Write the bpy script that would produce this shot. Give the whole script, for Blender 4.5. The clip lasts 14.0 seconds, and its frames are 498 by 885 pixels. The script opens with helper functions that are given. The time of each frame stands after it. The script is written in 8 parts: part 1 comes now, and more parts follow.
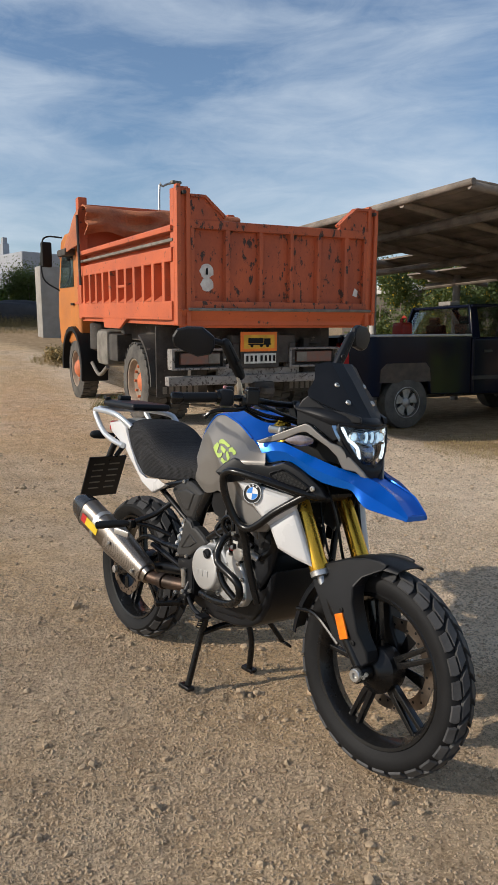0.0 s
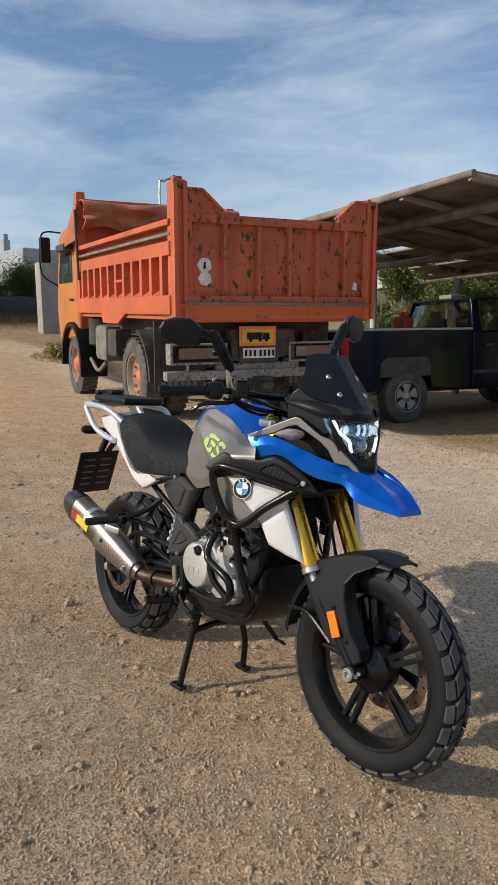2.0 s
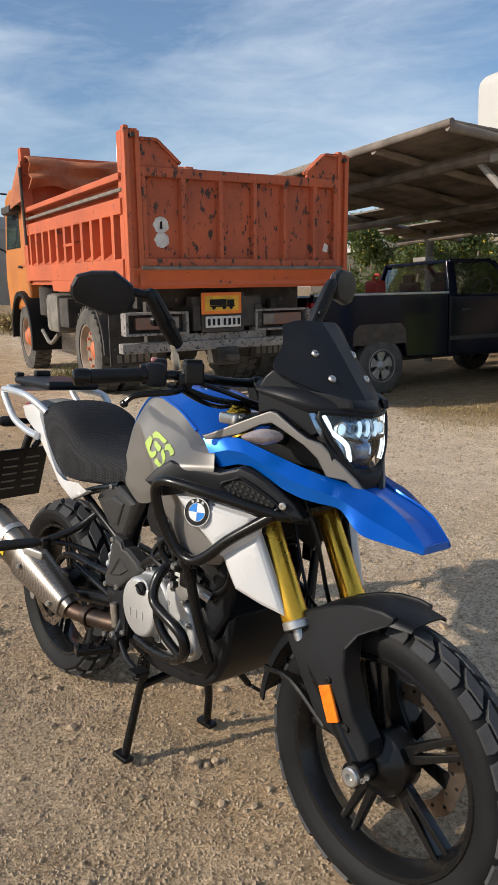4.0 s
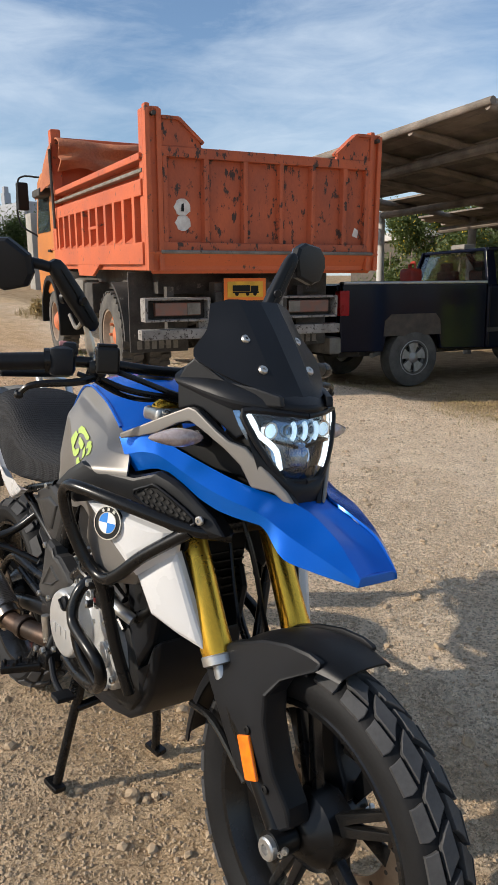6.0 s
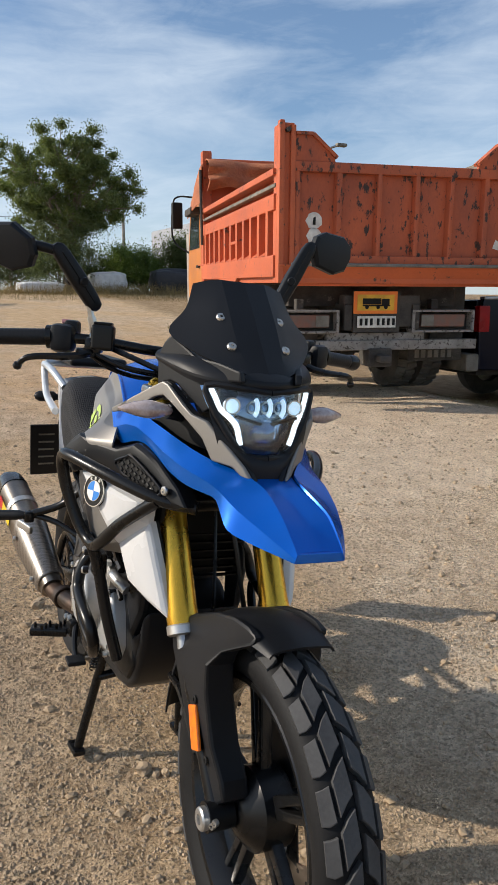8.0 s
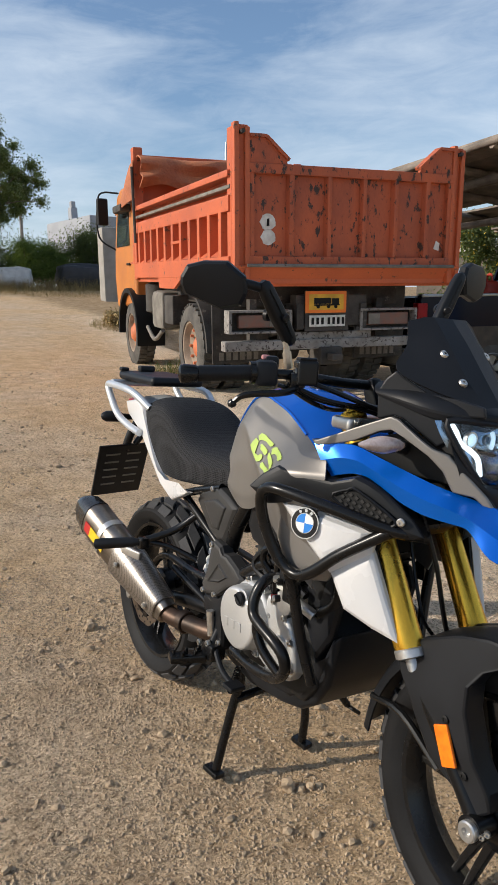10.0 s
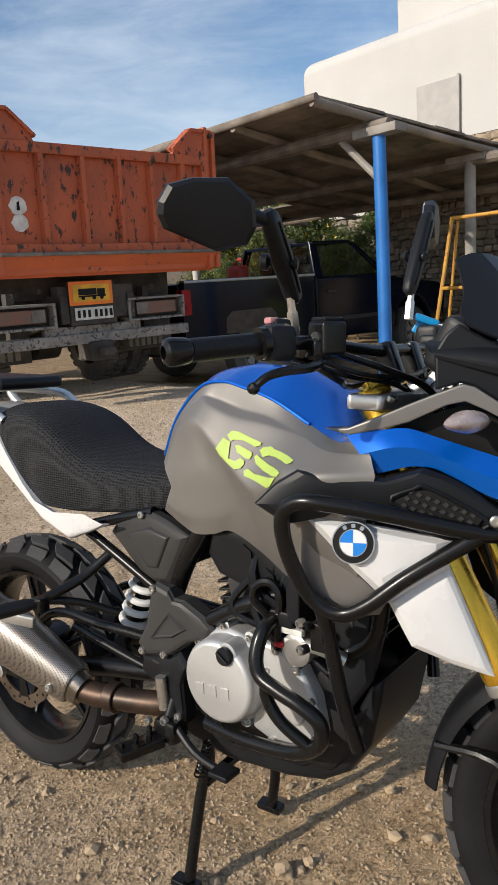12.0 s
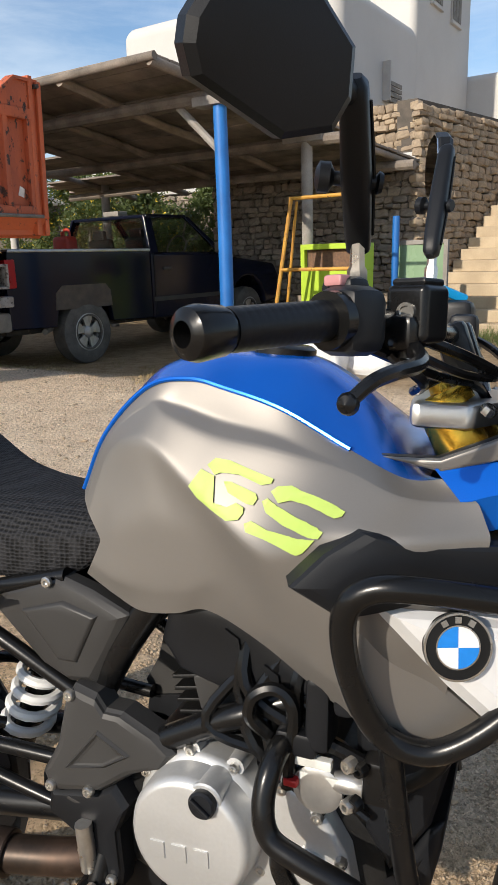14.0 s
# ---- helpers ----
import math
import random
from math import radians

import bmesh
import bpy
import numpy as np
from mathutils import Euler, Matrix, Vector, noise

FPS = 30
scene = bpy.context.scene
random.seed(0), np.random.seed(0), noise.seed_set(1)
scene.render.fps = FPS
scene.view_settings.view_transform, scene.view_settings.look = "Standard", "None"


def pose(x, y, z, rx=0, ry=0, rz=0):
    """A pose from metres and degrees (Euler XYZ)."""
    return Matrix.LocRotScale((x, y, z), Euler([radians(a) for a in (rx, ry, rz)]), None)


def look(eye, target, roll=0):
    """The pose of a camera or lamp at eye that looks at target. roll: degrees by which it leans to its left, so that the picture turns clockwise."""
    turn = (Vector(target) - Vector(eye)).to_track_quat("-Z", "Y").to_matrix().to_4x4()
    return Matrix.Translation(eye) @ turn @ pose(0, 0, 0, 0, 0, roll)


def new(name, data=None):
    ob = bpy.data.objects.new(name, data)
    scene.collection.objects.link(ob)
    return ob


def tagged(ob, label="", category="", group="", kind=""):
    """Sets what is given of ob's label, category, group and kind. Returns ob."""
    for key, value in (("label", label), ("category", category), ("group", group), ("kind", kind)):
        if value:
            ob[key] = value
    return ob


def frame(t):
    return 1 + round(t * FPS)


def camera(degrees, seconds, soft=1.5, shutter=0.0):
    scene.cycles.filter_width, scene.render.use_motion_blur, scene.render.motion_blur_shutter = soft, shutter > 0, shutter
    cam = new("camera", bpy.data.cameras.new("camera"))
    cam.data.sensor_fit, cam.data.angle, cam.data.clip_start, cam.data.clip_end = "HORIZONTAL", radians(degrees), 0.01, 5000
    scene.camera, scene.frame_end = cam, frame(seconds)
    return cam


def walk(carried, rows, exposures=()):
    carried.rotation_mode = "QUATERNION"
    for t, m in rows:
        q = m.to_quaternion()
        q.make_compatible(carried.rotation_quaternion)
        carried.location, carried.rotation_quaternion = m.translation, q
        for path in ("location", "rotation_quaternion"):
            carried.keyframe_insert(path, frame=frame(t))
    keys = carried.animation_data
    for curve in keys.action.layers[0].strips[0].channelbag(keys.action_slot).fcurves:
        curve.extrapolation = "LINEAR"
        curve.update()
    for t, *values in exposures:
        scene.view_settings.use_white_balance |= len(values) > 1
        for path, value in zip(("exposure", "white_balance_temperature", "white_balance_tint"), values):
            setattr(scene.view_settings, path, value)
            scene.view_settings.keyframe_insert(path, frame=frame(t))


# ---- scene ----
cam = camera(38.3, 14.0)
PATH = [
    (0, (2.838, -1.572, 1.349), (1.273, -0.359, 1.066), -0.6),
    (0.5, (2.856, -1.54, 1.346), (1.286, -0.335, 1.061), -0.7),
    (1, (2.861, -1.533, 1.338), (1.287, -0.333, 1.053), -0.8),
    (1.5, (2.857, -1.525, 1.338), (1.282, -0.327, 1.048), -1.0),
    (2, (2.819, -1.506, 1.335), (1.251, -0.3, 1.04), -0.9),
    (2.5, (2.629, -1.432, 1.327), (1.076, -0.213, 1.011), -0.9),
    (3, (2.445, -1.339, 1.338), (0.93, -0.08, 0.993), -0.7),
    (3.5, (2.362, -1.21, 1.331), (0.881, 0.081, 0.956), -0.9),
    (3.7, (2.343, -1.153, 1.325), (0.855, 0.129, 0.947), -1.2),
    (5.8, (2.272, -0.809, 1.286), (0.713, 0.374, 0.877), -1.3),
    (6, (2.274, -0.747, 1.287), (0.704, 0.423, 0.879), -0.9),
    (6.5, (2.377, -0.561, 1.269), (0.684, 0.432, 0.885), -0.7),
    (7, (2.463, -0.465, 1.231), (0.683, 0.368, 0.862), -0.5),
    (7.2, (2.478, -0.462, 1.208), (0.667, 0.306, 0.846), -0.9),
    (9.3, (2.388, -0.718, 1.27), (0.672, 0.251, 0.923), -0.5),
    (9.5, (2.343, -0.861, 1.294), (0.641, 0.129, 0.94), -1.0),
    (10, (2.202, -1.038, 1.305), (0.542, 0.012, 0.929), -0.9),
    (10.5, (2.025, -1.131, 1.311), (0.55, 0.158, 0.91), -3.1),
    (11, (1.879, -1.22, 1.307), (0.583, 0.246, 0.891), -2.0),
    (11.5, (1.73, -1.232, 1.263), (0.543, 0.321, 0.842), -4.1),
    (12, (1.558, -1.089, 1.245), (0.383, 0.475, 0.829), -4.1),
    (12.5, (1.369, -0.991, 1.222), (0.261, 0.625, 0.82), -2.2),
    (13, (1.167, -0.942, 1.219), (0.388, 0.852, 0.8), -2.6),
    (13.5, (1.123, -0.859, 1.222), (0.325, 0.923, 0.787), -2.1),
    (14, (1.113, -0.809, 1.217), (0.374, 0.983, 0.724), -1.7),
]
walk(cam, [(t, look(eye, target, roll)) for t, eye, target, roll in PATH],
     [(0.0, -0.25), (2.5, -0.20), (6.0, 0.0), (9.5, -0.05), (11.5, -0.08), (13.0, 0.0), (14.0, 0.10)])

# ---- light: low afternoon sun over a thinly clouded sky ----
SUN_FROM = Vector((-0.37, -0.93, 0.0)).normalized()
SUN_UP = radians(27)
sun = new("sun", bpy.data.lights.new("sun", "SUN"))
sun.data.energy, sun.data.angle, sun.data.color = 4.7, radians(0.6), (1.0, 0.90, 0.77)
sun_dir = Vector((SUN_FROM.x * math.cos(SUN_UP), SUN_FROM.y * math.cos(SUN_UP), math.sin(SUN_UP)))
sun.matrix_world = look(sun_dir * 60, (0, 0, 0))
scene.view_settings.exposure = 0.0

world = bpy.data.worlds.new("world")
scene.world = world
world.use_nodes = True
wn, wl = world.node_tree.nodes, world.node_tree.links
wn.clear()
w_out, w_bg = wn.new("ShaderNodeOutputWorld"), wn.new("ShaderNodeBackground")
sky = wn.new("ShaderNodeTexSky")
sky.sky_type, sky.sun_disc = "NISHITA", False
sky.sun_elevation, sky.sun_rotation = SUN_UP, math.atan2(SUN_FROM.x, SUN_FROM.y)
sky.air_density, sky.dust_density, sky.ozone_density = 1.1, 1.0, 4.0
w_co, w_map = wn.new("ShaderNodeTexCoord"), wn.new("ShaderNodeMapping")
w_map.inputs["Rotation"].default_value = (0.0, 0.25, 0.6)
w_map.inputs["Scale"].default_value = (1.6, 2.2, 9.0)
w_noise = wn.new("ShaderNodeTexNoise")
w_noise.inputs["Scale"].default_value, w_noise.inputs["Detail"].default_value = 1.5, 9.0
w_noise.inputs["Roughness"].default_value, w_noise.inputs["Distortion"].default_value = 0.55, 0.5
w_ramp = wn.new("ShaderNodeValToRGB")
w_ramp.color_ramp.elements[0].position, w_ramp.color_ramp.elements[1].position = 0.38, 0.80
w_ramp.color_ramp.elements[0].color = (0.02, 0.02, 0.02, 1)
w_ramp.color_ramp.elements[1].color = (0.75, 0.75, 0.75, 1)
w_mix = wn.new("ShaderNodeMix")
w_mix.data_type = "RGBA"
w_mix.inputs["B"].default_value = (5.2, 5.9, 6.7, 1)
wl.new(w_co.outputs["Generated"], w_map.inputs["Vector"])
wl.new(w_map.outputs["Vector"], w_noise.inputs["Vector"])
w_map2, w_fine, w_sum = wn.new("ShaderNodeMapping"), wn.new("ShaderNodeTexNoise"), wn.new("ShaderNodeMath")
w_map2.inputs["Rotation"].default_value = (0.12, -0.18, 0.9)
w_map2.inputs["Scale"].default_value = (2.4, 4.0, 13.0)
w_fine.inputs["Scale"].default_value, w_fine.inputs["Detail"].default_value = 2.2, 12.0
w_fine.inputs["Roughness"].default_value, w_fine.inputs["Distortion"].default_value = 0.66, 0.9
w_sum.operation = "MULTIPLY_ADD"
w_sum.inputs[1].default_value = 0.34
w_half = wn.new("ShaderNodeMath")
w_half.operation = "MULTIPLY_ADD"
w_half.inputs[1].default_value, w_half.inputs[2].default_value = 0.85, -0.08
wl.new(w_co.outputs["Generated"], w_map2.inputs["Vector"])
wl.new(w_map2.outputs["Vector"], w_fine.inputs["Vector"])
wl.new(w_noise.outputs["Fac"], w_half.inputs[0])
wl.new(w_fine.outputs["Fac"], w_sum.inputs[0])
wl.new(w_half.outputs[0], w_sum.inputs[2])
# paler haze low in the sky
w_xyz, w_low, w_haze = wn.new("ShaderNodeSeparateXYZ"), wn.new("ShaderNodeMapRange"), wn.new("ShaderNodeMath")
w_low.interpolation_type = "SMOOTHSTEP"
w_low.inputs["From Min"].default_value, w_low.inputs["From Max"].default_value = 0.02, 0.36
w_low.inputs["To Min"].default_value, w_low.inputs["To Max"].default_value = 0.11, 0.0
wl.new(w_co.outputs["Generated"], w_xyz.inputs[0])
wl.new(w_xyz.outputs["Z"], w_low.inputs["Value"])
wl.new(w_sum.outputs[0], w_haze.inputs[0])
wl.new(w_low.outputs["Result"], w_haze.inputs[1])
wl.new(w_haze.outputs[0], w_ramp.inputs["Fac"])
wl.new(w_ramp.outputs["Color"], w_mix.inputs["Factor"])
wl.new(sky.outputs["Color"], w_mix.inputs["A"])
wl.new(w_mix.outputs["Result"], w_bg.inputs["Color"])
wl.new(w_bg.outputs["Background"], w_out.inputs["Surface"])
w_bg.inputs["Strength"].default_value = 0.148


# ---- materials ----
def material(name, colour, rough=0.5, metal=0.0, second=None, scale=8.0, amount=0.5, fine=120.0, bump=0.0, wear=None,
             wear_at=0.62, coat=0.0, stretch=(1, 1, 1), spec=0.5, per_object=0.0, depth=0.002, wear_scale=None, rough_var=0.12):
    """Colour with a slow variation towards second, a fine grain, a relief and worn patches."""
    m = bpy.data.materials.new(name)
    m.use_nodes = True
    n, l = m.node_tree.nodes, m.node_tree.links
    b = n["Principled BSDF"]
    b.inputs["Metallic"].default_value = metal
    b.inputs["Coat Weight"].default_value = coat
    b.inputs["Coat Roughness"].default_value = 0.05
    b.inputs["Specular IOR Level"].default_value = spec
    co, mp = n.new("ShaderNodeTexCoord"), n.new("ShaderNodeMapping")
    mp.inputs["Scale"].default_value = stretch
    l.new(co.outputs["Object"], mp.inputs["Vector"])
    slow, quick = n.new("ShaderNodeTexNoise"), n.new("ShaderNodeTexNoise")
    slow.inputs["Scale"].default_value, slow.inputs["Detail"].default_value = scale, 6
    quick.inputs["Scale"].default_value, quick.inputs["Detail"].default_value = fine, 4
    l.new(mp.outputs["Vector"], slow.inputs["Vector"])
    l.new(mp.outputs["Vector"], quick.inputs["Vector"])
    c2 = second or tuple(c * 0.72 for c in colour)
    ramp = n.new("ShaderNodeValToRGB")
    ramp.color_ramp.elements[0].position, ramp.color_ramp.elements[1].position = 0.5 - 0.3 * amount, 0.5 + 0.35 * amount
    ramp.color_ramp.elements[0].color, ramp.color_ramp.elements[1].color = (*c2, 1), (*colour, 1)
    add = n.new("ShaderNodeMath")
    add.operation = "MULTIPLY_ADD"
    add.inputs[1].default_value, add.inputs[2].default_value = 0.3, 0.0
    sub = n.new("ShaderNodeMath")
    sub.operation = "ADD"
    l.new(quick.outputs["Fac"], add.inputs[0])
    l.new(slow.outputs["Fac"], sub.inputs[0])
    l.new(add.outputs[0], sub.inputs[1])
    last = sub
    if per_object:
        info, pv = n.new("ShaderNodeObjectInfo"), n.new("ShaderNodeMath")
        pv.operation = "MULTIPLY_ADD"
        pv.inputs[1].default_value = per_object
        l.new(info.outputs["Random"], pv.inputs[0])
        l.new(sub.outputs[0], pv.inputs[2])
        last = pv
    off = n.new("ShaderNodeMath")
    off.operation = "SUBTRACT"
    off.inputs[1].default_value = 0.15 + per_object * 0.5
    l.new(last.outputs[0], off.inputs[0])
    l.new(off.outputs[0], ramp.inputs["Fac"])
    colour_out = ramp.outputs["Color"]
    if wear:
        wn2 = n.new("ShaderNodeTexNoise")
        wn2.inputs["Scale"].default_value, wn2.inputs["Detail"].default_value = wear_scale or scale * 1.7, 9
        wn2.inputs["Roughness"].default_value = 0.68
        l.new(mp.outputs["Vector"], wn2.inputs["Vector"])
        wr = n.new("ShaderNodeValToRGB")
        wr.color_ramp.elements[0].position, wr.color_ramp.elements[1].position = wear_at, wear_at + 0.05
        l.new(wn2.outputs["Fac"], wr.inputs["Fac"])
        mx = n.new("ShaderNodeMix")
        mx.data_type = "RGBA"
        mx.inputs["B"].default_value = (*wear, 1)
        l.new(wr.outputs["Color"], mx.inputs["Factor"])
        l.new(colour_out, mx.inputs["A"])
        colour_out = mx.outputs["Result"]
    l.new(colour_out, b.inputs["Base Color"])
    rr = n.new("ShaderNodeMapRange")
    rr.inputs["To Min"].default_value, rr.inputs["To Max"].default_value = max(rough - rough_var, 0.02), min(rough + rough_var, 1)
    l.new(slow.outputs["Fac"], rr.inputs["Value"])
    l.new(rr.outputs["Result"], b.inputs["Roughness"])
    if bump:
        bp = n.new("ShaderNodeBump")
        bp.inputs["Strength"].default_value, bp.inputs["Distance"].default_value = bump, depth
        l.new(quick.outputs["Fac"], bp.inputs["Height"])
        l.new(bp.outputs["Normal"], b.inputs["Normal"])
    return m


def glass(name, colour=(1, 1, 1), rough=0.02):
    m = bpy.data.materials.new(name)
    m.use_nodes = True
    b = m.node_tree.nodes["Principled BSDF"]
    b.inputs["Base Color"].default_value = (*colour, 1)
    b.inputs["Roughness"].default_value = rough
    b.inputs["Transmission Weight"].default_value = 1.0
    b.inputs["IOR"].default_value = 1.45
    return m


def glow(name, colour, strength):
    m = bpy.data.materials.new(name)
    m.use_nodes = True
    b = m.node_tree.nodes["Principled BSDF"]
    b.inputs["Base Color"].default_value = (*colour, 1)
    b.inputs["Emission Color"].default_value = (*colour, 1)
    b.inputs["Emission Strength"].default_value = strength
    return m


# truck, pickup, yard
M_ORANGE = material("truck_orange_paint", (0.58, 0.128, 0.042), 0.6, 0, (0.40, 0.085, 0.032), 1.6, 0.8, 45, 0.35, (0.10, 0.055, 0.035), 0.61, wear_scale=12.0)
M_TAILGATE = material("tailgate_orange_paint", (0.54, 0.118, 0.042), 0.65, 0, (0.28, 0.066, 0.030), 2.6, 0.85, 45, 0.35, (0.045, 0.026, 0.020), 0.556, wear_scale=15.0, stretch=(1.0, 1.0, 0.5))
M_CAB = material("cab_amber_paint", (0.58, 0.20, 0.03), 0.45, 0, (0.42, 0.14, 0.03), 2, 0.5, 60, 0.1)
M_TARP = material("rolled_tarpaulin", (0.50, 0.17, 0.07), 0.8, 0, (0.30, 0.10, 0.05), 3, 0.6, 30, 0.8, depth=0.02)
M_CHASSIS = material("dusty_chassis", (0.075, 0.068, 0.06), 0.85, 0, (0.025, 0.022, 0.02), 5, 0.6, 70, 0.3, (0.16, 0.14, 0.115), 0.62)
M_BUMPER = material("scuffed_bumper_paint", (0.30, 0.285, 0.265), 0.8, 0, (0.17, 0.155, 0.14), 9, 0.7, 120, 0.4, (0.055, 0.045, 0.038), 0.545, wear_scale=26.0)
M_DUSTGREY = material("dusty_grey_steel", (0.25, 0.23, 0.20), 0.75, 0.2, (0.13, 0.12, 0.10), 6, 0.6, 70, 0.3, (0.10, 0.07, 0.05), 0.62)
M_RUBBER_OLD = material("dusty_rubber", (0.125, 0.115, 0.10), 0.9, 0, (0.045, 0.042, 0.038), 5, 0.6, 80, 0.4)
M_HUB = material("orange_hub", (0.70, 0.19, 0.07), 0.7, 0, (0.42, 0.13, 0.06), 7, 0.6, 70, 0.3)
M_RIMDUST = material("dusty_rim", (0.34, 0.27, 0.20), 0.8, 0, (0.20, 0.15, 0.11), 7, 0.6, 70, 0.3)
M_SIGN = material("orange_sign", (0.85, 0.22, 0.02), 0.5, 0, (0.75, 0.17, 0.02), 5, 0.4)
M_YELLOW = material("sign_yellow", (0.8, 0.45, 0.03), 0.5)
M_INK = material("black_ink", (0.007, 0.007, 0.007), 0.6, spec=0.25)
M_PLATE = material("number_plate_white", (0.72, 0.72, 0.68), 0.5, 0, (0.5, 0.5, 0.46), 20, 0.6)
M_STICKER = material("white_sticker", (0.75, 0.73, 0.68), 0.6, 0, (0.55, 0.5, 0.45), 14, 0.6)
M_LAMPRED = material("tail_lamp_dusty", (0.22, 0.09, 0.06), 0.6, 0, (0.15, 0.10, 0.08), 12, 0.6)
M_RED = material("tail_lamp_red", (0.36, 0.004, 0.006), 0.3, 0, spec=0.25)
M_MUD = material("dried_mud", (0.115, 0.092, 0.070), 0.9, 0, (0.05, 0.04, 0.033), 9, 0.8, 80, 0.4)
M_BLACKPAINT = material("black_car_paint", (0.005, 0.007, 0.017), 0.14, 0, (0.006, 0.008, 0.018), 3, 0.5, 60, spec=0.18, rough_var=0.06)
M_BLACKDUST = material("black_plastic_dusty", (0.05, 0.047, 0.043), 0.75, 0, (0.03, 0.03, 0.03), 6, 0.6)
M_CHROME = material("worn_chrome", (0.62, 0.61, 0.58), 0.28, 1.0, (0.45, 0.44, 0.42), 9, 0.5)
M_WHEELSTEEL = material("painted_wheel_steel", (0.42, 0.41, 0.39), 0.45, 0.5, (0.26, 0.25, 0.23), 12, 0.6)
M_CARGLASS = material("dark_car_glass", (0.050, 0.070, 0.075), 0.04, 0, (0.022, 0.032, 0.035), 3, 0.5, spec=0.9, rough_var=0.02)
M_WOOD = material("weathered_wood", (0.30, 0.25, 0.205), 0.85, 0, (0.11, 0.092, 0.074), 3, 0.7, 60, 0.6, stretch=(1, 1, 1), per_object=0.25)
M_WOODGREY = material("grey_post_wood", (0.33, 0.31, 0.28), 0.85, 0, (0.2, 0.18, 0.16), 4, 0.6, 60, 0.5)
M_BLUEPOST = material("blue_post_paint", (0.015, 0.16, 0.50), 0.5, 0, (0.012, 0.12, 0.39), 3, 0.5, 60, 0.2, (0.12, 0.18, 0.3), 0.7)
M_CLEARGLASS = material("tinted_cab_glass", (0.90, 0.96, 0.96), 0.02, 0, (0.86, 0.93, 0.93), 3, 0.4, rough_var=0.01)
M_CLEARGLASS.node_tree.nodes["Principled BSDF"].inputs["Transmission Weight"].default_value = 1.0
M_WHITEWASH = material("whitewash", (0.54, 0.525, 0.50), 0.9, 0, (0.48, 0.465, 0.44), 0.6, 0.6, 25, 0.25, depth=0.01)
M_SHUTTER = material("grey_shutter", (0.42, 0.40, 0.37), 0.7, 0, (0.36, 0.34, 0.32), 4, 0.5)
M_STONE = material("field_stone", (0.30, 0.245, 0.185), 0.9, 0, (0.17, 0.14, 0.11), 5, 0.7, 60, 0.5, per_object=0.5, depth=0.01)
# field stone again, with sunlight put into a lighter, warmer colour
M_STONESUNLIT = material("sunny_stone", (0.40, 0.31, 0.21), 0.9, 0, (0.26, 0.20, 0.14), 5, 0.7, 60, 0.5, per_object=0.5, depth=0.01)
M_MORTAR = material("dark_mortar", (0.12, 0.10, 0.08), 0.95, 0, (0.07, 0.06, 0.05), 8, 0.6, 80, 0.5)
# whitewash of the far house, its distance haze mixed into the colour as grey-blue
M_HAZYWALL = material("haze_grey_whitewash", (0.36, 0.38, 0.41), 0.9, 0, (0.29, 0.305, 0.33), 0.8, 0.7, 40, 0.3)
M_CONCRETE = material("grey_concrete", (0.36, 0.34, 0.31), 0.9, 0, (0.25, 0.235, 0.21), 2.5, 0.6, 60, 0.4)
M_STEP = material("plastered_step", (0.50, 0.40, 0.27), 0.9, 0, (0.38, 0.30, 0.20), 3, 0.6, 50, 0.4)
M_YELLOWPIPE = material("yellow_rusty_frame", (0.60, 0.33, 0.04), 0.6, 0, (0.42, 0.2, 0.04), 6, 0.6, 60, 0.2, (0.16, 0.07, 0.03), 0.6)
M_LIME = material("lime_paint", (0.42, 0.60, 0.03), 0.5, 0, (0.36, 0.52, 0.03), 3, 0.5)
M_CARDBOARD = material("rusty_mesh", (0.22, 0.12, 0.07), 0.85, 0, (0.10, 0.06, 0.04), 25, 0.7, 90, 0.6)
M_PALEGLASS = material("pale_green_panel", (0.22, 0.33, 0.20), 0.25, 0, (0.18, 0.27, 0.17), 3, 0.5)
M_WHITEBAG = material("white_bag", (0.78, 0.78, 0.77), 0.6, 0, (0.62, 0.62, 0.62), 6, 0.6, 40, 0.6, depth=0.01)
M_BLACKTARP = material("black_tarp", (0.02, 0.022, 0.028), 0.55, 0, (0.03, 0.03, 0.035), 5, 0.6, 40, 0.6, depth=0.01)
M_LEAF = material("olive_leaf", (0.165, 0.21, 0.068), 0.55, 0, (0.075, 0.105, 0.034), 0.9, 0.8, 30, per_object=0.2)
M_LEAFDARK = material("dark_leaf", (0.15, 0.185, 0.085), 0.55, 0, (0.075, 0.10, 0.042), 0.9, 0.8, 30, per_object=0.2)


def let_light_through(m, share):
    """Thin leaves: part of the light comes out on the far side."""
    n, l = m.node_tree.nodes, m.node_tree.links
    b, out = n["Principled BSDF"], n["Material Output"]
    tr, mx, warm = n.new("ShaderNodeBsdfTranslucent"), n.new("ShaderNodeMixShader"), n.new("ShaderNodeMix")
    warm.data_type, warm.blend_type = "RGBA", "MULTIPLY"
    warm.inputs["Factor"].default_value = 1.0
    warm.inputs["B"].default_value = (1.0, 1.0, 0.55, 1)
    l.new(b.inputs["Base Color"].links[0].from_socket, warm.inputs["A"])
    l.new(warm.outputs["Result"], tr.inputs["Color"])
    mx.inputs["Fac"].default_value = share
    l.new(b.outputs["BSDF"], mx.inputs[1])
    l.new(tr.outputs["BSDF"], mx.inputs[2])
    l.new(mx.outputs["Shader"], out.inputs["Surface"])


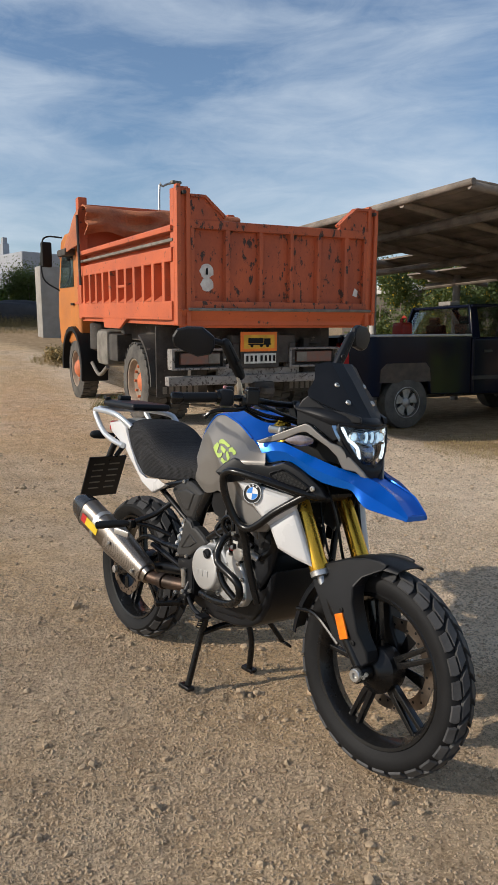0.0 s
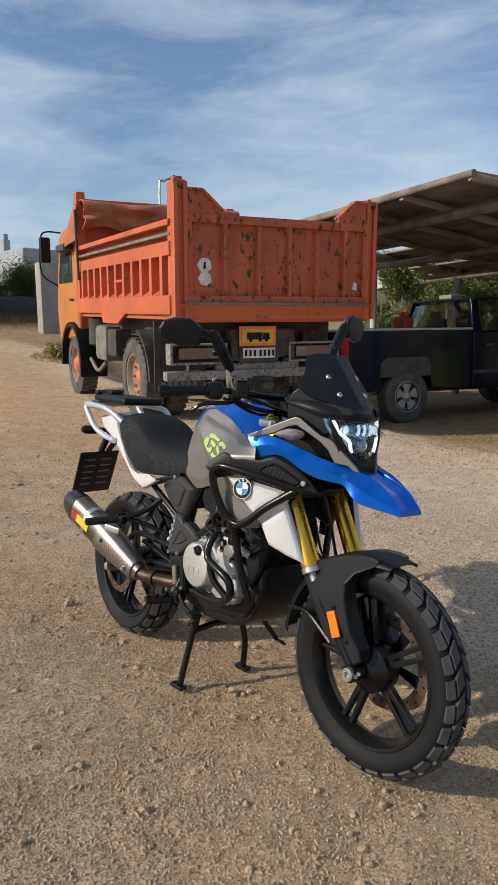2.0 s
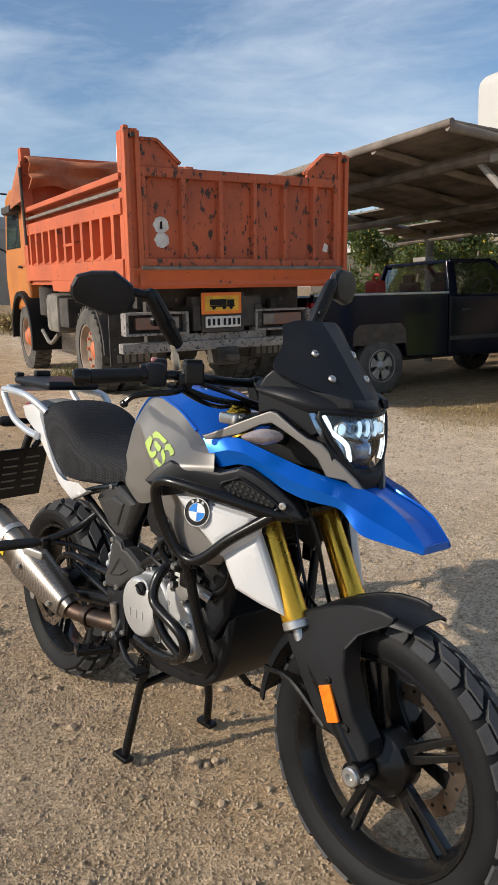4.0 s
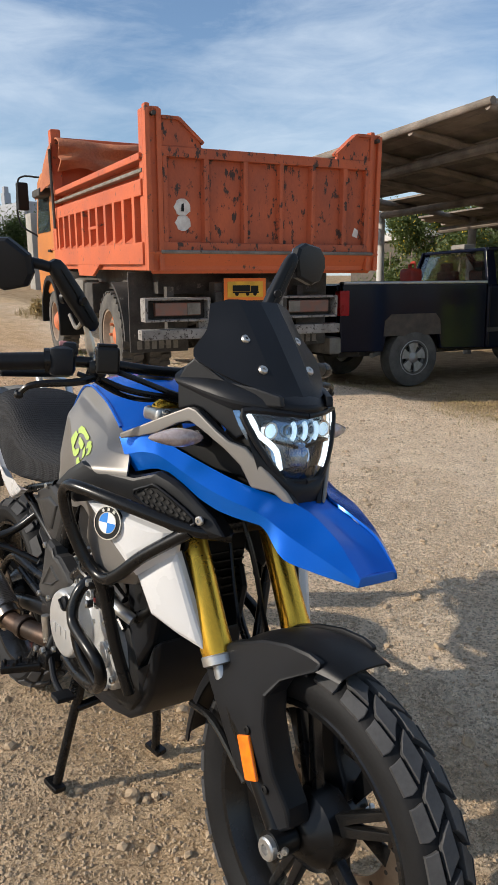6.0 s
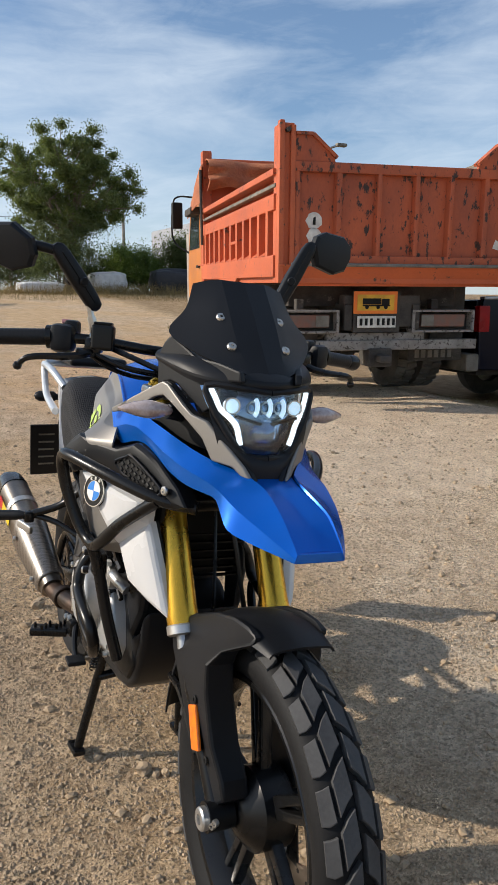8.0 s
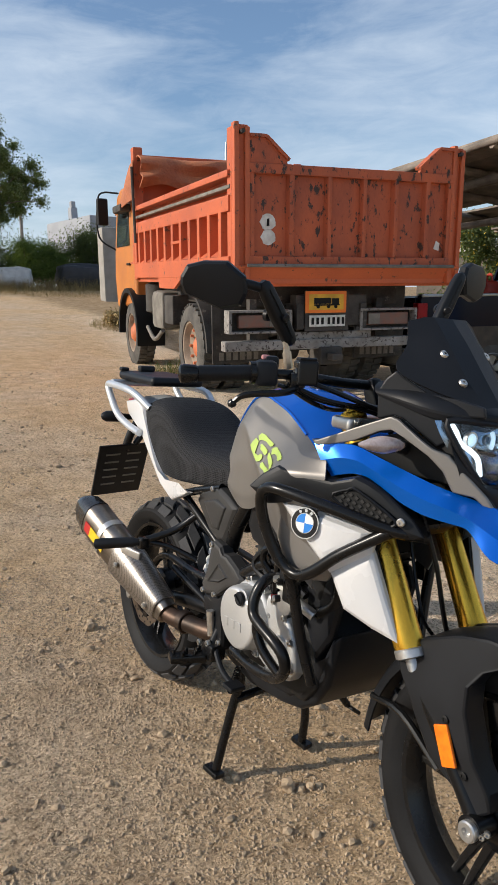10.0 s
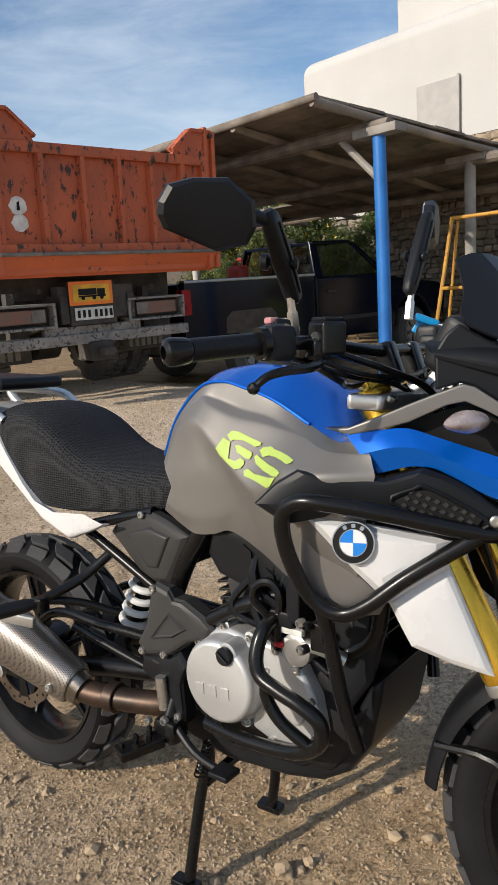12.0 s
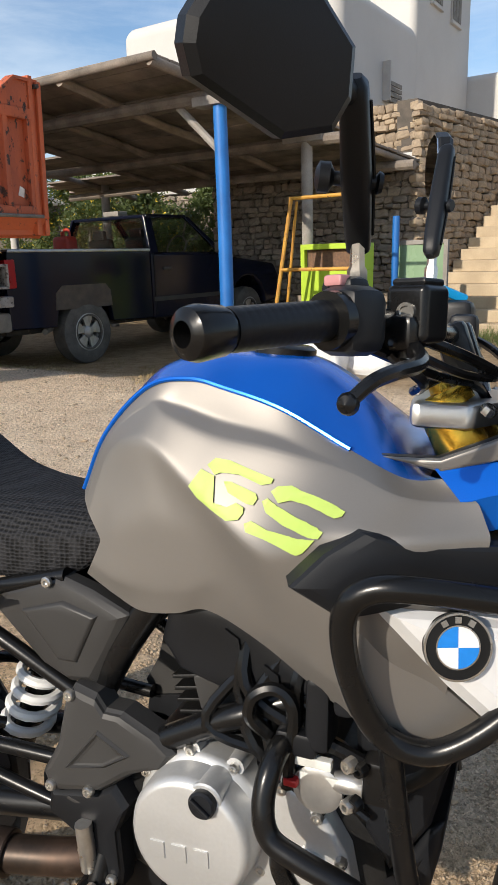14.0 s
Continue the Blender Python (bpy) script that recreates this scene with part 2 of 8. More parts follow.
M_LEAFBRIGHT = material("bright_leaf", (0.175, 0.25, 0.058), 0.6, 0, (0.085, 0.14, 0.030), 0.9, 0.8, 30, per_object=0.2)
for leafy in (M_LEAF, M_LEAFDARK, M_LEAFBRIGHT):
    let_light_through(leafy, 0.45)
M_FLOWER = material("yellow_blossom", (0.62, 0.46, 0.03), 0.7, 0, (0.5, 0.33, 0.02), 8, 0.6)
M_BARK = material("pale_bark", (0.26, 0.21, 0.16), 0.9, 0, (0.13, 0.10, 0.08), 6, 0.7, 60, 0.6)
M_DRYGRASS = material("dry_grass", (0.36, 0.26, 0.11), 0.85, 0, (0.2, 0.15, 0.06), 3, 0.7, 30)
M_REDCLOTH = material("red_enamel", (0.45, 0.04, 0.02), 0.5)
M_STEEL = material("galvanised_steel", (0.45, 0.46, 0.47), 0.4, 0.9, (0.33, 0.34, 0.35), 9, 0.5)

# motorcycle
M_TYRE = material("tyre_rubber", (0.012, 0.012, 0.0125), 0.65, 0, (0.007, 0.007, 0.0075), 9, 0.6, 140, 0.25, (0.05, 0.042, 0.033), 0.72, spec=0.2)
M_TREAD = material("tread_rubber", (0.064, 0.064, 0.065), 0.62, 0, (0.034, 0.034, 0.035), 12, 0.6, 150, 0.25, (0.06, 0.051, 0.04), 0.72, spec=0.35)
M_RIM = material("black_rim_paint", (0.005, 0.005, 0.0055), 0.26, 0.0, (0.008, 0.008, 0.008), 10, 0.5, spec=0.45)
M_BLACK = material("satin_black_metal", (0.0055, 0.0055, 0.006), 0.27, 0.0, (0.006, 0.006, 0.006), 8, 0.5, 140, 0.06, spec=0.32)
M_PLASTIC = material("grained_black_plastic", (0.010, 0.011, 0.0135), 0.42, 0, (0.006, 0.0065, 0.0075), 6, 0.5, 900, 0.12, depth=0.0008, spec=0.24)
M_PLASTICGREY = material("charcoal_plastic", (0.040, 0.039, 0.038), 0.42, 0, (0.032, 0.031, 0.030), 6, 0.5, 900, 0.12, depth=0.0008, spec=0.25)
M_DARKENGINE = material("dark_engine_casting", (0.009, 0.009, 0.009), 0.5, 0.0, (0.005, 0.005, 0.005), 14, 0.6, 160, 0.25, spec=0.35)
M_SILVERENGINE = material("silver_engine_cover", (0.56, 0.56, 0.55), 0.42, 0.55, (0.48, 0.48, 0.47), 6, 0.5, 200, 0.06)
M_TITANGREY = material("metallic_grey_paint", (0.222, 0.209, 0.192), 0.46, 0.55, (0.205, 0.192, 0.177), 3, 0.4, 700, 0.03, spec=0.4)
M_BLUE = material("metallic_blue_paint", (0.0, 0.125, 0.60), 0.24, 0.5, (0.0, 0.11, 0.54), 3, 0.4, 700, 0.02, coat=0.1)
M_WHITE = material("pearl_white_paint", (0.66, 0.66, 0.66), 0.3, 0.0, (0.61, 0.61, 0.61), 4, 0.4, coat=0.4)
M_GOLD = material("gold_anodised", (0.80, 0.47, 0.055), 0.27, 0.85, (0.70, 0.40, 0.045), 6, 0.4)
M_ALU = material("cast_aluminium", (0.60, 0.59, 0.57), 0.36, 0.85, (0.50, 0.49, 0.47), 12, 0.5, 160, 0.1)
M_DISC = material("worn_disc_steel", (0.30, 0.24, 0.19), 0.33, 0.9, (0.20, 0.155, 0.12), 14, 0.6)
M_RACK = material("silver_grab_rail", (0.62, 0.65, 0.68), 0.35, 0.5, (0.52, 0.55, 0.58), 8, 0.5)
M_TITAN = material("brushed_exhaust", (0.33, 0.295, 0.26), 0.34, 1.0, (0.20, 0.172, 0.145), 8, 0.6, 130, 0.08, stretch=(1, 1, 4))


def perforated():
    """Sheet metal with rows of small holes."""
    m = bpy.data.materials.new("perforated_steel")
    m.use_nodes = True
    n, l = m.node_tree.nodes, m.node_tree.links
    b = n["Principled BSDF"]
    b.inputs["Metallic"].default_value, b.inputs["Roughness"].default_value = 0.9, 0.34
    co, vo, rp = n.new("ShaderNodeTexCoord"), n.new("ShaderNodeTexVoronoi"), n.new("ShaderNodeValToRGB")
    vo.inputs["Scale"].default_value, vo.inputs["Randomness"].default_value = 330.0, 0.15
    rp.color_ramp.elements[0].position, rp.color_ramp.elements[1].position = 0.30, 0.42
    rp.color_ramp.elements[0].color, rp.color_ramp.elements[1].color = (0.09, 0.08, 0.07, 1), (0.36, 0.325, 0.29, 1)
    l.new(co.outputs["Object"], vo.inputs["Vector"])
    l.new(vo.outputs["Distance"], rp.inputs["Fac"])
    l.new(rp.outputs["Color"], b.inputs["Base Color"])
    return m


M_PERF = perforated()
M_BURNT = material("burnt_pipe", (0.085, 0.052, 0.036), 0.45, 0.7, (0.035, 0.026, 0.02), 9, 0.6)
M_CARBON = material("carbon_cap", (0.012, 0.012, 0.013), 0.25, 0.1, (0.02, 0.02, 0.021), 60, 0.4, coat=0.4)
M_LIMEDECAL = material("lime_decal", (0.40, 0.53, 0.11), 0.5, 0, (0.36, 0.48, 0.10), 10, 0.4)
M_ORANGEREF = material("amber_reflector", (0.95, 0.22, 0.01), 0.2, 0, (0.8, 0.16, 0.01), 40, 0.4, coat=0.5)
M_LENS = glass("clear_lens")
M_INDICATOR = material("smoked_clear_lens", (0.52, 0.44, 0.42), 0.12, 0.2, (0.30, 0.22, 0.20), 30, 0.5, coat=0.6)
M_LED = glow("led_light", (0.80, 0.92, 1.0), 1.5)
M_BULB = glow("led_lens", (0.55, 0.78, 0.97), 0.75)
M_REFLECTOR = material("lamp_reflector", (0.30, 0.42, 0.58), 0.12, 0.9, (0.10, 0.16, 0.25), 20, 0.5)
M_SPRING = material("white_spring", (0.72, 0.72, 0.70), 0.4, 0, (0.6, 0.6, 0.58), 10, 0.5)
M_BADGEBLUE = material("badge_blue", (0.01, 0.21, 0.68), 0.3)
M_BADGEWHITE = material("badge_white", (0.8, 0.8, 0.8), 0.3)
M_REDPART = material("red_plastic", (0.5, 0.02, 0.02), 0.4)
M_CYAN = material("cyan_clip", (0.01, 0.33, 0.72), 0.4)
M_PINK = material("faded_pink_button", (0.55, 0.25, 0.25), 0.5)
M_BOLT = material("zinc_bolt", (0.62, 0.60, 0.56), 0.3, 0.9, (0.5, 0.48, 0.44), 30, 0.5)
M_MIRROR = material("mirror_glass", (0.75, 0.77, 0.78), 0.02, 1.0, (0.74, 0.76, 0.77), 5, 0.2, rough_var=0.01)
M_YELLOWTAG = material("yellow_tag", (0.75, 0.52, 0.02), 0.4)


def seat_cloth():
    """Black spacer mesh: a net of small open cells."""
    m = bpy.data.materials.new("black_mesh_cloth")
    m.use_nodes = True
    n, l = m.node_tree.nodes, m.node_tree.links
    b = n["Principled BSDF"]
    b.inputs["Roughness"].default_value = 0.75
    b.inputs["Specular IOR Level"].default_value = 0.25
    co, mp = n.new("ShaderNodeTexCoord"), n.new("ShaderNodeMapping")
    mp.inputs["Scale"].default_value = (135, 170, 190)
    vo = n.new("ShaderNodeTexVoronoi")
    vo.inputs["Scale"].default_value, vo.inputs["Randomness"].default_value = 1.0, 0.25
    l.new(co.outputs["Object"], mp.inputs["Vector"])
    l.new(mp.outputs["Vector"], vo.inputs["Vector"])
    rp = n.new("ShaderNodeValToRGB")
    rp.color_ramp.elements[0].position, rp.color_ramp.elements[1].position = 0.25, 0.6
    rp.color_ramp.elements[0].color, rp.color_ramp.elements[1].color = (0.0015, 0.0015, 0.0015, 1), (0.021, 0.021, 0.023, 1)
    l.new(vo.outputs["Distance"], rp.inputs["Fac"])
    l.new(rp.outputs["Color"], b.inputs["Base Color"])
    bp = n.new("ShaderNodeBump")
    bp.inputs["Strength"].default_value, bp.inputs["Distance"].default_value = 0.9, 0.003
    l.new(vo.outputs["Distance"], bp.inputs["Height"])
    l.new(bp.outputs["Normal"], b.inputs["Normal"])
    return m


M_SEAT = seat_cloth()


def ground_material():
    """Trodden sandy gravel: tan dust, paler grit, greyer stony patches, fine relief."""
    m = bpy.data.materials.new("sandy_gravel")
    m.use_nodes = True
    n, l = m.node_tree.nodes, m.node_tree.links
    b = n["Principled BSDF"]
    b.inputs["Roughness"].default_value = 0.95
    b.inputs["Specular IOR Level"].default_value = 0.06
    co = n.new("ShaderNodeTexCoord")

    def noise_of(scale, detail=6, rough=0.6):
        t = n.new("ShaderNodeTexNoise")
        t.inputs["Scale"].default_value, t.inputs["Detail"].default_value, t.inputs["Roughness"].default_value = scale, detail, rough
        l.new(co.outputs["Object"], t.inputs["Vector"])
        return t

    def ramp_of(src, a, ca, z, cz):
        r = n.new("ShaderNodeValToRGB")
        r.color_ramp.elements[0].position, r.color_ramp.elements[1].position = a, z
        r.color_ramp.elements[0].color, r.color_ramp.elements[1].color = (*ca, 1), (*cz, 1)
        l.new(src, r.inputs["Fac"])
        return r

    def mix(fac, a, z):
        k = n.new("ShaderNodeMix")
        k.data_type = "RGBA"
        l.new(fac, k.inputs["Factor"])
        l.new(a, k.inputs["A"])
        l.new(z, k.inputs["B"])
        return k

    patch, mid, grit, speck = noise_of(0.55, 5), noise_of(5, 7, 0.65), noise_of(52, 6, 0.72), noise_of(260, 3, 0.6)
    tan = ramp_of(mid.outputs["Fac"], 0.3, (0.52, 0.357, 0.208), 0.7, (0.74, 0.545, 0.345))
    grey = ramp_of(mid.outputs["Fac"], 0.3, (0.50, 0.371, 0.250), 0.7, (0.75, 0.587, 0.420))
    big = ramp_of(patch.outputs["Fac"], 0.42, (0, 0, 0), 0.62, (1, 1, 1))
    base = mix(big.outputs["Color"], tan.outputs["Color"], grey.outputs["Color"])
    split, reach, wobble = n.new("ShaderNodeSeparateXYZ"), n.new("ShaderNodeMath"), n.new("ShaderNodeMath")
    l.new(co.outputs["Object"], split.inputs[0])
    wobble.operation, wobble.inputs[1].default_value = "MULTIPLY_ADD", 1.6
    l.new(patch.outputs["Fac"], wobble.inputs[0])
    l.new(split.outputs["Y"], wobble.inputs[2])
    reach.operation, reach.inputs[1].default_value = "MULTIPLY_ADD", 0.30
    l.new(split.outputs["X"], reach.inputs[0])
    l.new(wobble.outputs[0], reach.inputs[2])
    yard = n.new("ShaderNodeMapRange")
    yard.interpolation_type = "SMOOTHSTEP"
    yard.inputs["From Min"].default_value, yard.inputs["From Max"].default_value = 1.2, 2.4
    l.new(reach.outputs[0], yard.inputs["Value"])
    chalk = ramp_of(mid.outputs["Fac"], 0.3, (0.69, 0.53, 0.372), 0.7, (0.91, 0.755, 0.575))
    base = mix(yard.outputs["Result"], base.outputs["Result"], chalk.outputs["Color"])
    # brown litter under the carport, darkened further: part of the roof's shade is in the colour
    litter_shade, shelter = n.new("ShaderNodeMapRange"), ramp_of(mid.outputs["Fac"], 0.3, (0.27, 0.185, 0.105), 0.7, (0.50, 0.37, 0.235))
    litter_shade.interpolation_type = "SMOOTHSTEP"
    litter_shade.inputs["From Min"].default_value, litter_shade.inputs["From Max"].default_value = 6.0, 7.0
    l.new(wobble.outputs[0], litter_shade.inputs["Value"])
    base = mix(litter_shade.outputs["Result"], base.outputs["Result"], shelter.outputs["Color"])
    dark = ramp_of(grit.outputs["Fac"], 0.36, (0.40, 0.36, 0.32), 0.52, (1.14, 1.12, 1.09))
    mul = n.new("ShaderNodeMix")
    mul.data_type, mul.blend_type = "RGBA", "MULTIPLY"
    mul.inputs["Factor"].default_value = 0.75
    l.new(base.outputs["Result"], mul.inputs["A"])
    l.new(dark.outputs["Color"], mul.inputs["B"])
    pale = n.new("ShaderNodeRGB")
    pale.outputs[0].default_value = (0.70, 0.58, 0.42, 1)
    sp = ramp_of(speck.outputs["Fac"], 0.63, (0, 0, 0), 0.72, (0.45, 0.45, 0.45))
    fin = mix(sp.outputs["Color"], mul.outputs["Result"], pale.outputs[0])
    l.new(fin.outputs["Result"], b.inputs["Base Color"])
    b1, b2 = n.new("ShaderNodeBump"), n.new("ShaderNodeBump")
    b1.inputs["Strength"].default_value, b1.inputs["Distance"].default_value = 1.0, 0.012
    b2.inputs["Strength"].default_value, b2.inputs["Distance"].default_value = 1.0, 0.0042
    cells, fines = n.new("ShaderNodeTexVoronoi"), n.new("ShaderNodeTexVoronoi")
    warp = n.new("ShaderNodeMix")
    warp.data_type, warp.inputs["Factor"].default_value = "VECTOR", 0.035
    l.new(co.outputs["Object"], warp.inputs["A"])
    l.new(grit.outputs["Color"], warp.inputs["B"])
    cells.inputs["Scale"].default_value, fines.inputs["Scale"].default_value = 68.0, 210.0
    clods = n.new("ShaderNodeMath")
    clods.operation = "MULTIPLY_ADD"
    clods.inputs[1].default_value = -0.55
    for v_ in (cells, fines):
        l.new(warp.outputs["Result"], v_.inputs["Vector"])
    l.new(cells.outputs["Distance"], clods.inputs[0])
    l.new(grit.outputs["Fac"], clods.inputs[2])
    grains = n.new("ShaderNodeMath")
    grains.operation = "MULTIPLY_ADD"
    grains.inputs[1].default_value = -0.8
    l.new(fines.outputs["Distance"], grains.inputs[0])
    l.new(speck.outputs["Fac"], grains.inputs[2])
    # shallow tread marks pressed into the sand in places
    turn, marks, pressed = n.new("ShaderNodeMapping"), n.new("ShaderNodeTexWave"), n.new("ShaderNodeMath")
    turn.inputs["Rotation"].default_value = (0, 0, 0.95)
    marks.inputs["Scale"].default_value, marks.inputs["Distortion"].default_value = 7.5, 3.0
    marks.inputs["Detail"].default_value, marks.inputs["Detail Scale"].default_value = 3.0, 2.0
    l.new(co.outputs["Object"], turn.inputs["Vector"])
    l.new(turn.outputs["Vector"], marks.inputs["Vector"])
    where = ramp_of(noise_of(0.9, 3).outputs["Fac"], 0.50, (0, 0, 0), 0.60, (0.20, 0.20, 0.20))
    pressed.operation = "MULTIPLY_ADD"
    l.new(marks.outputs["Fac"], pressed.inputs[0])
    l.new(where.outputs["Color"], pressed.inputs[1])
    l.new(clods.outputs[0], pressed.inputs[2])
    l.new(pressed.outputs[0], b1.inputs["Height"])
    l.new(grains.outputs[0], b2.inputs["Height"])
    l.new(b1.outputs["Normal"], b2.inputs["Normal"])
    l.new(b2.outputs["Normal"], b.inputs["Normal"])
    return m


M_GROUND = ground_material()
M_PEBBLE = material("pebble", (0.46, 0.345, 0.225), 0.9, 0, (0.28, 0.205, 0.13), 22, 0.8, 200, 0.3)


# ---- mesh helpers ----
def bm_of(verts, faces):
    bm = bmesh.new()
    vs = [bm.verts.new(v) for v in verts]
    for f in faces:
        try:
            bm.faces.new([vs[i] for i in f])
        except ValueError:
            pass
    return bm


def fix(bm):
    bmesh.ops.recalc_face_normals(bm, faces=bm.faces)
    return bm


def bevelled(bm, width, segments=2, angle=0.6):
    if width > 0:
        edges = [e for e in bm.edges if len(e.link_faces) == 2 and e.calc_face_angle(0) > angle]
        bmesh.ops.bevel(bm, geom=edges, offset=width, segments=segments, affect="EDGES", profile=0.5, clamp_overlap=True)
    return bm


def box(c, s, bevel=0.0, rot=(0, 0, 0), segments=2):
    bm = bmesh.new()
    bmesh.ops.create_cube(bm, size=1, matrix=Matrix.Diagonal((*s, 1)))
    bevelled(bm, bevel, segments)
    bm.transform(pose(*c, *rot))
    return bm


def span(a, b, bevel=0.0):
    """A box from corner a to corner b."""
    return box([(p + q) / 2 for p, q in zip(a, b)], [abs(q - p) for p, q in zip(a, b)], bevel)


def prism(points, lo, hi, axis="y", bevel=0.0, segments=2):
    """A flat outline, in the two other axes, given thickness along axis."""
    def at(p, d):
        return {"x": (d, p[0], p[1]), "y": (p[0], d, p[1]), "z": (p[0], p[1], d)}[axis]
    k = len(points)
    bm = bm_of([at(p, lo) for p in points] + [at(p, hi) for p in points],
               [tuple(range(k)), tuple(range(k, 2 * k))] + [(i, (i + 1) % k, k + (i + 1) % k, k + i) for i in range(k)])
    fix(bm)
    return bevelled(bm, bevel, segments)


def slab(points, thickness, direction, bevel=0.0):
    """An outline in space given thickness along a direction."""
    d = Vector(direction).normalized() * thickness
    k = len(points)
    bm = bm_of([Vector(p) for p in points] + [Vector(p) + d for p in points],
               [tuple(range(k)), tuple(range(k, 2 * k))] + [(i, (i + 1) % k, k + (i + 1) % k, k + i) for i in range(k)])
    fix(bm)
    return bevelled(bm, bevel)


def smooth_line(points, per=6, closed=False):
    p = [Vector(q) for q in points]
    out = []
    k = len(p)
    for i in range(k if closed else k - 1):
        if closed:
            a, b, c, d = p[(i - 1) % k], p[i], p[(i + 1) % k], p[(i + 2) % k]
        else:
            b, c = p[i], p[i + 1]
            a = p[i - 1] if i else b + (b - c)
            d = p[i + 2] if i + 2 < k else c + (c - b)
        for j in range(per):
            t = j / per
            out.append(0.5 * ((2 * b) + (c - a) * t + (2 * a - 5 * b + 4 * c - d) * t * t + (3 * b - a - 3 * c + d) * t ** 3))
    if not closed:
        out.append(p[-1])
    return out


def tube(points, r, seg=10, per=6, closed=False, taper=None, smooth=True):
    """A round bar along a line. r: one radius; taper: radius at the end."""
    line = smooth_line(points, per, closed) if smooth else [Vector(q) for q in points]
    k = len(line)
    verts, faces = [], []
    prev = None
    for i, q in enumerate(line):
        ahead = line[(i + 1) % k] if closed or i + 1 < k else q
        back = line[i - 1] if closed or i else q
        d = (ahead - back).normalized()
        if prev is None:
            prev = d.orthogonal().normalized()
        side = (prev - d * prev.dot(d)).normalized()
        prev = side
        up = d.cross(side)
        rr = r if taper is None else r + (taper - r) * i / (k - 1)
        for j in range(seg):
            a = math.tau * j / seg
            verts.append(q + side * (math.cos(a) * rr) + up * (math.sin(a) * rr))
    for i in range(k if closed else k - 1):
        n2 = (i + 1) % k
        for j in range(seg):
            faces.append((i * seg + j, i * seg + (j + 1) % seg, n2 * seg + (j + 1) % seg, n2 * seg + j))
    if not closed:
        faces += [tuple(range(seg)), tuple(range((k - 1) * seg, k * seg))]
    return fix(bm_of(verts, faces))


def lathe(profile, centre=(0, 0, 0), axis=(0, 1, 0), seg=32, closed=False):
    """Turned body: profile of (distance along axis, radius)."""
    rot = Vector((0, 0, 1)).rotation_difference(Vector(axis)).to_matrix()
    k = len(profile)
    verts, faces = [], []
    for a, r in profile:
        for j in range(seg):
            t = math.tau * j / seg
            verts.append(rot @ Vector((math.cos(t) * r, math.sin(t) * r, a)) + Vector(centre))
    for i in range(k if closed else k - 1):
        n2 = (i + 1) % k
        for j in range(seg):
            faces.append((i * seg + j, i * seg + (j + 1) % seg, n2 * seg + (j + 1) % seg, n2 * seg + j))
    if not closed:
        faces += [tuple(range(seg)), tuple(range((k - 1) * seg, k * seg))]
    bm = bm_of(verts, faces)
    bmesh.ops.remove_doubles(bm, verts=bm.verts, dist=1e-5)
    return fix(bm)


def finer(rows, a=4, b=4):
    """A coarse grid of places made finer, passing through them smoothly."""
    rows = [smooth_line(r, b) for r in rows]
    cols = [smooth_line(c, a) for c in zip(*rows)]
    return [list(r) for r in zip(*cols)]


def sheet(rows, thickness=0.0, away=None):
    """A surface through a grid; with thickness it becomes a shell, thickened away from the side that away points to."""
    w = len(rows[0])
    bm = bm_of([p for r in rows for p in r],
               [(i * w + j, i * w + j + 1, (i + 1) * w + j + 1, (i + 1) * w + j) for i in range(len(rows) - 1) for j in range(w - 1)])
    bmesh.ops.remove_doubles(bm, verts=bm.verts, dist=1e-5)
    fix(bm)
    if away is not None:
        total = Vector((0, 0, 0))
        for f in bm.faces:
            total += f.normal * f.calc_area()
        if total.dot(Vector(away)) < 0:
            bmesh.ops.reverse_faces(bm, faces=bm.faces)
    if thickness:
        bmesh.ops.solidify(bm, geom=bm.faces[:], thickness=thickness)
    return bm


def mirrored(bm):
    out = bm.copy()
    out.transform(Matrix.Diagonal((1, -1, 1, 1)))
    bmesh.ops.reverse_faces(out, faces=out.faces)
    return out


def joined(*bms):
    out = bmesh.new()
    for b in bms:
        me = bpy.data.meshes.new("tmp")
        b.to_mesh(me)
        out.from_mesh(me)
        bpy.data.meshes.remove(me)
        b.free()
    return out


def mesh_of(name, bm, mat, smooth=True, crisp=38):
    me = bpy.data.meshes.new(name)
    bm.to_mesh(me)
    bm.free()
    me.materials.append(mat)
    if smooth:
        me.polygons.foreach_set("use_smooth", [True] * len(me.polygons))
        me.set_sharp_from_angle(angle=radians(crisp))
    return me


def even_shading(ob):
    """Large flat faces keep their own normal beside rounded edges."""
    w = ob.modifiers.new("weighted", "WEIGHTED_NORMAL")
    w.keep_sharp = True


def part(name, bm, mat, parent, label="", smooth=True, m=None, crisp=38):
    if m is not None:
        bm.transform(m)
    ob = new(name, mesh_of(name, bm, mat, smooth, crisp))
    ob.parent = parent
    if smooth:
        even_shading(ob)
    return tagged(ob, label)


def thing(name, label, category, m=None, group="", kind=""):
    ob = new(name)
    ob.empty_display_size = 0.1
    if m is not None:
        ob.matrix_world = m
    return tagged(ob, label, category, group, kind)


def solid(name, bm, mat, label="", category="", kind="", group="", smooth=True):
    return tagged(new(name, mesh_of(name, bm, mat, smooth)), label, category, group, kind)


def each(name, bms, mat, parent, label="", m=None):
    """Loose pieces as parts of their own."""
    for b in bms:
        part(name, b, mat, parent, label, True, m)


def bolt(c, axis, r=0.006, h=0.005):
    return lathe([(0, r), (h * 0.7, r), (h, r * 0.8), (h, r * 0.45), (h * 0.5, r * 0.4)], c, axis, 8)


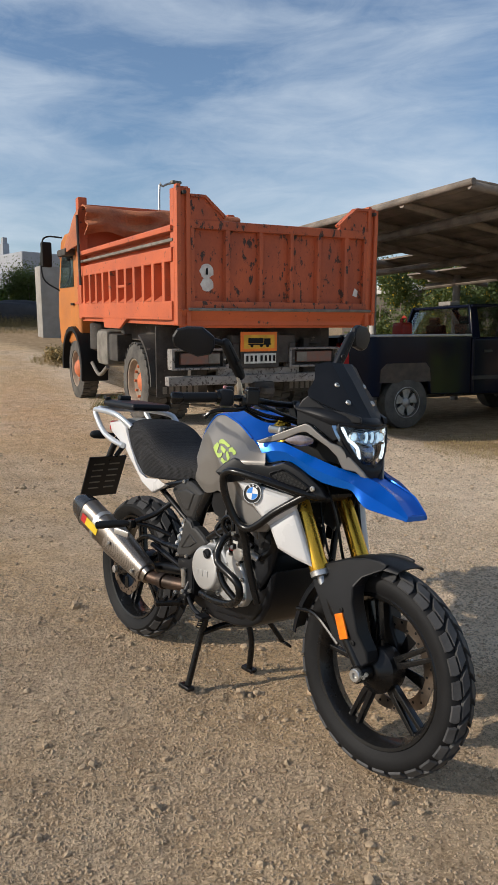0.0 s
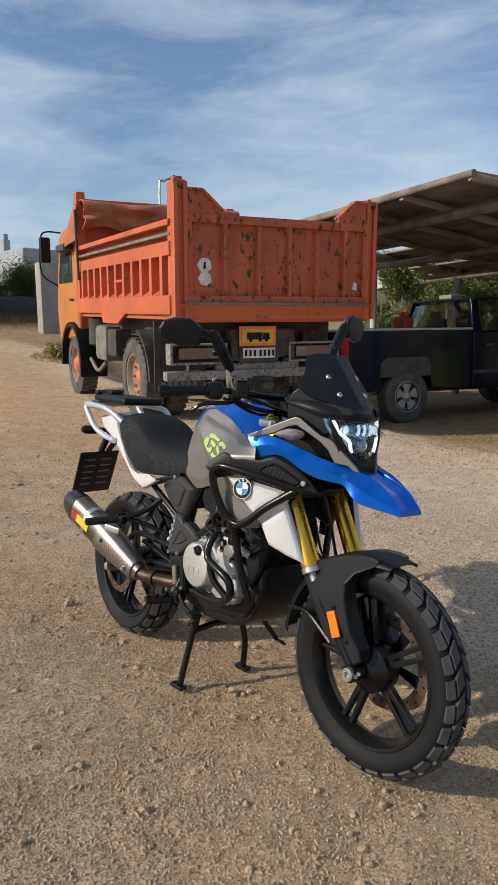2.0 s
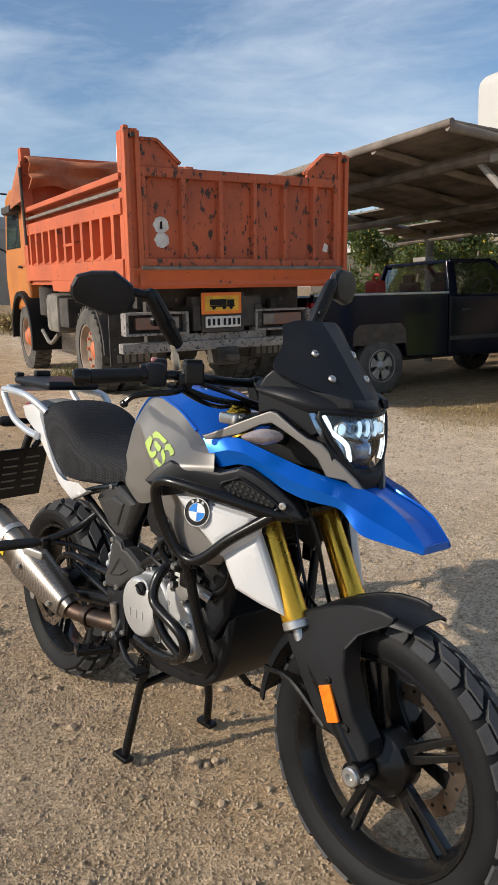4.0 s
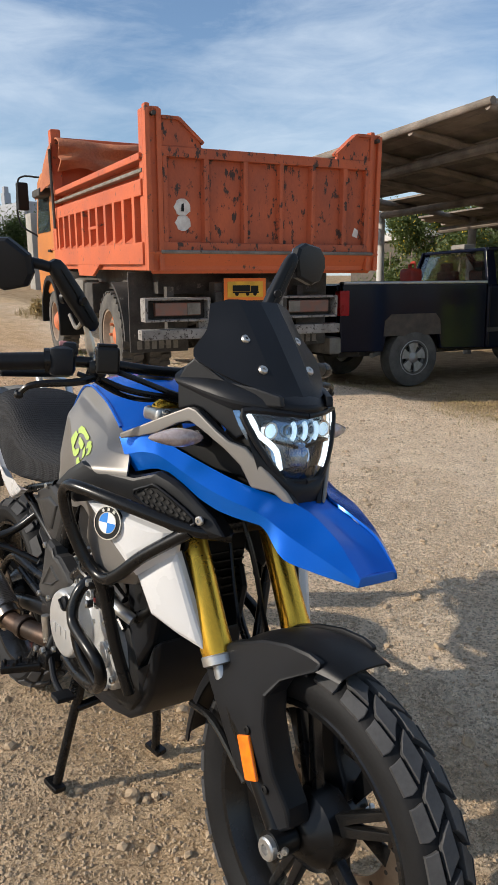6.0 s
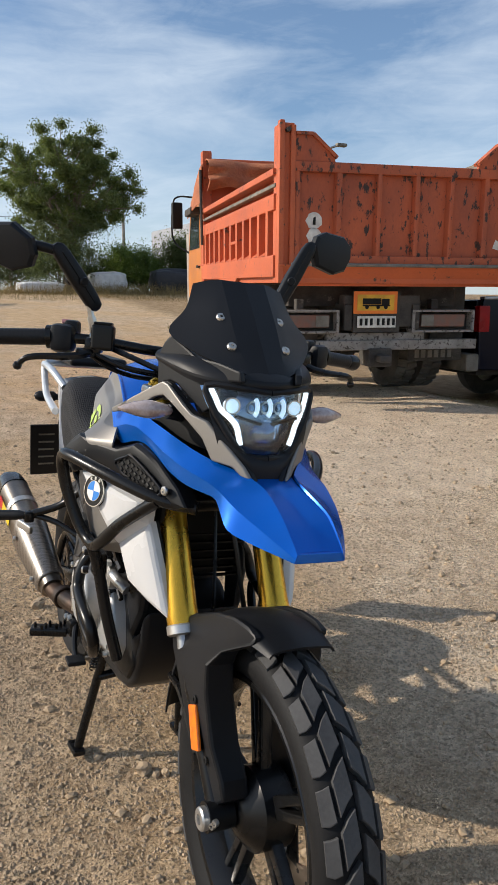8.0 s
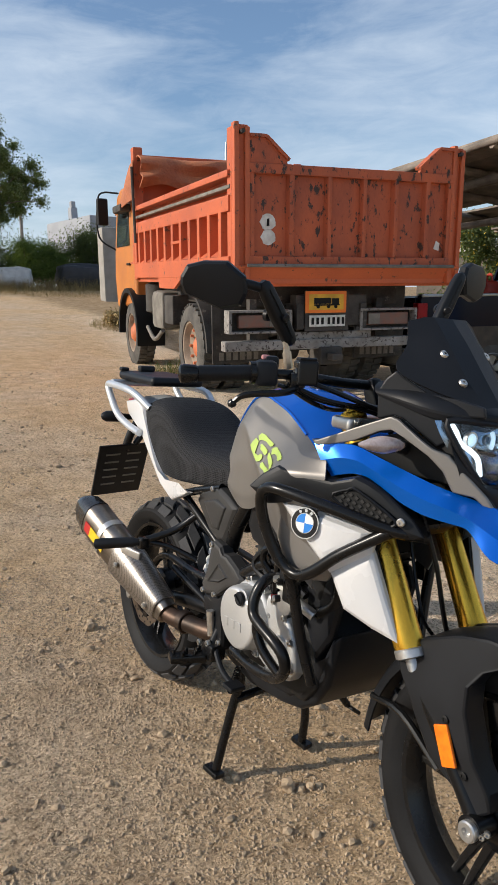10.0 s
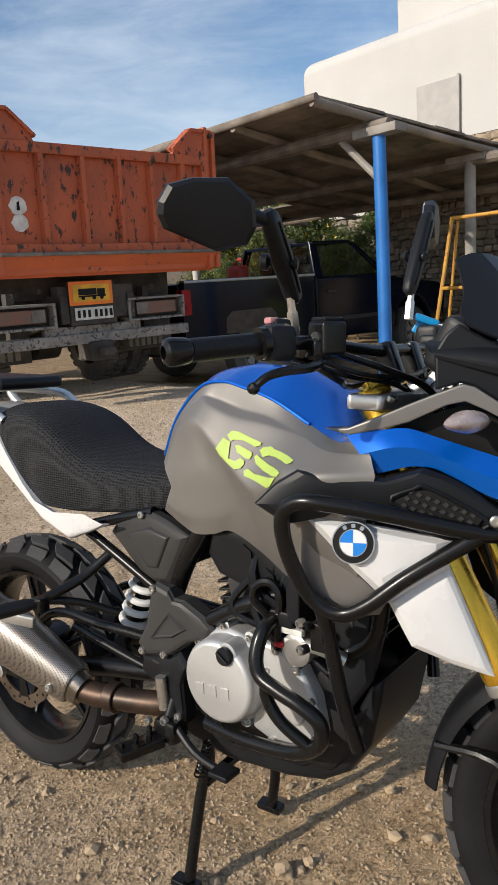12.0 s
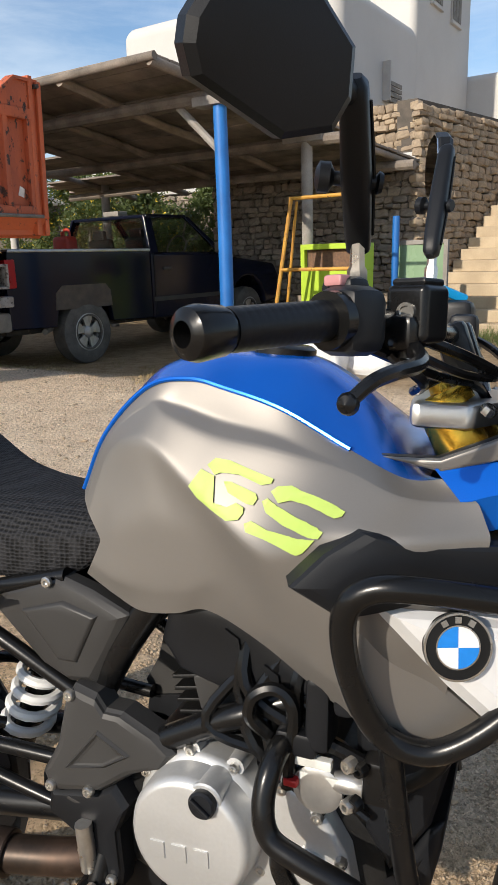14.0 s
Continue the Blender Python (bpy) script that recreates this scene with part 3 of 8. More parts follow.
# ---- ground ----
def ease(a, b, x):
    t = min(max((x - a) / (b - a), 0.0), 1.0)
    return t * t * (3 - 2 * t)


def height(x, y):
    """The yard is level round the motorcycle and rises past the truck towards the lane."""
    up = float(np.interp(-x, [2.0, 5.4, 9.5, 11.5, 14.5, 27.0, 45.0, 400.0], [0.0, 0.26, 0.37, 0.62, 1.0, 2.15, 2.6, 6.0]))
    side = 1 - ease(5.0, 6.6, y) * (1 - ease(11.0, 14.0, -x))
    under_wheel = 0.030 * math.exp(-((x - 1.46) ** 2 + y * y) / 0.16)
    return up * side + under_wheel


def bumps(x, y):
    d = math.hypot(x - 0.8, y)
    k = 1.0 if d < 9 else max(0.0, 1 - (d - 9) / 20)
    p = Vector((x, y, 0))
    return k * (0.010 * noise.noise(p * 1.7) + 0.006 * noise.noise(p * 6.0) + 0.0045 * noise.noise(p * 15.0) + 0.003 * noise.noise(p * 34.0))


def ground_lines(lo, hi, near_lo, near_hi, step):
    out = list(np.arange(near_lo, near_hi, step))
    v, s = near_hi, step
    while v < hi:
        out.append(v)
        s *= 1.07
        v += s
    out.append(hi)
    v, s = near_lo, step
    while v > lo:
        s *= 1.07
        v -= s
        out.append(max(v, lo))
    return sorted(set(round(float(a), 4) for a in out))


gx = ground_lines(-900, 900, -1.4, 2.5, 0.015)
gy = ground_lines(-900, 900, -0.9, 2.6, 0.015)
g_verts = [(x, y, height(x, y) + bumps(x, y)) for x in gx for y in gy]
k = len(gy)
g_faces = [(i * k + j, (i + 1) * k + j, (i + 1) * k + j + 1, i * k + j + 1) for i in range(len(gx) - 1) for j in range(k - 1)]
g_mesh = bpy.data.meshes.new("ground")
g_mesh.from_pydata(g_verts, [], g_faces)
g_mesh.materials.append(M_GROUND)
g_mesh.polygons.foreach_set("use_smooth", [True] * len(g_mesh.polygons))
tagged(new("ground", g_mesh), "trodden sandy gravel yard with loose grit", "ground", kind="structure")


# ---- carport, walls and house share one grid: s away from the yard, w towards the truck ----
C0 = Vector((-2.83, 6.40, 0.0))
U, V = Vector((0.190, 0.982, 0.0)), Vector((-0.982, 0.190, 0.0))


def at(s, w, z):
    return C0 + U * s + V * w + Vector((0, 0, z))


def grid_box(s0, s1, w0, w1, z0, z1, bevel=0.0, segments=2):
    bm = bmesh.new()
    bmesh.ops.create_cube(bm, size=1, matrix=Matrix.Diagonal((s1 - s0, w1 - w0, z1 - z0, 1)))
    bevelled(bm, bevel, segments)
    bm.transform(Matrix.Translation(((s0 + s1) / 2, (w0 + w1) / 2, (z0 + z1) / 2)))
    return bm


GRID = Matrix(((U.x, V.x, 0, C0.x), (U.y, V.y, 0, C0.y), (0, 0, 1, 0), (0, 0, 0, 1)))


def roof_z(s, w):
    return 3.30 - 0.137 * s + 0.0 * w


carport = thing("carport", "open carport of weathered poles with a board roof on painted posts", "carport", GRID)


def pole(name, a, b, r, mat=None, label="", crook=0.03):
    a, b = Vector(a), Vector(b)
    rnd = random.Random(str(a))
    mids = [a.lerp(b, t) + Vector((rnd.uniform(-1, 1), rnd.uniform(-1, 1), rnd.uniform(-1, 1))) * crook for t in (0.33, 0.66)]
    return part(name, tube([a, *mids, b], r, 9, 5, taper=r * 0.85), mat or M_WOOD, carport, label)


def edge_w(s):
    return -0.21 * s


# boards lie across the poles
brd = random.Random(4)
for i in range(20):
    s0 = i * 0.262 - 0.06
    w_left = 6.0 + brd.uniform(-0.25, 0.25)
    z = roof_z(s0 + 0.13, 0) + brd.uniform(-0.008, 0.008)
    if i in (9, 14):
        w_left -= 2.2
    part("roof_board", slab([(s0, edge_w(s0) - 0.05, z), (s0 + 0.25, edge_w(s0 + 0.25) - 0.05, z - 0.034),
                             (s0 + 0.25, w_left, z - 0.034), (s0, w_left, z)], 0.035, (0, 0, 1), 0.005), M_WOOD, carport)
part("edge_pole", tube([(-0.05, edge_w(0) - 0.02, roof_z(0, 0) - 0.06), (2.5, edge_w(2.5), roof_z(2.5, 0) - 0.09), (5.2, edge_w(5.2), roof_z(5.2, 0) - 0.06)], 0.055, 10, 8, taper=0.045), M_WOOD, carport)
part("edge_pole", tube([(-0.06, -0.1, roof_z(0, 0) - 0.03), (-0.06, 3.0, roof_z(0, 0) - 0.06), (-0.06, 6.1, roof_z(0, 0) - 0.03)], 0.045, 10, 8), M_WOOD, carport)
for w in (1.3, 2.6, 3.9, 5.2):
    pole("rafter", (-0.05, w, roof_z(-0.05, w) - 0.075), (5.3, w - 0.2, roof_z(5.3, w) - 0.075), 0.062)
for s in (0.78, 2.75, 4.4):
    pole("beam", (s, edge_w(s) - 0.3, roof_z(s, 0) - 0.19), (s, 5.9, roof_z(s, 0) - 0.19), 0.075)
part("blue_post", tube([(0.77, -0.31, -0.05), (0.775, -0.315, 1.5), (0.77, -0.31, 2.90)], 0.085, 12, 5, taper=0.078), M_BLUEPOST, carport, "round post painted bright blue")
part("post_cap", span((0.66, -0.62, 2.89), (0.88, 0.0, 2.99), 0.012), M_WOODGREY, carport, "pale wooden bearer on the post")
part("brace", tube([(0.80, -0.24, 2.45), (0.82, 0.30, 2.95)], 0.045, 8, 3), M_WOODGREY, carport)
part("grey_post", tube([(2.75, -0.33, 0.0), (2.75, -0.33, 1.6), (2.75, -0.33, 2.80)], 0.078, 12, 4), M_WOODGREY, carport, "bare grey wooden post")
part("post_cap", span((2.66, -0.6, 2.72), (2.86, 0.0, 2.81), 0.012), M_WOODGREY, carport)
part("brown_post", tube([(4.42, 4.97, 0.0), (4.42, 5.0, 1.6), (4.42, 4.98, 2.7)], 0.085, 10, 4), M_WOODGREY, carport)
part("pale_post", tube([(2.75, 5.72, 0.0), (2.75, 5.72, 1.6), (2.75, 5.72, 2.8)], 0.075, 10, 4), M_WHITEWASH, carport, "whitewashed post")


# ---- dry-stone walls: each stone a piece on a core ----
def stone_shapes(seed, count=7):
    out = []
    rnd = random.Random(seed)
    for i in range(count):
        bm = bmesh.new()
        bmesh.ops.create_cube(bm, size=1)
        bevelled(bm, 0.16, 1)
        for v in bm.verts:
            v.co += Vector((rnd.uniform(-1, 1), rnd.uniform(-1, 1), rnd.uniform(-1, 1))) * 0.07
        out.append(bm)
    return out


STONES = {}
for tag, mat in (("stone", M_STONE), ("warm_stone", M_STONESUNLIT)):
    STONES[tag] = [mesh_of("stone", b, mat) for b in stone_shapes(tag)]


def stone_face(parent, p0, along, z0, z1, length, tag, seed, face=Vector((0, -1, 0)), z1_end=None):
    """Courses of uneven stones on a wall's face, from p0 along a direction."""
    rnd = random.Random(seed)
    along = Vector(along).normalized()
    z = z0
    while z < max(z1, z1_end or z1) - 0.04:
        h = rnd.uniform(0.07, 0.14)
        x = rnd.uniform(-0.1, 0.0)
        while x < length - 0.04:
            wdt = rnd.uniform(0.09, 0.28)
            wdt = min(wdt, length - x)
            top = z1 if z1_end is None else z1 + (z1_end - z1) * (x + wdt / 2) / length
            if z + h * 0.6 < top and wdt > 0.07:
                ob = new("stone", rnd.choice(STONES[tag]))
                hh = min(h, top - z)
                c = Vector(p0) + along * (x + wdt / 2) + Vector((0, 0, z + hh / 2 + rnd.uniform(-0.012, 0.012))) + face * rnd.uniform(-0.04, 0.02)
                rot = Matrix((( along.x, -face.x, 0), (along.y, -face.y, 0), (0, 0, 1))).to_4x4()
                ob.matrix_world = Matrix.Translation(c) @ rot @ pose(0, 0, 0, rnd.uniform(-6, 6), rnd.uniform(-9, 9), rnd.uniform(-6, 6)) @ Matrix.Diagonal((wdt * 1.03, 0.16, hh * 1.04, 1))
                ob.parent = parent
            x += wdt + rnd.uniform(0.0, 0.012)
        z += h + rnd.uniform(0, 0.008)


def wall(name, bm, mat, label):
    return solid(name, bm, mat, label, "wall", "structure", smooth=False)


b = grid_box(5.05, 5.35, -1.0, 2.85, -0.1, 2.66)
b.transform(GRID)
wall_back = wall("wall_back", b, M_MORTAR, "rough stone wall at the back of the carport")
b = grid_box(4.97, 5.42, -1.02, 2.95, 2.66, 2.76, 0.01)
b.transform(GRID)
solid("trim_coping", b, M_WHITEWASH, "whitewashed coping on the stone wall", "coping", "structure")
b = grid_box(5.10, 5.5, -0.97, 2.85, 2.76, 3.52)
b.transform(GRID)
wall_upper = wall("wall_upper", b, M_MORTAR, "sunlit upper course of stone wall above the coping")
b = bm_of([at(5.0, -1.02, -0.1), at(10.8, -2.1, -0.1), at(10.8, -1.6, -0.1), at(5.0, -0.7, -0.1),
           at(5.0, -1.02, 3.52), at(10.8, -2.1, 3.52), at(10.8, -1.6, 3.52), at(5.0, -0.7, 3.52)],
          [(0, 1, 2, 3), (4, 5, 6, 7), (0, 1, 5, 4), (1, 2, 6, 5), (2, 3, 7, 6), (3, 0, 4, 7)])
wall_side = wall("wall_side", fix(b), M_MORTAR, "rough stone retaining wall beside the steps")
b = grid_box(7.6, 7.9, 2.85, 14.0, -0.1, 2.75)
b.transform(GRID)
wall_left = wall("wall_left", b, M_MORTAR, "rough stone wall behind the flowering hedge")
b = grid_box(7.5, 7.95, 2.85, 14.0, 2.75, 3.0, 0.02)
b.transform(GRID)
solid("trim_wall_top", b, M_WHITEWASH, "whitewashed top of the wall behind the hedge", "coping", "structure")

# ---- house ----
house = thing("house", "whitewashed flat-roofed house with rounded parapets", "house", GRID)
part("wall", grid_box(10.4, 18.0, 2.92, 9.68, 0.0, 7.55, 0.38, 6), M_WHITEWASH, house)
part("wall", grid_box(15.2, 20.4, 2.9, 9.62, 5.0, 11.8, 0.22, 5), M_WHITEWASH, house, "taller upper storey")
part("wall", grid_box(20.3, 26.0, -3.5, 5.0, 0.0, 7.1, 0.22, 4), M_WHITEWASH, house, "lower block behind")
part("wall", grid_box(11.0, 15.0, 9.0, 12.5, 0.0, 6.3, 0.6, 6), M_WHITEWASH, house, "lower rounded wing")
sh = part("shutter", grid_box(10.32, 10.42, 4.41, 5.59, 4.2, 5.98, 0.015), M_SHUTTER, house, "closed grey shutter")
part("frame", grid_box(10.30, 10.36, 4.36, 4.43, 4.2, 6.02, 0.01), M_SHUTTER, sh)
for s, z in ((16.85, 8.4), (18.65, 8.3)):
    win = part("window", grid_box(s - 0.45, s + 0.45, 2.84, 2.95, z, z + 0.85, 0.01), M_SHUTTER, house, "small shuttered window")
    part("sill", grid_box(s - 0.5, s + 0.5, 2.80, 2.95, z - 0.08, z, 0.01), M_WHITEWASH, win)
    for i in range(3):
        part("slat", grid_box(s - 0.4 + i * 0.28, s - 0.16 + i * 0.28, 2.82, 2.845, z + 0.06, z + 0.79, 0.005), M_DUSTGREY, win)
gate_h = part("terrace_gate", grid_box(12.95, 13.02, 2.70, 2.96, 5.2, 6.15, 0.01), M_SHUTTER, house, "grey slatted gate on the terrace")
for i in range(4):
    part("slat", grid_box(13.05, 14.0, 2.78, 2.82, 5.2 + i * 0.14, 5.3 + i * 0.14, 0.005), M_DUSTGREY, gate_h)

# ---- steps up beside the retaining wall ----
steps = tagged(thing("steps", "flight of sunlit plastered steps along the stone wall", "steps", GRID), kind="structure")
for i in range(16):
    part("step", grid_box(4.7 + i * 0.26, 9.2, -2.9 - 0.03 * i, -1.12 - 0.045 * i, i * 0.185, (i + 1) * 0.185, 0.012), M_STEP, steps)
part("side_wall", prism([(4.5, -0.05), (9.2, -0.05), (9.2, 3.75), (8.9, 3.75), (4.5, 0.55)], -3.15, -2.92, "y", 0.02), M_STEP, steps, "plastered sloping side wall")

# ---- yard things by the carport ----
frame_y = thing("scaffold_frame", "yellow rusty steel scaffold frame leaning upright", "scaffold frame", GRID)
for w, w2 in ((-0.20, -0.48), (-1.28, -1.42)):
    part("upright", tube([(1.9, w, 0.0), (2.05, w2, 1.98)], 0.026, 8, 2, smooth=False), M_YELLOWPIPE, frame_y)
    part("rear_upright", tube([(2.35, w + 0.05, 0.0), (2.15, w2 - 0.02, 1.93)], 0.02, 8, 2, smooth=False), M_YELLOWPIPE, frame_y)
for z, f in ((1.96, 1.0), (1.08, 0.54), (0.42, 0.2)):
    part("rung", tube([(1.9 + 0.15 * f, -0.20 - 0.28 * f, z), (1.9 + 0.15 * f, -1.28 - 0.14 * f, z)], 0.024, 8, 2, smooth=False), M_YELLOWPIPE, frame_y)
cabinet = thing("lime_cabinet", "lime green metal cabinet with a rusty mesh opening", "cabinet", GRID)
part("body", joined(span((2.6, -1.12, 0.0), (3.2, -0.30, 1.05), 0.01), span((2.6, -0.36, 1.05), (3.2, -0.30, 1.40)), span((2.6, -1.12, 1.05), (3.2, -1.06, 1.40)), span((2.6, -1.06, 1.33), (3.2, -0.36, 1.40)), span((3.1, -1.06, 1.05), (3.2, -0.36, 1.33))), M_LIME, cabinet)
part("mesh_panel", span((2.68, -1.05, 1.06), (2.70, -0.37, 1.32)), M_CARDBOARD, cabinet, "rusty brown wire mesh")
panel = thing("glazed_panel", "pale green glazed panel propped against the wall", "panel", GRID)
part("pane", span((3.7, -1.95, 0.0), (3.73, -1.25, 1.36), 0.005), M_PALEGLASS, panel)
part("frame", joined(span((3.68, -2.0, 0.0), (3.75, -1.94, 1.42), 0.005), span((3.68, -1.26, 0.0), (3.75, -1.20, 1.42), 0.005), span((3.68, -1.94, 1.36), (3.75, -1.26, 1.42), 0.005)), M_WOODGREY, panel)
solid("blue_pole", tube([at(3.5, -1.30, 0), at(3.5, -1.32, 1.75)], 0.05, 10, 2, smooth=False), M_BLUEPOST, "short round pole painted bright blue", "pole")


def sack(name, c, size, mat, label, seed, category):
    bm = bmesh.new()
    bmesh.ops.create_icosphere(bm, subdivisions=4, radius=1)
    for v in bm.verts:
        p = v.co.copy()
        q = Vector([math.copysign(abs(a) ** 0.55, a) for a in p])
        q *= 1 + 0.10 * noise.noise(p * 2.2 + Vector((seed, 0, 0))) + 0.05 * noise.noise(p * 6 + Vector((0, seed, 0)))
        v.co = Vector((q.x * size[0] / 2, q.y * size[1] / 2, max(q.z, -0.93) * size[2] / 2))
    bm.transform(Matrix.Translation((c[0], c[1], c[2] + size[2] * 0.46)))
    return solid(name, bm, mat, label, category)


sack("white_sack", (-1.05, 6.25, 0.0), (0.75, 0.7, 0.80), M_WHITEBAG, "crumpled white plastic sack standing on the gravel", 1, "sack")
sack("white_sack", (-0.55, 6.6, 0.0), (0.8, 0.8, 0.62), M_WHITEBAG, "low slumped white plastic sack on the gravel", 5, "sack")
sack("white_bale", (-26.7, 6.5, height(-26.7, 6.5)), (1.2, 1.5, 0.8), M_WHITEBAG, "white wrapped bale beside the lane", 2, "bale")
sack("rubble_heap", (-25.6, 3.7, height(-25.6, 3.7)), (0.9, 1.7, 0.42), M_WHITEBAG, "low heap under pale crumpled plastic sheeting", 7, "heap")
sack("covered_crate", (-25.9, 9.0, height(-25.9, 9.0)), (1.3, 1.9, 1.0), M_BLACKTARP, "crate under black plastic sheeting beside the lane", 3, "crate")

# gate post, lamp post, power pole and house far off
solid("gate_post", span((-20.25, 7.58, 1.0), (-19.80, 8.70, 3.77), 0.03), M_CONCRETE, "tall grey concrete gate post by the lane", "gate post")
lamp = thing("street_lamp", "tall galvanised street lamp far behind the truck", "street lamp")
part("pole", tube([(-31.6, 19.2, 2.0), (-31.6, 19.2, 9.0), (-31.5, 19.4, 9.55), (-31.3, 19.85, 9.75)], 0.06, 8, 4), M_STEEL, lamp)
part("lamp_head", box((-31.25, 20.05, 9.78), (0.3, 0.6, 0.16), 0.05), M_DUSTGREY, lamp)
solid("power_pole", tube([(-40.0, 10.73, 2.4), (-40.0, 10.73, 7.1)], 0.09, 8, 2, smooth=False), M_WOODGREY, "bare wooden power pole in the distance", "pole")
solid("power_line", tube([(-62, -14, 8.9), (-50, 0, 7.5), (-40, 10.73, 6.95)], 0.018, 5, 8), M_INK, "thin dark overhead power line", "cable")
far_house = thing("far_house", "pale whitewashed house beyond the bushes", "house", pose(-60, 23.6, 0, 0, 0, 8))
part("wall", span((-4, -3.6, 2.0), (4, 5.0, 8.7), 0.15), M_HAZYWALL, far_house)
part("chimney", joined(span((-0.3, -3.3, 8.7), (0.3, -2.7, 9.7), 0.05), span((-0.2, -3.2, 9.7), (0.2, -2.8, 10.2), 0.05)), M_HAZYWALL, far_house)


# ---- plants ----
def leaf_cloud(blobs, count, size, seed, squash=0.8):
    """Many small bent leaves spread over the outer part of some rough clumps."""
    rng = np.random.default_rng(seed)
    vol = np.array([b[3] ** 2 for b in blobs])
    pick = rng.choice(len(blobs), count, p=vol / vol.sum())
    cs = np.array([b[:3] for b in blobs])[pick]
    rs = np.array([b[3] for b in blobs])[pick]
    d = rng.normal(size=(count, 3))
    d /= np.linalg.norm(d, axis=1)[:, None]
    rad = rs * np.minimum(np.abs(rng.normal(0, 0.66, count)), 1.35)
    p = cs + d * rad[:, None] * np.array([1, 1, squash])
    a = rng.normal(size=(count, 3))
    a /= np.linalg.norm(a, axis=1)[:, None]
    n = np.cross(a, rng.normal(size=(count, 3)))
    n /= np.linalg.norm(n, axis=1)[:, None]
    ln = size * rng.uniform(0.6, 1.4, count)[:, None]
    wd = ln * 0.42
    verts = np.stack([p - a * ln, p + n * wd, p + a * ln, p - n * wd], 1).reshape(-1, 3)
    faces = np.arange(count * 4).reshape(-1, 4)
    return verts, faces


def leaves(name, blobs, count, size, seed, mat, parent=None, label=""):
    v, f = leaf_cloud(blobs, count, size, seed)
    me = bpy.data.meshes.new(name)
    me.from_pydata(v.tolist(), [], f.tolist())
    me.materials.append(mat)
    ob = new(name, me)
    if parent:
        ob.parent = parent
    return tagged(ob, label)


def bush(c, size, seed, mat, label, count=22000, leaf=0.042):
    rnd = random.Random(seed)
    root = thing("bush", label, "bush")
    blobs = []
    for i in range(20):
        a, r = rnd.uniform(0, math.tau), rnd.uniform(0.1, 0.75)
        blobs.append((c[0] + math.cos(a) * r * size[0] / 2, c[1] + math.sin(a) * r * size[1] / 2, c[2] + rnd.uniform(0.22, 0.78) * size[2], rnd.uniform(0.24, 0.38) * size[2]))
    stems = [tube([(c[0], c[1], c[2] - 0.1), (c[0] + (b[0] - c[0]) * 0.5, c[1] + (b[1] - c[1]) * 0.5, c[2] + (b[2] - c[2]) * 0.55), b[:3]], 0.03, 5, 3, taper=0.01) for b in blobs[:8]]
    each("stem", stems, M_BARK, root)
    leaves("crown", blobs, count, leaf, seed, mat, root)
    return root


def tree(c, tall, seed, label):
    """Pale forked trunk, upward limbs, and leaves in clumps round the twigs."""
    rnd = random.Random(seed)
    root = thing("tree", label, "tree")
    base = Vector(c)
    fork = base + Vector((0.0, 0.12, tall * 0.36))
    part("trunk", tube([base + Vector((0, 0, -0.3)), base + Vector((0.05, 0.05, tall * 0.16)), fork], 0.26, 9, 5, taper=0.17), M_BARK, root)
    heart = base + Vector((0, 0.15, tall * 0.71))
    blobs = []
    for i in range(19):
        a = 2.4 * i + rnd.uniform(-0.25, 0.25)
        up = -0.95 + 1.85 * (i + 0.5) / 19
        flat = math.sqrt(max(0.08, 1 - up * up))
        tip = heart + Vector((math.cos(a) * flat * 1.8, math.sin(a) * flat * 2.1, up * tall * 0.27))
        mid = fork.lerp(tip, 0.5) + Vector((rnd.uniform(-0.2, 0.2), rnd.uniform(-0.2, 0.2), 0.25))
        limb = part("limb", tube([fork + Vector((0, 0, -rnd.uniform(0, 0.5))), mid, tip], 0.10, 7, 5, taper=0.025), M_BARK, root)
        for q in range(9):
            end = tip + Vector((rnd.gauss(0, 0.42), rnd.gauss(0, 0.50), rnd.gauss(0.05, 0.34)))
            start = mid.lerp(tip, rnd.uniform(0.2, 0.95))
            part("twig", tube([start, start.lerp(end, 0.5) + Vector((0, 0, 0.08)), end], 0.022, 5, 3, taper=0.008), M_BARK, limb)
            blobs.append((end.x, end.y, end.z, rnd.uniform(0.22, 0.44)))
            if q % 2:
                m = start.lerp(end, 0.6)
                blobs.append((m.x, m.y, m.z - 0.06, rnd.uniform(0.16, 0.26)))
    leaves("crown", blobs, 150000, 0.043, seed, M_LEAF, root)
    return root


tree((-26.8, 5.0, height(-26.8, 5.0)), 5.6, 11, "tall leafy tree with a pale forked trunk beside the lane")
bush((-28.5, 3.0, 2.2), (2.6, 2.6, 2.2), 21, M_LEAFDARK, "dense dark green bush beside the lane")
bush((-27.9, 7.5, 2.2), (2.6, 3.0, 2.0), 22, M_LEAFBRIGHT, "broad green bush beside the lane")
bush((-27.4, 10.2, 2.2), (2.4, 2.6, 2.6), 23, M_LEAF, "rounded green bush beside the lane")
bush((-25.9, 4.5, 2.1), (2.4, 3.2, 2.9), 29, M_LEAFDARK, "tall grey-green bush in front of the tree")
bush((-27.3, 8.2, 2.2), (2.2, 2.6, 1.7), 30, M_LEAFBRIGHT, "bright green bush behind the bale")
bush((-28.6, 5.4, 2.2), (2.6, 3.4, 2.4), 24, M_LEAFDARK, "dense dark green bush under the tree")
bush((-28.0, 0.4, 2.1), (2.6, 3.0, 1.6), 25, M_LEAFDARK, "low dark green bush beside the lane")
bush((-27.5, 12.3, 2.3), (3.0, 3.0, 2.6), 26, M_LEAFDARK, "tall green bush behind the truck")
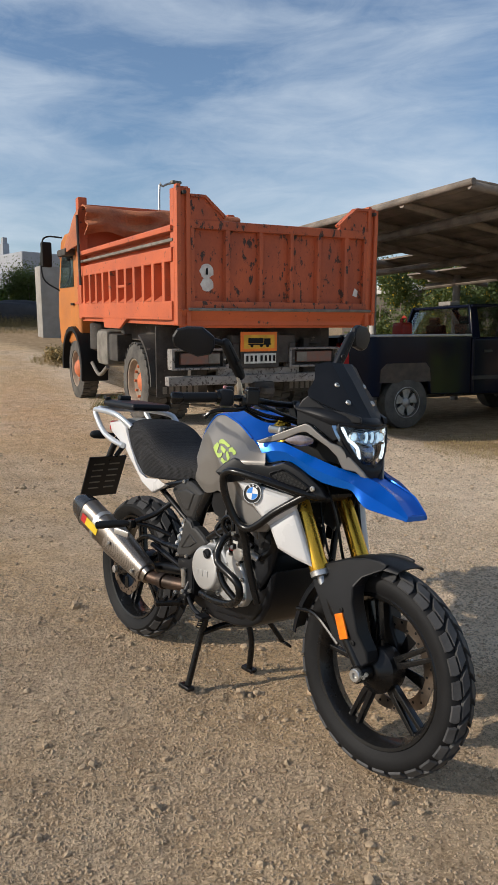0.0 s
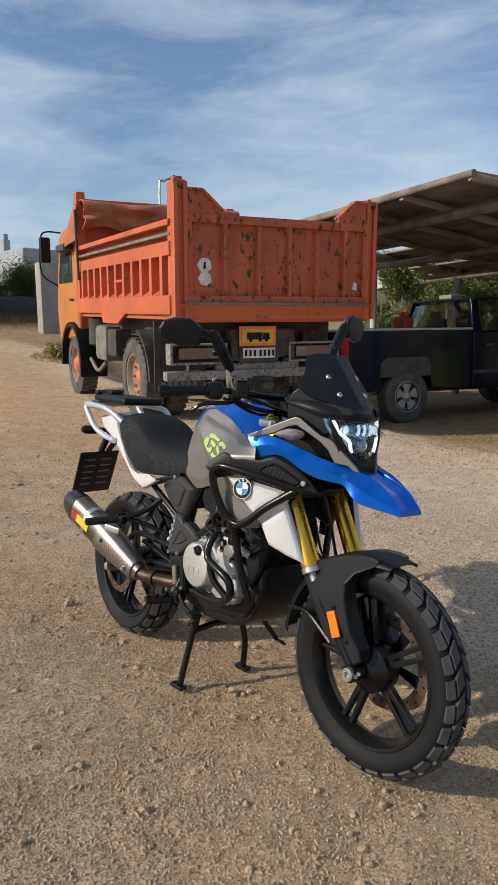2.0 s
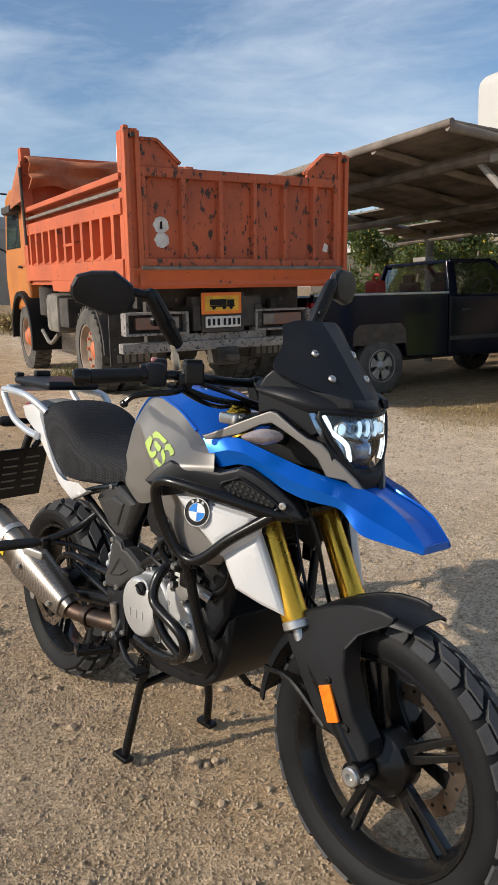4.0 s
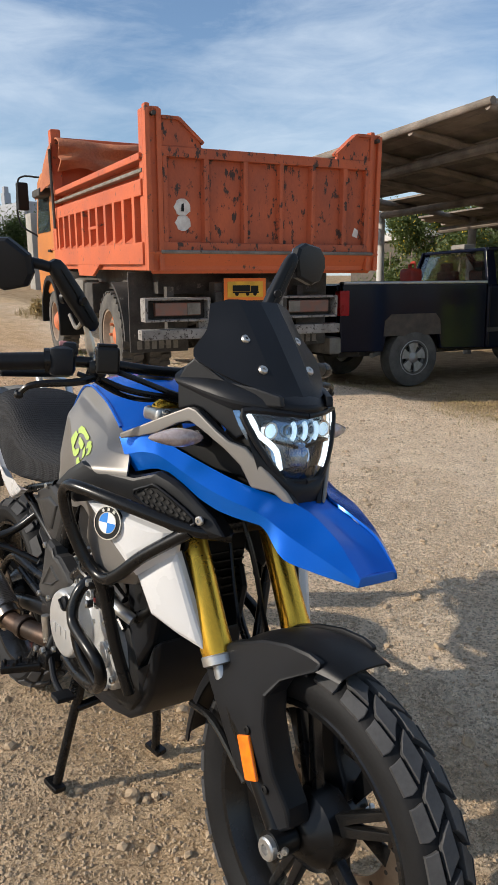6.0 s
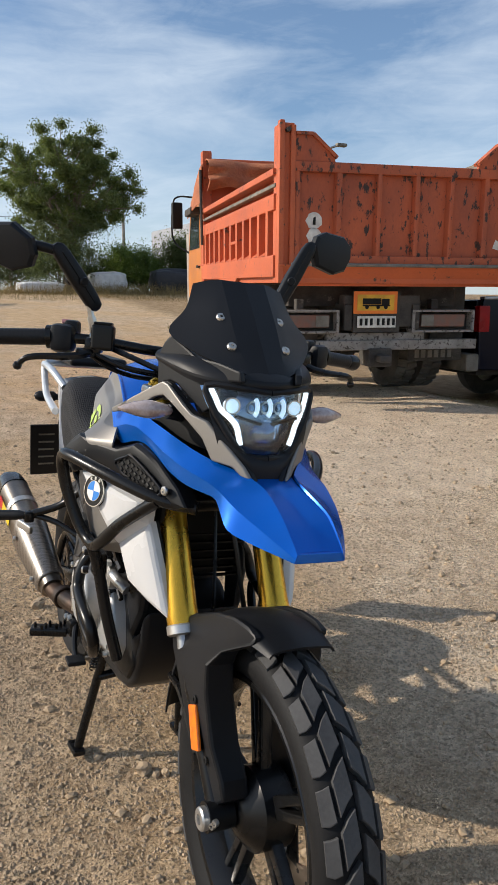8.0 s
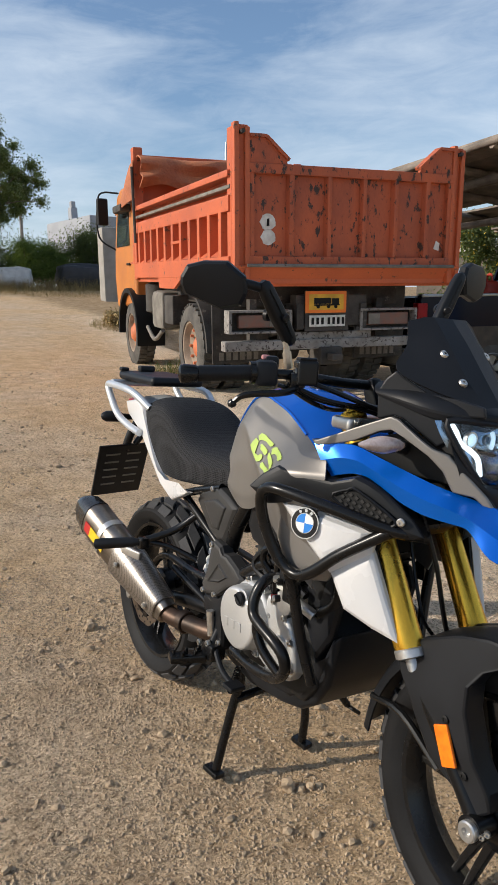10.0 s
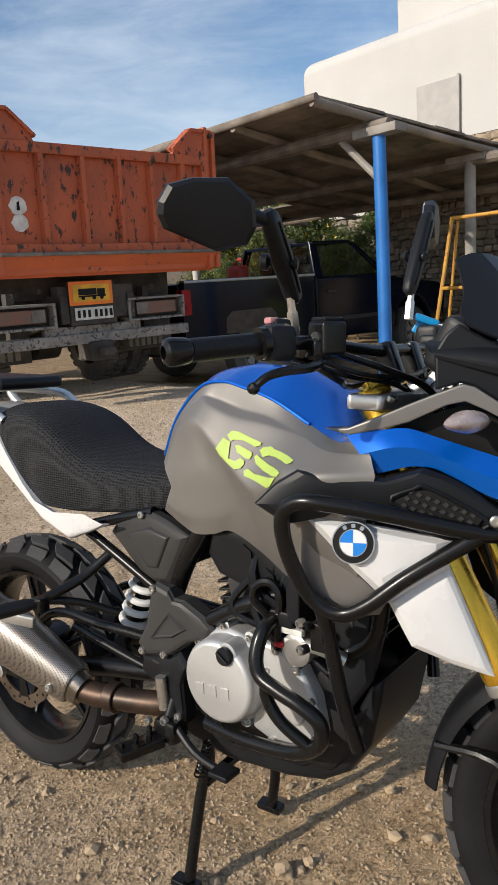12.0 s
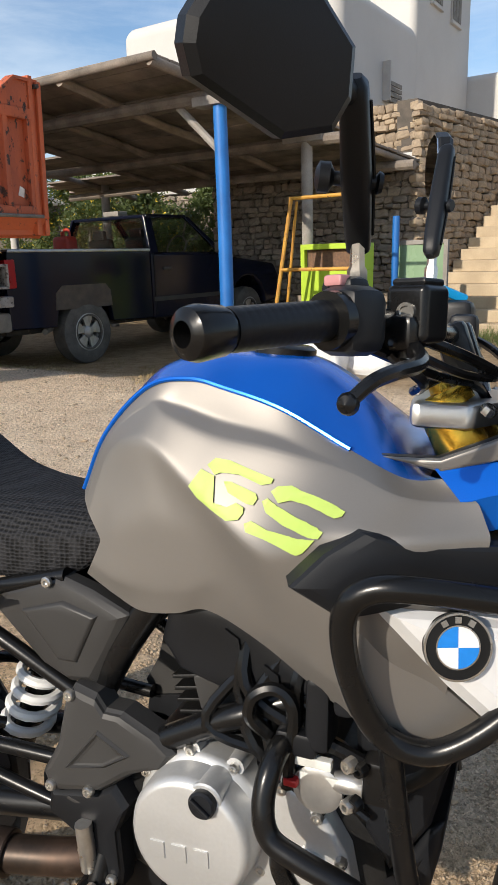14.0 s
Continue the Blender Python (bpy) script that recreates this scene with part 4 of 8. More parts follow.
bush((-20.5, 0.3, 1.5), (1.6, 1.6, 0.9), 27, M_DRYGRASS, "dry tangled scrub beside the lane", 2600, 0.06)
bush((-13.6, 5.45, height(-13.6, 5.45) - 0.05), (1.3, 1.1, 0.5), 28, M_DRYGRASS, "dry yellow weeds beside the lane past the truck cab", 2600, 0.045)

# flowering hedge behind the pickup
hedge = thing("hedge", "dense climbing hedge with yellow blossom under the carport roof", "hedge")
hb = []
hr = random.Random(8)
for i in range(130):
    w = hr.uniform(2.9, 10.5)
    p = at(hr.uniform(5.5, 6.7), w, hr.uniform(0.6, 2.55 + 0.13 * (w - 3)))
    hb.append((p.x, p.y, p.z, hr.uniform(0.22, 0.42)))
leaves("foliage", hb, 95000, 0.046, 31, M_LEAF, hedge)
leaves("blossom", hb[5:100], 6500, 0.032, 32, M_FLOWER, hedge, "small yellow flowers")
each("stem", [tube([at(6.0, 3.4 + i * 0.9, 0), at(5.9, 3.5 + i * 0.88, 1.2), at(6.0, 3.3 + i * 0.92, 2.3)], 0.025, 5, 3) for i in range(8)], M_BARK, hedge)


def tufts(name, spots, blade, seed, mat, label):
    rnd = random.Random(seed)
    verts, faces = [], []
    for (x, y, r, cnt) in spots:
        for i in range(cnt):
            a, d = rnd.uniform(0, math.tau), r * math.sqrt(rnd.random())
            px, py = x + math.cos(a) * d, y + math.sin(a) * d
            z = height(px, py) - 0.005
            h = blade * rnd.uniform(0.4, 1.3)
            t, lean = rnd.uniform(0, math.tau), rnd.uniform(0.1, 0.8) * h
            wv = Vector((math.cos(t), math.sin(t), 0)) * 0.004
            k0 = len(verts)
            tip = Vector((px + math.sin(t) * lean, py - math.cos(t) * lean, z + h))
            verts += [Vector((px, py, z)) - wv, Vector((px, py, z)) + wv, tip]
            faces.append((k0, k0 + 1, k0 + 2))
    me = bpy.data.meshes.new(name)
    me.from_pydata([tuple(v) for v in verts], [], faces)
    me.materials.append(mat)
    return tagged(new(name, me), label, "grass", kind="stuff")


tufts("dry_grass", [(-13.4, 5.6, 0.9, 1300), (-7.2, 3.6, 0.4, 300),
                    (-23.5, 7.5, 2.2, 2500), (-24.0, 3.5, 2.5, 2500), (-25.0, 0.0, 2.0, 1500)], 0.16, 41, M_DRYGRASS, "dry straw-coloured grass at the yard's edges")
tufts("verge_weeds", [(-25.2, 2.6 + 0.9 * k, 0.9, 700) for k in range(10)], 0.42, 44, M_DRYGRASS, "tall dry brown weeds along the lane's verge")
tufts("leaf_litter", [(-2.2, 5.9, 0.7, 1500), (-2.6, 6.6, 0.7, 1200), (-1.6, 5.4, 0.6, 500), (-4.6, 6.5, 1.0, 1200)], 0.035, 43, M_DRYGRASS, "flattened dry straw by the carport posts")
tufts("green_weeds", [(-7.4, 3.9, 0.5, 500), (0.3, 10.2, 0.9, 1500), (-0.2, 9.6, 0.6, 700)], 0.2, 42, M_LEAF, "green weeds under the truck and by the steps")


# ---- truck: x to its right, y forward, from its rear left corner ----
TRUCK = Matrix.Translation((-4.25, 2.90, 0.0)) @ pose(0, 0, 0, 0, 0, 79.0) @ pose(0, 0, 0, 2.3, 0, 0)
truck = thing("dump_truck", "battered orange dump truck with a rolled tarpaulin, parked", "truck", TRUCK)
TW, TLN = 2.72, 4.45


def tp(name, bm, mat, label="", parent=None, smooth=True):
    return part(name, bm, mat, parent or truck, label, smooth)


tp("bed_floor", span((0.0, 0.05, 1.52), (TW - 0.02, TLN, 1.64), 0.01), M_ORANGE)
tp("bed_subframe", span((0.25, 0.55, 1.27), (TW - 0.45, 4.35, 1.53), 0.01), M_CHASSIS)
# tailgate
gate = tp("tailgate", span((0.12, 0.05, 1.70), (TW - 0.14, 0.10, 2.66), 0.008), M_TAILGATE, "scratched orange tailgate with peeling paint")
for a, b_ in ((0.56, 0.65), (1.00, 1.08), (1.42, 1.50), (1.81, 1.89), (2.21, 2.30)):
    part("rib", prism([(a, 0.052), (a + 0.018, -0.015), (b_ - 0.018, -0.015), (b_, 0.052)], 1.80, 2.62, "z", 0.006), M_TAILGATE, gate)
part("top_rail", span((0.12, -0.02, 2.60), (TW - 0.14, 0.11, 2.70), 0.012), M_TAILGATE, gate)
part("bottom_rail", span((0.12, -0.02, 1.71), (TW - 0.14, 0.11, 1.80), 0.012), M_TAILGATE, gate)
part("end_rib", span((0.14, -0.012, 1.79), (0.19, 0.06, 2.62), 0.008), M_TAILGATE, gate)
part("end_rib", span((TW - 0.20, -0.012, 1.79), (TW - 0.15, 0.06, 2.62), 0.008), M_TAILGATE, gate)
for i, (cx, cz, r) in enumerate(((0.36, 2.14, 0.085), (0.365, 1.99, 0.08))):
    part("sticker", prism([(cx + r * math.cos(t * math.tau / 14) * (1 + 0.12 * math.sin(t * 3)), cz + r * math.sin(t * math.tau / 14)) for t in range(14)], 0.044, 0.049, "y"), M_STICKER, gate, "torn white speed sticker")
part("sticker_mark", prism([(0.345, 2.10), (0.375, 2.10), (0.375, 2.18), (0.35, 2.17)], 0.040, 0.0435, "y"), M_INK, gate)
part("sticker", prism([(2.40, 1.90), (2.47, 1.88), (2.48, 1.96), (2.43, 1.99)], 0.044, 0.049, "y"), M_STICKER, gate)
tp("skirt", slab([(-0.02, -0.03, 1.70), (TW, -0.03, 1.70), (TW - 0.04, 0.10, 1.49), (0.04, 0.10, 1.49)], 0.03, (0, 1, 0.5), 0.006), M_ORANGE, "dented orange sill under the tailgate")
tp("hinge_bar", tube([(0.1, -0.045, 1.705), (TW - 0.1, -0.045, 1.705)], 0.018, 8, 2, smooth=False), M_DUSTGREY)
for x0, x1, top in ((-0.03, 0.14, 3.07), (TW - 0.16, TW, 3.00)):
    pst = tp("corner_post", joined(span((x0, -0.02, 1.52), (x0 + 0.055, 0.07, top), 0.012), span((x1 - 0.055, -0.02, 1.52), (x1, 0.07, top - 0.04), 0.012), span((x0 + 0.01, 0.02, 1.52), (x1 - 0.01, 0.075, top - 0.02), 0.004)), M_ORANGE)
    part("post_flange", span((x0, 0.07, 1.52), (x0 + 0.06, 0.2, top - 0.03), 0.012), M_ORANGE, pst)
    part("post_flange", span((x1 - 0.06, 0.07, 1.9), (x1, 0.2, top - 0.03), 0.012), M_ORANGE, pst)
    part("pin", tube([(x0 + 0.085, -0.05, top - 0.09), (x0 + 0.085, 0.1, top - 0.09)], 0.022, 8, 2, smooth=False), M_CHASSIS, pst)
    sgn = 1 if x0 < 1 else -1
    xa = x1 if sgn == 1 else x0
    part("gusset", prism([(xa, 2.70), (xa + sgn * 0.42, 2.70), (xa + sgn * 0.40, 2.76), (xa + sgn * 0.16, 2.95), (xa, 2.95)], 0.0, 0.05, "y", 0.006), M_TAILGATE, pst)
    part("gusset_flange", joined(slab([(xa + sgn * 0.42, -0.03, 2.73), (xa + sgn * 0.17, -0.03, 2.94), (xa + sgn * 0.17, 0.08, 2.94), (xa + sgn * 0.42, 0.08, 2.73)], 0.03, (sgn * 0.6, 0, 0.8)), span((xa, -0.03, 2.94), (xa + sgn * 0.18, 0.08, 2.97))), M_TAILGATE, pst)
# side boards
for x0, out in ((0.0, -1), (TW - 0.06, 1)):
    xi = x0 + 0.075 if out < 0 else x0 - 0.075
    sb = tp("side_board", span((xi, 0.15, 1.60), (xi + 0.05, TLN, 2.62), 0.006), M_ORANGE, "orange ribbed side board")
    xo = x0 - 0.055 if out < 0 else x0 + 0.05
    part("lower_rail", span((xo if out < 0 else xo - 0.075, 0.1, 1.58), (xo + 0.135 if out < 0 else xo + 0.06, TLN, 1.80), 0.012), M_ORANGE, sb)
    part("upper_rail", span((xo if out < 0 else xo - 0.075, 0.1, 2.24), (xo + 0.135 if out < 0 else xo + 0.06, TLN, 2.40), 0.012), M_ORANGE, sb)
    part("top_rail", span((xo + 0.012 if out < 0 else xo - 0.04, 0.1, 2.46), (xo + 0.10 if out < 0 else xo + 0.05, TLN, 2.50), 0.01), M_DUSTGREY, sb, "bare worn steel strip")
    part("drop_panel", prism([(1.78, 1.60), (3.02, 1.60), (2.94, 1.44), (2.20, 1.44)], xo + 0.005, xo + 0.045, "x", 0.006), M_ORANGE, sb)
    part("cap_rail", span((xo - 0.01 if out < 0 else xo - 0.075, 0.1, 2.57), (xo + 0.135 if out < 0 else xo + 0.075, TLN, 2.64), 0.012), M_ORANGE, sb)
    for i in range(12):
        y = 0.30 + i * 0.372
        xa_, xb_ = (xo + 0.135, xo) if out < 0 else (xo - 0.075, xo + 0.058)
        part("rib", prism([(xa_, y + 0.01), (xb_, y + 0.025), (xb_, y + 0.115), (xa_, y + 0.13)], 1.79, 2.25, "z", 0.006), M_ORANGE, sb)
        part("foot_slope", prism([(xb_, 1.80), (xa_, 1.80), (xa_, 1.90)] if out < 0 else [(xb_, 1.80), (xa_, 1.90), (xa_, 1.80)], y + 0.115, y + 0.40, "y"), M_ORANGE, sb)
    if out < 0:
        part("cross_bar", span((xo - 0.004, 1.80, 2.0), (xo + 0.02, 2.28, 2.035), 0.004), M_ORANGE, sb)
tp("headboard", span((0.0, TLN - 0.05, 1.55), (TW, TLN + 0.02, 3.25), 0.015), M_ORANGE)
tp("headboard_post", span((-0.05, TLN - 0.15, 1.55), (0.10, TLN + 0.02, 3.50), 0.02), M_ORANGE)
tp("headboard_post", span((TW - 0.1, TLN - 0.15, 1.55), (TW + 0.05, TLN + 0.02, 3.40), 0.02), M_ORANGE)
tp("headboard_rail", span((0.10, TLN - 0.10, 3.30), (TW - 0.1, TLN + 0.02, 3.40), 0.02), M_ORANGE)
# tarpaulin gathered at the front
rows = []
for i in range(9):
    x = 0.0 + i * TW / 8
    sag = 0.05 * math.sin(i * 1.9)
    fold = 0.06 * math.cos(i * 2.3)
    rows.append([(x, 4.10 + fold, 2.90 + sag), (x, 4.00 - fold, 3.02 + sag), (x, 4.06 + fold * 0.8, 3.13 + sag * 0.6), (x, 4.00 - fold * 0.5, 3.24), (x, 4.08, 3.33 + 0.02 * math.sin(i * 2.1)), (x, 4.3, 3.36 + 0.02 * math.cos(i * 1.3)), (x, 4.56, 3.26), (x, 4.62, 3.0)])
for r_ in rows:
    for k in range(len(r_)):
        q = Vector(r_[k])
        w = noise.noise(q * 3.1) * 0.07
        r_[k] = (q.x, q.y + w, q.z + noise.noise(q * 2.7 + Vector((5, 0, 0))) * 0.05)
tp("tarpaulin", sheet(finer(rows, 4, 4), 0.02, (0, 0, 1)), M_TARP, "gathered brown-orange tarpaulin over the bed front")
flap = [[(-0.07, 4.25, 3.30), (-0.08, 4.5, 3.22), (-0.09, 4.8, 3.0), (-0.09, 5.3, 2.72)],
        [(-0.09, 4.2, 3.05), (-0.14, 4.5, 2.98), (-0.12, 4.9, 2.83), (-0.11, 5.45, 2.66)],
        [(-0.08, 4.15, 2.75), (-0.11, 4.5, 2.72), (-0.13, 5.0, 2.66), (-0.10, 5.6, 2.60)]]
tp("tarp_flap", sheet(finer(flap, 5, 5), 0.015, (-1, 0, 0)), M_TARP, "loose folded corner of the tarpaulin")
tp("tarp_arm", tube([(-0.09, 4.15, 2.1), (-0.10, 4.2, 3.2)], 0.022, 8, 2, smooth=False), M_CHASSIS)
# cab
cab_outline = [(4.72, 1.15), (6.25, 1.05), (6.38, 1.6), (6.30, 2.1), (6.0, 2.95), (5.7, 3.05), (4.72, 3.05)]
cab = tp("cab", prism(cab_outline, 0.02, 2.46, "x", 0.06, 3), M_CAB, "amber-orange truck cab")
part("side_window", prism([(5.05, 2.1), (6.1, 2.1), (5.85, 2.75), (5.05, 2.75)], 0.008, 0.024, "x"), M_CARGLASS, cab)
part("door_handle", span((-0.02, 5.0, 1.78), (0.02, 5.2, 1.82), 0.008), M_INK, cab)
mir = tp("mirror", box((-0.17, 6.35, 2.72), (0.20, 0.10, 0.46), 0.03, (0, 0, 12)), M_INK, "large black door mirror on a tube bracket")
part("bracket", tube([(0.10, 6.2, 3.03), (-0.14, 6.38, 3.05), (-0.24, 6.38, 2.9), (-0.24, 6.38, 2.3), (0.04, 6.2, 2.05)], 0.016, 7, 5), M_INK, mir)
tp("shade_box", span((-0.16, 4.9, 2.62), (0.03, 5.5, 2.74), 0.03), M_CHASSIS)


def truck_wheel(c, side, r=0.54, wd=0.30, hub_mat=M_RIMDUST, sunk=0.0):
    """A lorry tyre with blocks, rim, hub and nuts; side: -1 faces left."""
    ax = (side, 0, 0)
    w_ob = tp("wheel", lathe([(-wd / 2, r * 0.60), (-wd / 2, r * 0.86), (-wd * 0.40, r * 0.965), (wd * 0.40, r * 0.965), (wd / 2, r * 0.86), (wd / 2, r * 0.60)], c, ax, 40, True), M_RUBBER_OLD, "dusty tyre")
    blocks = []
    for i in range(30):
        t = math.tau * i / 30
        for sx in (-1, 1):
            bb = box((sx * wd * 0.24, 0, r * 0.972), (wd * 0.42, r * 0.13, r * 0.055), 0.006, (0, 0, 8 * sx), 1)
            bb.transform(Matrix.Translation(c) @ Matrix.Rotation(t + (0.1 if sx > 0 else 0), 4, "X"))
            blocks.append(bb)
    part("tread", joined(*blocks), M_RUBBER_OLD, w_ob)
    part("rim", lathe([(wd * 0.46, r * 0.61), (wd * 0.44, r * 0.56), (wd * 0.20, r * 0.50), (wd * 0.10, r * 0.33), (wd * 0.16, r * 0.25), (wd * 0.0, r * 0.25), (wd * 0.0, r * 0.52), (wd * 0.36, r * 0.61)], c, ax, 28, True), hub_mat, w_ob)
    part("hub", lathe([(wd * 0.08 - sunk, r * 0.33), (wd * 0.34 - sunk, r * 0.28), (wd * 0.5 - sunk, r * 0.17), (wd * 0.52 - sunk, 0.001)], c, ax, 18), M_HUB, w_ob, "orange wheel hub")
    nuts = [lathe([(wd * 0.12, 0.02), (wd * 0.26, 0.018)], (c[0], c[1] + r * 0.40 * math.cos(t), c[2] + r * 0.40 * math.sin(t)), ax, 6) for t in [math.tau * i / 10 for i in range(10)]]
    each("nut", nuts, M_HUB, w_ob)


truck_wheel((0.12, 1.62, 0.735), -1, sunk=0.075)
truck_wheel((0.46, 1.62, 0.735), -1)
truck_wheel((2.33, 1.62, 0.735), 1, sunk=0.075)
truck_wheel((1.99, 1.62, 0.735), 1)
truck_wheel((0.16, 5.10, 0.675), -1)
truck_wheel((2.30, 5.10, 0.675), 1, hub_mat=M_HUB)
tp("rear_axle", joined(tube([(0.5, 1.62, 0.735), (2.0, 1.62, 0.735)], 0.09, 10, 2, smooth=False), lathe([(-0.22, 0.08), (-0.15, 0.2), (0.15, 0.2), (0.22, 0.08)], (1.25, 1.62, 0.735), (1, 0, 0), 16)), M_CHASSIS)
for x in (0.80, 1.60):
    tp("chassis_rail", span((x, 0.25, 1.02), (x + 0.09, 6.0, 1.30), 0.01), M_CHASSIS)
    tp("leaf_spring", tube([(x + 0.04, 0.8, 0.98), (x + 0.04, 1.6, 0.86), (x + 0.04, 2.5, 0.98)], 0.05, 6, 6), M_CHASSIS)
tp("tipping_ram", tube([(1.25, 2.6, 0.9), (1.25, 2.8, 1.55)], 0.1, 10, 2, smooth=False), M_CHASSIS)
tp("cross_member", span((0.8, 0.28, 1.05), (1.7, 0.45, 1.40), 0.02), M_CHASSIS)
# rear mudguards and flaps
for x0, x1 in ((-0.03, 0.66), (1.80, 2.50)):
    outer = [(1.62 + 0.70 * math.cos(t), 0.735 + 0.68 * math.sin(t)) for t in [math.pi * (0.60 + 0.40 * i / 12) for i in range(13)]]
    inner = [(1.62 + 0.66 * math.cos(t), 0.735 + 0.64 * math.sin(t)) for t in [math.pi * (0.60 + 0.40 * i / 12) for i in range(12, -1, -1)]]
    tp("mudguard", prism(outer + inner, x0, x1, "x"), M_CHASSIS)
    fl = tp("mud_flap", span((x0, 0.72, 0.62), (x1, 0.745, 1.50), 0.008), M_CHASSIS, "dusty rubber mud flap")
    for i in range(6):
        part("lettering_bar", span((x0 + 0.08 + i * 0.085, 0.712, 0.66), (x0 + 0.135 + i * 0.085, 0.719, 0.75)), M_DUSTGREY, fl)
# front mudguards
for x0, x1 in ((-0.06, 0.40), (2.06, 2.52)):
    outer = [(5.10 + 0.74 * math.cos(t), 0.70 + 0.72 * math.sin(t)) for t in [math.pi * (i / 12) * 1.12 - 0.1 for i in range(13)]]
    inner = [(5.10 + 0.66 * math.cos(t), 0.70 + 0.64 * math.sin(t)) for t in [math.pi * (i / 12) * 1.12 - 0.1 for i in range(12, -1, -1)]]
    tp("front_mudguard", prism(outer + inner, x0, x1, "x", 0.01), M_INK, "black plastic front mudguard")
# tanks and air gear between the axles
tp("fuel_tank", joined(*[span((0.0, 3.05, 0.85), (0.5, 3.65, 1.40), 0.08)]), M_DUSTGREY)
tp("air_filter", lathe([(-0.24, 0.10), (-0.2, 0.19), (0.2, 0.19), (0.24, 0.10)], (0.2, 4.0, 1.28), (0, 0, 1), 18), M_CHASSIS)
tp("battery_box", span((0.02, 2.55, 0.95), (0.4, 2.98, 1.35), 0.03), M_CHASSIS)
tp("hose", tube([(0.0, 3.0, 0.85), (-0.02, 3.4, 0.70), (0.0, 3.9, 0.85)], 0.03, 8, 5), M_DUSTGREY)
# rear bumper, lamps, sign
bumper = tp("rear_bumper", joined(span((-0.04, 0.26, 0.80), (2.42, 0.40, 0.91), 0.012), span((0.62, 0.30, 0.90), (1.78, 0.38, 0.99), 0.01)), M_BUMPER, "scuffed dusty steel rear bumper beam")
for x0, x1 in ((0.0, 0.74), (1.60, 2.36)):
    lf = tp("lamp_frame", joined(span((x0, 0.24, 1.215), (x1, 0.40, 1.24), 0.006), span((x0, 0.24, 0.99), (x1, 0.40, 1.015), 0.006), span((x0, 0.24, 1.01), (x0 + 0.03, 0.40, 1.22)), span((x1 - 0.03, 0.24, 1.01), (x1, 0.40, 1.22))), M_BUMPER)
    part("back_plate", span((x0 + 0.02, 0.362, 1.012), (x1 - 0.02, 0.398, 1.218)), M_CHASSIS, lf)
    part("tail_lamp", span((x0 + 0.12, 0.27, 1.05), (x1 - 0.10, 0.35, 1.19), 0.015), M_LAMPRED, lf, "dust-covered tail lamp")
    xw = x1 - 0.26 if x0 < 1 else x0 + 0.12
    part("reversing_lens", span((xw, 0.262, 1.06), (xw + 0.15, 0.274, 1.18), 0.004), M_DUSTGREY, lf, "dusty reversing lens")
    tp("lamp_bracket", span((x0 + 0.3, 0.40, 0.9), (x0 + 0.38, 0.5, 1.35)), M_CHASSIS)
sign = tp("hazard_sign", span((0.89, 0.22, 1.20), (1.40, 0.235, 1.44), 0.006), M_SIGN, "orange plate with a black truck picture")
part("field", span((0.93, 0.214, 1.235), (1.36, 0.2185, 1.405)), M_YELLOW, sign)
part("picture", joined(span((0.99, 0.208, 1.30), (1.20, 0.2125, 1.365)), span((1.21, 0.208, 1.29), (1.30, 0.2125, 1.36)), span((0.99, 0.208, 1.28), (1.31, 0.2125, 1.296)),
                       *[prism([(x + 0.022 * math.cos(t * math.tau / 10), 1.272 + 0.022 * math.sin(t * math.tau / 10)) for t in range(10)], 0.208, 0.2125, "y") for x in (1.04, 1.17, 1.26)]), M_INK, sign)
plate_t = tp("number_plate", span((0.94, 0.22, 1.05), (1.39, 0.232, 1.175), 0.004), M_PLATE)
for i in range(7):
    part("bar", span((0.965 + i * 0.06 + (0.02 if i > 2 else 0), 0.213, 1.075), (0.995 + i * 0.06 + (0.02 if i > 2 else 0), 0.2185, 1.15)), M_INK, plate_t)
tp("plate_bracket", span((0.9, 0.24, 1.0), (1.44, 0.27, 1.44)), M_CHASSIS)
tp("tow_pin", joined(span((1.08, 0.2, 0.62), (1.36, 0.5, 0.82), 0.02), span((1.15, 0.05, 0.68), (1.29, 0.2, 0.76), 0.02)), M_CHASSIS)

# ---- pickup: x forward, y to its left, from the rear wheel on its right ----
PICKUP = Matrix.Translation((-4.2, 6.87, 0.0)) @ pose(0, 0, 0, 0, 0, 77.5)
pickup = thing("pickup", "black full-size pickup with dusty wheels under the carport", "pickup", PICKUP)


def pp(name, bm, mat, label="", parent=None):
    return part(name, bm, mat, parent or pickup, label)


def arch(cx, cz, r, n=9):
    return [(cx - r * math.cos(math.pi * i / (n - 1)), cz + r * math.sin(math.pi * i / (n - 1))) for i in range(n)]


bed_side = [(-1.15, 0.52)] + arch(-0.02, 0.50, 0.47) + [(1.22, 0.48), (1.22, 1.37), (-1.12, 1.40), (-1.17, 1.0)]
for y0 in (-0.02, 1.88):
    pp("bed_side", prism(bed_side, y0, y0 + 0.10, "y", 0.02), M_BLACKPAINT, "gloss black bed side")
    pp("rail_cap", span((-1.12, y0 - 0.01, 1.37), (1.22, y0 + 0.11, 1.41), 0.012), M_STEEL, "pale bed rail catching the light")
pp("bed_floor", span((-1.1, 0.05, 0.75), (1.22, 1.9, 0.82)), M_BLACKDUST)
pp("tailgate", span((-1.16, 0.08, 0.72), (-1.08, 1.88, 1.37), 0.015), M_BLACKPAINT)
pp("tail_lamp", span((-1.175, -0.028, 0.98), (-1.03, 0.10, 1.30), 0.015), M_RED, "red tail lamp")
pp("tail_lamp", span((-1.175, 1.86, 0.98), (-1.03, 1.99, 1.30), 0.015), M_RED, "red tail lamp")
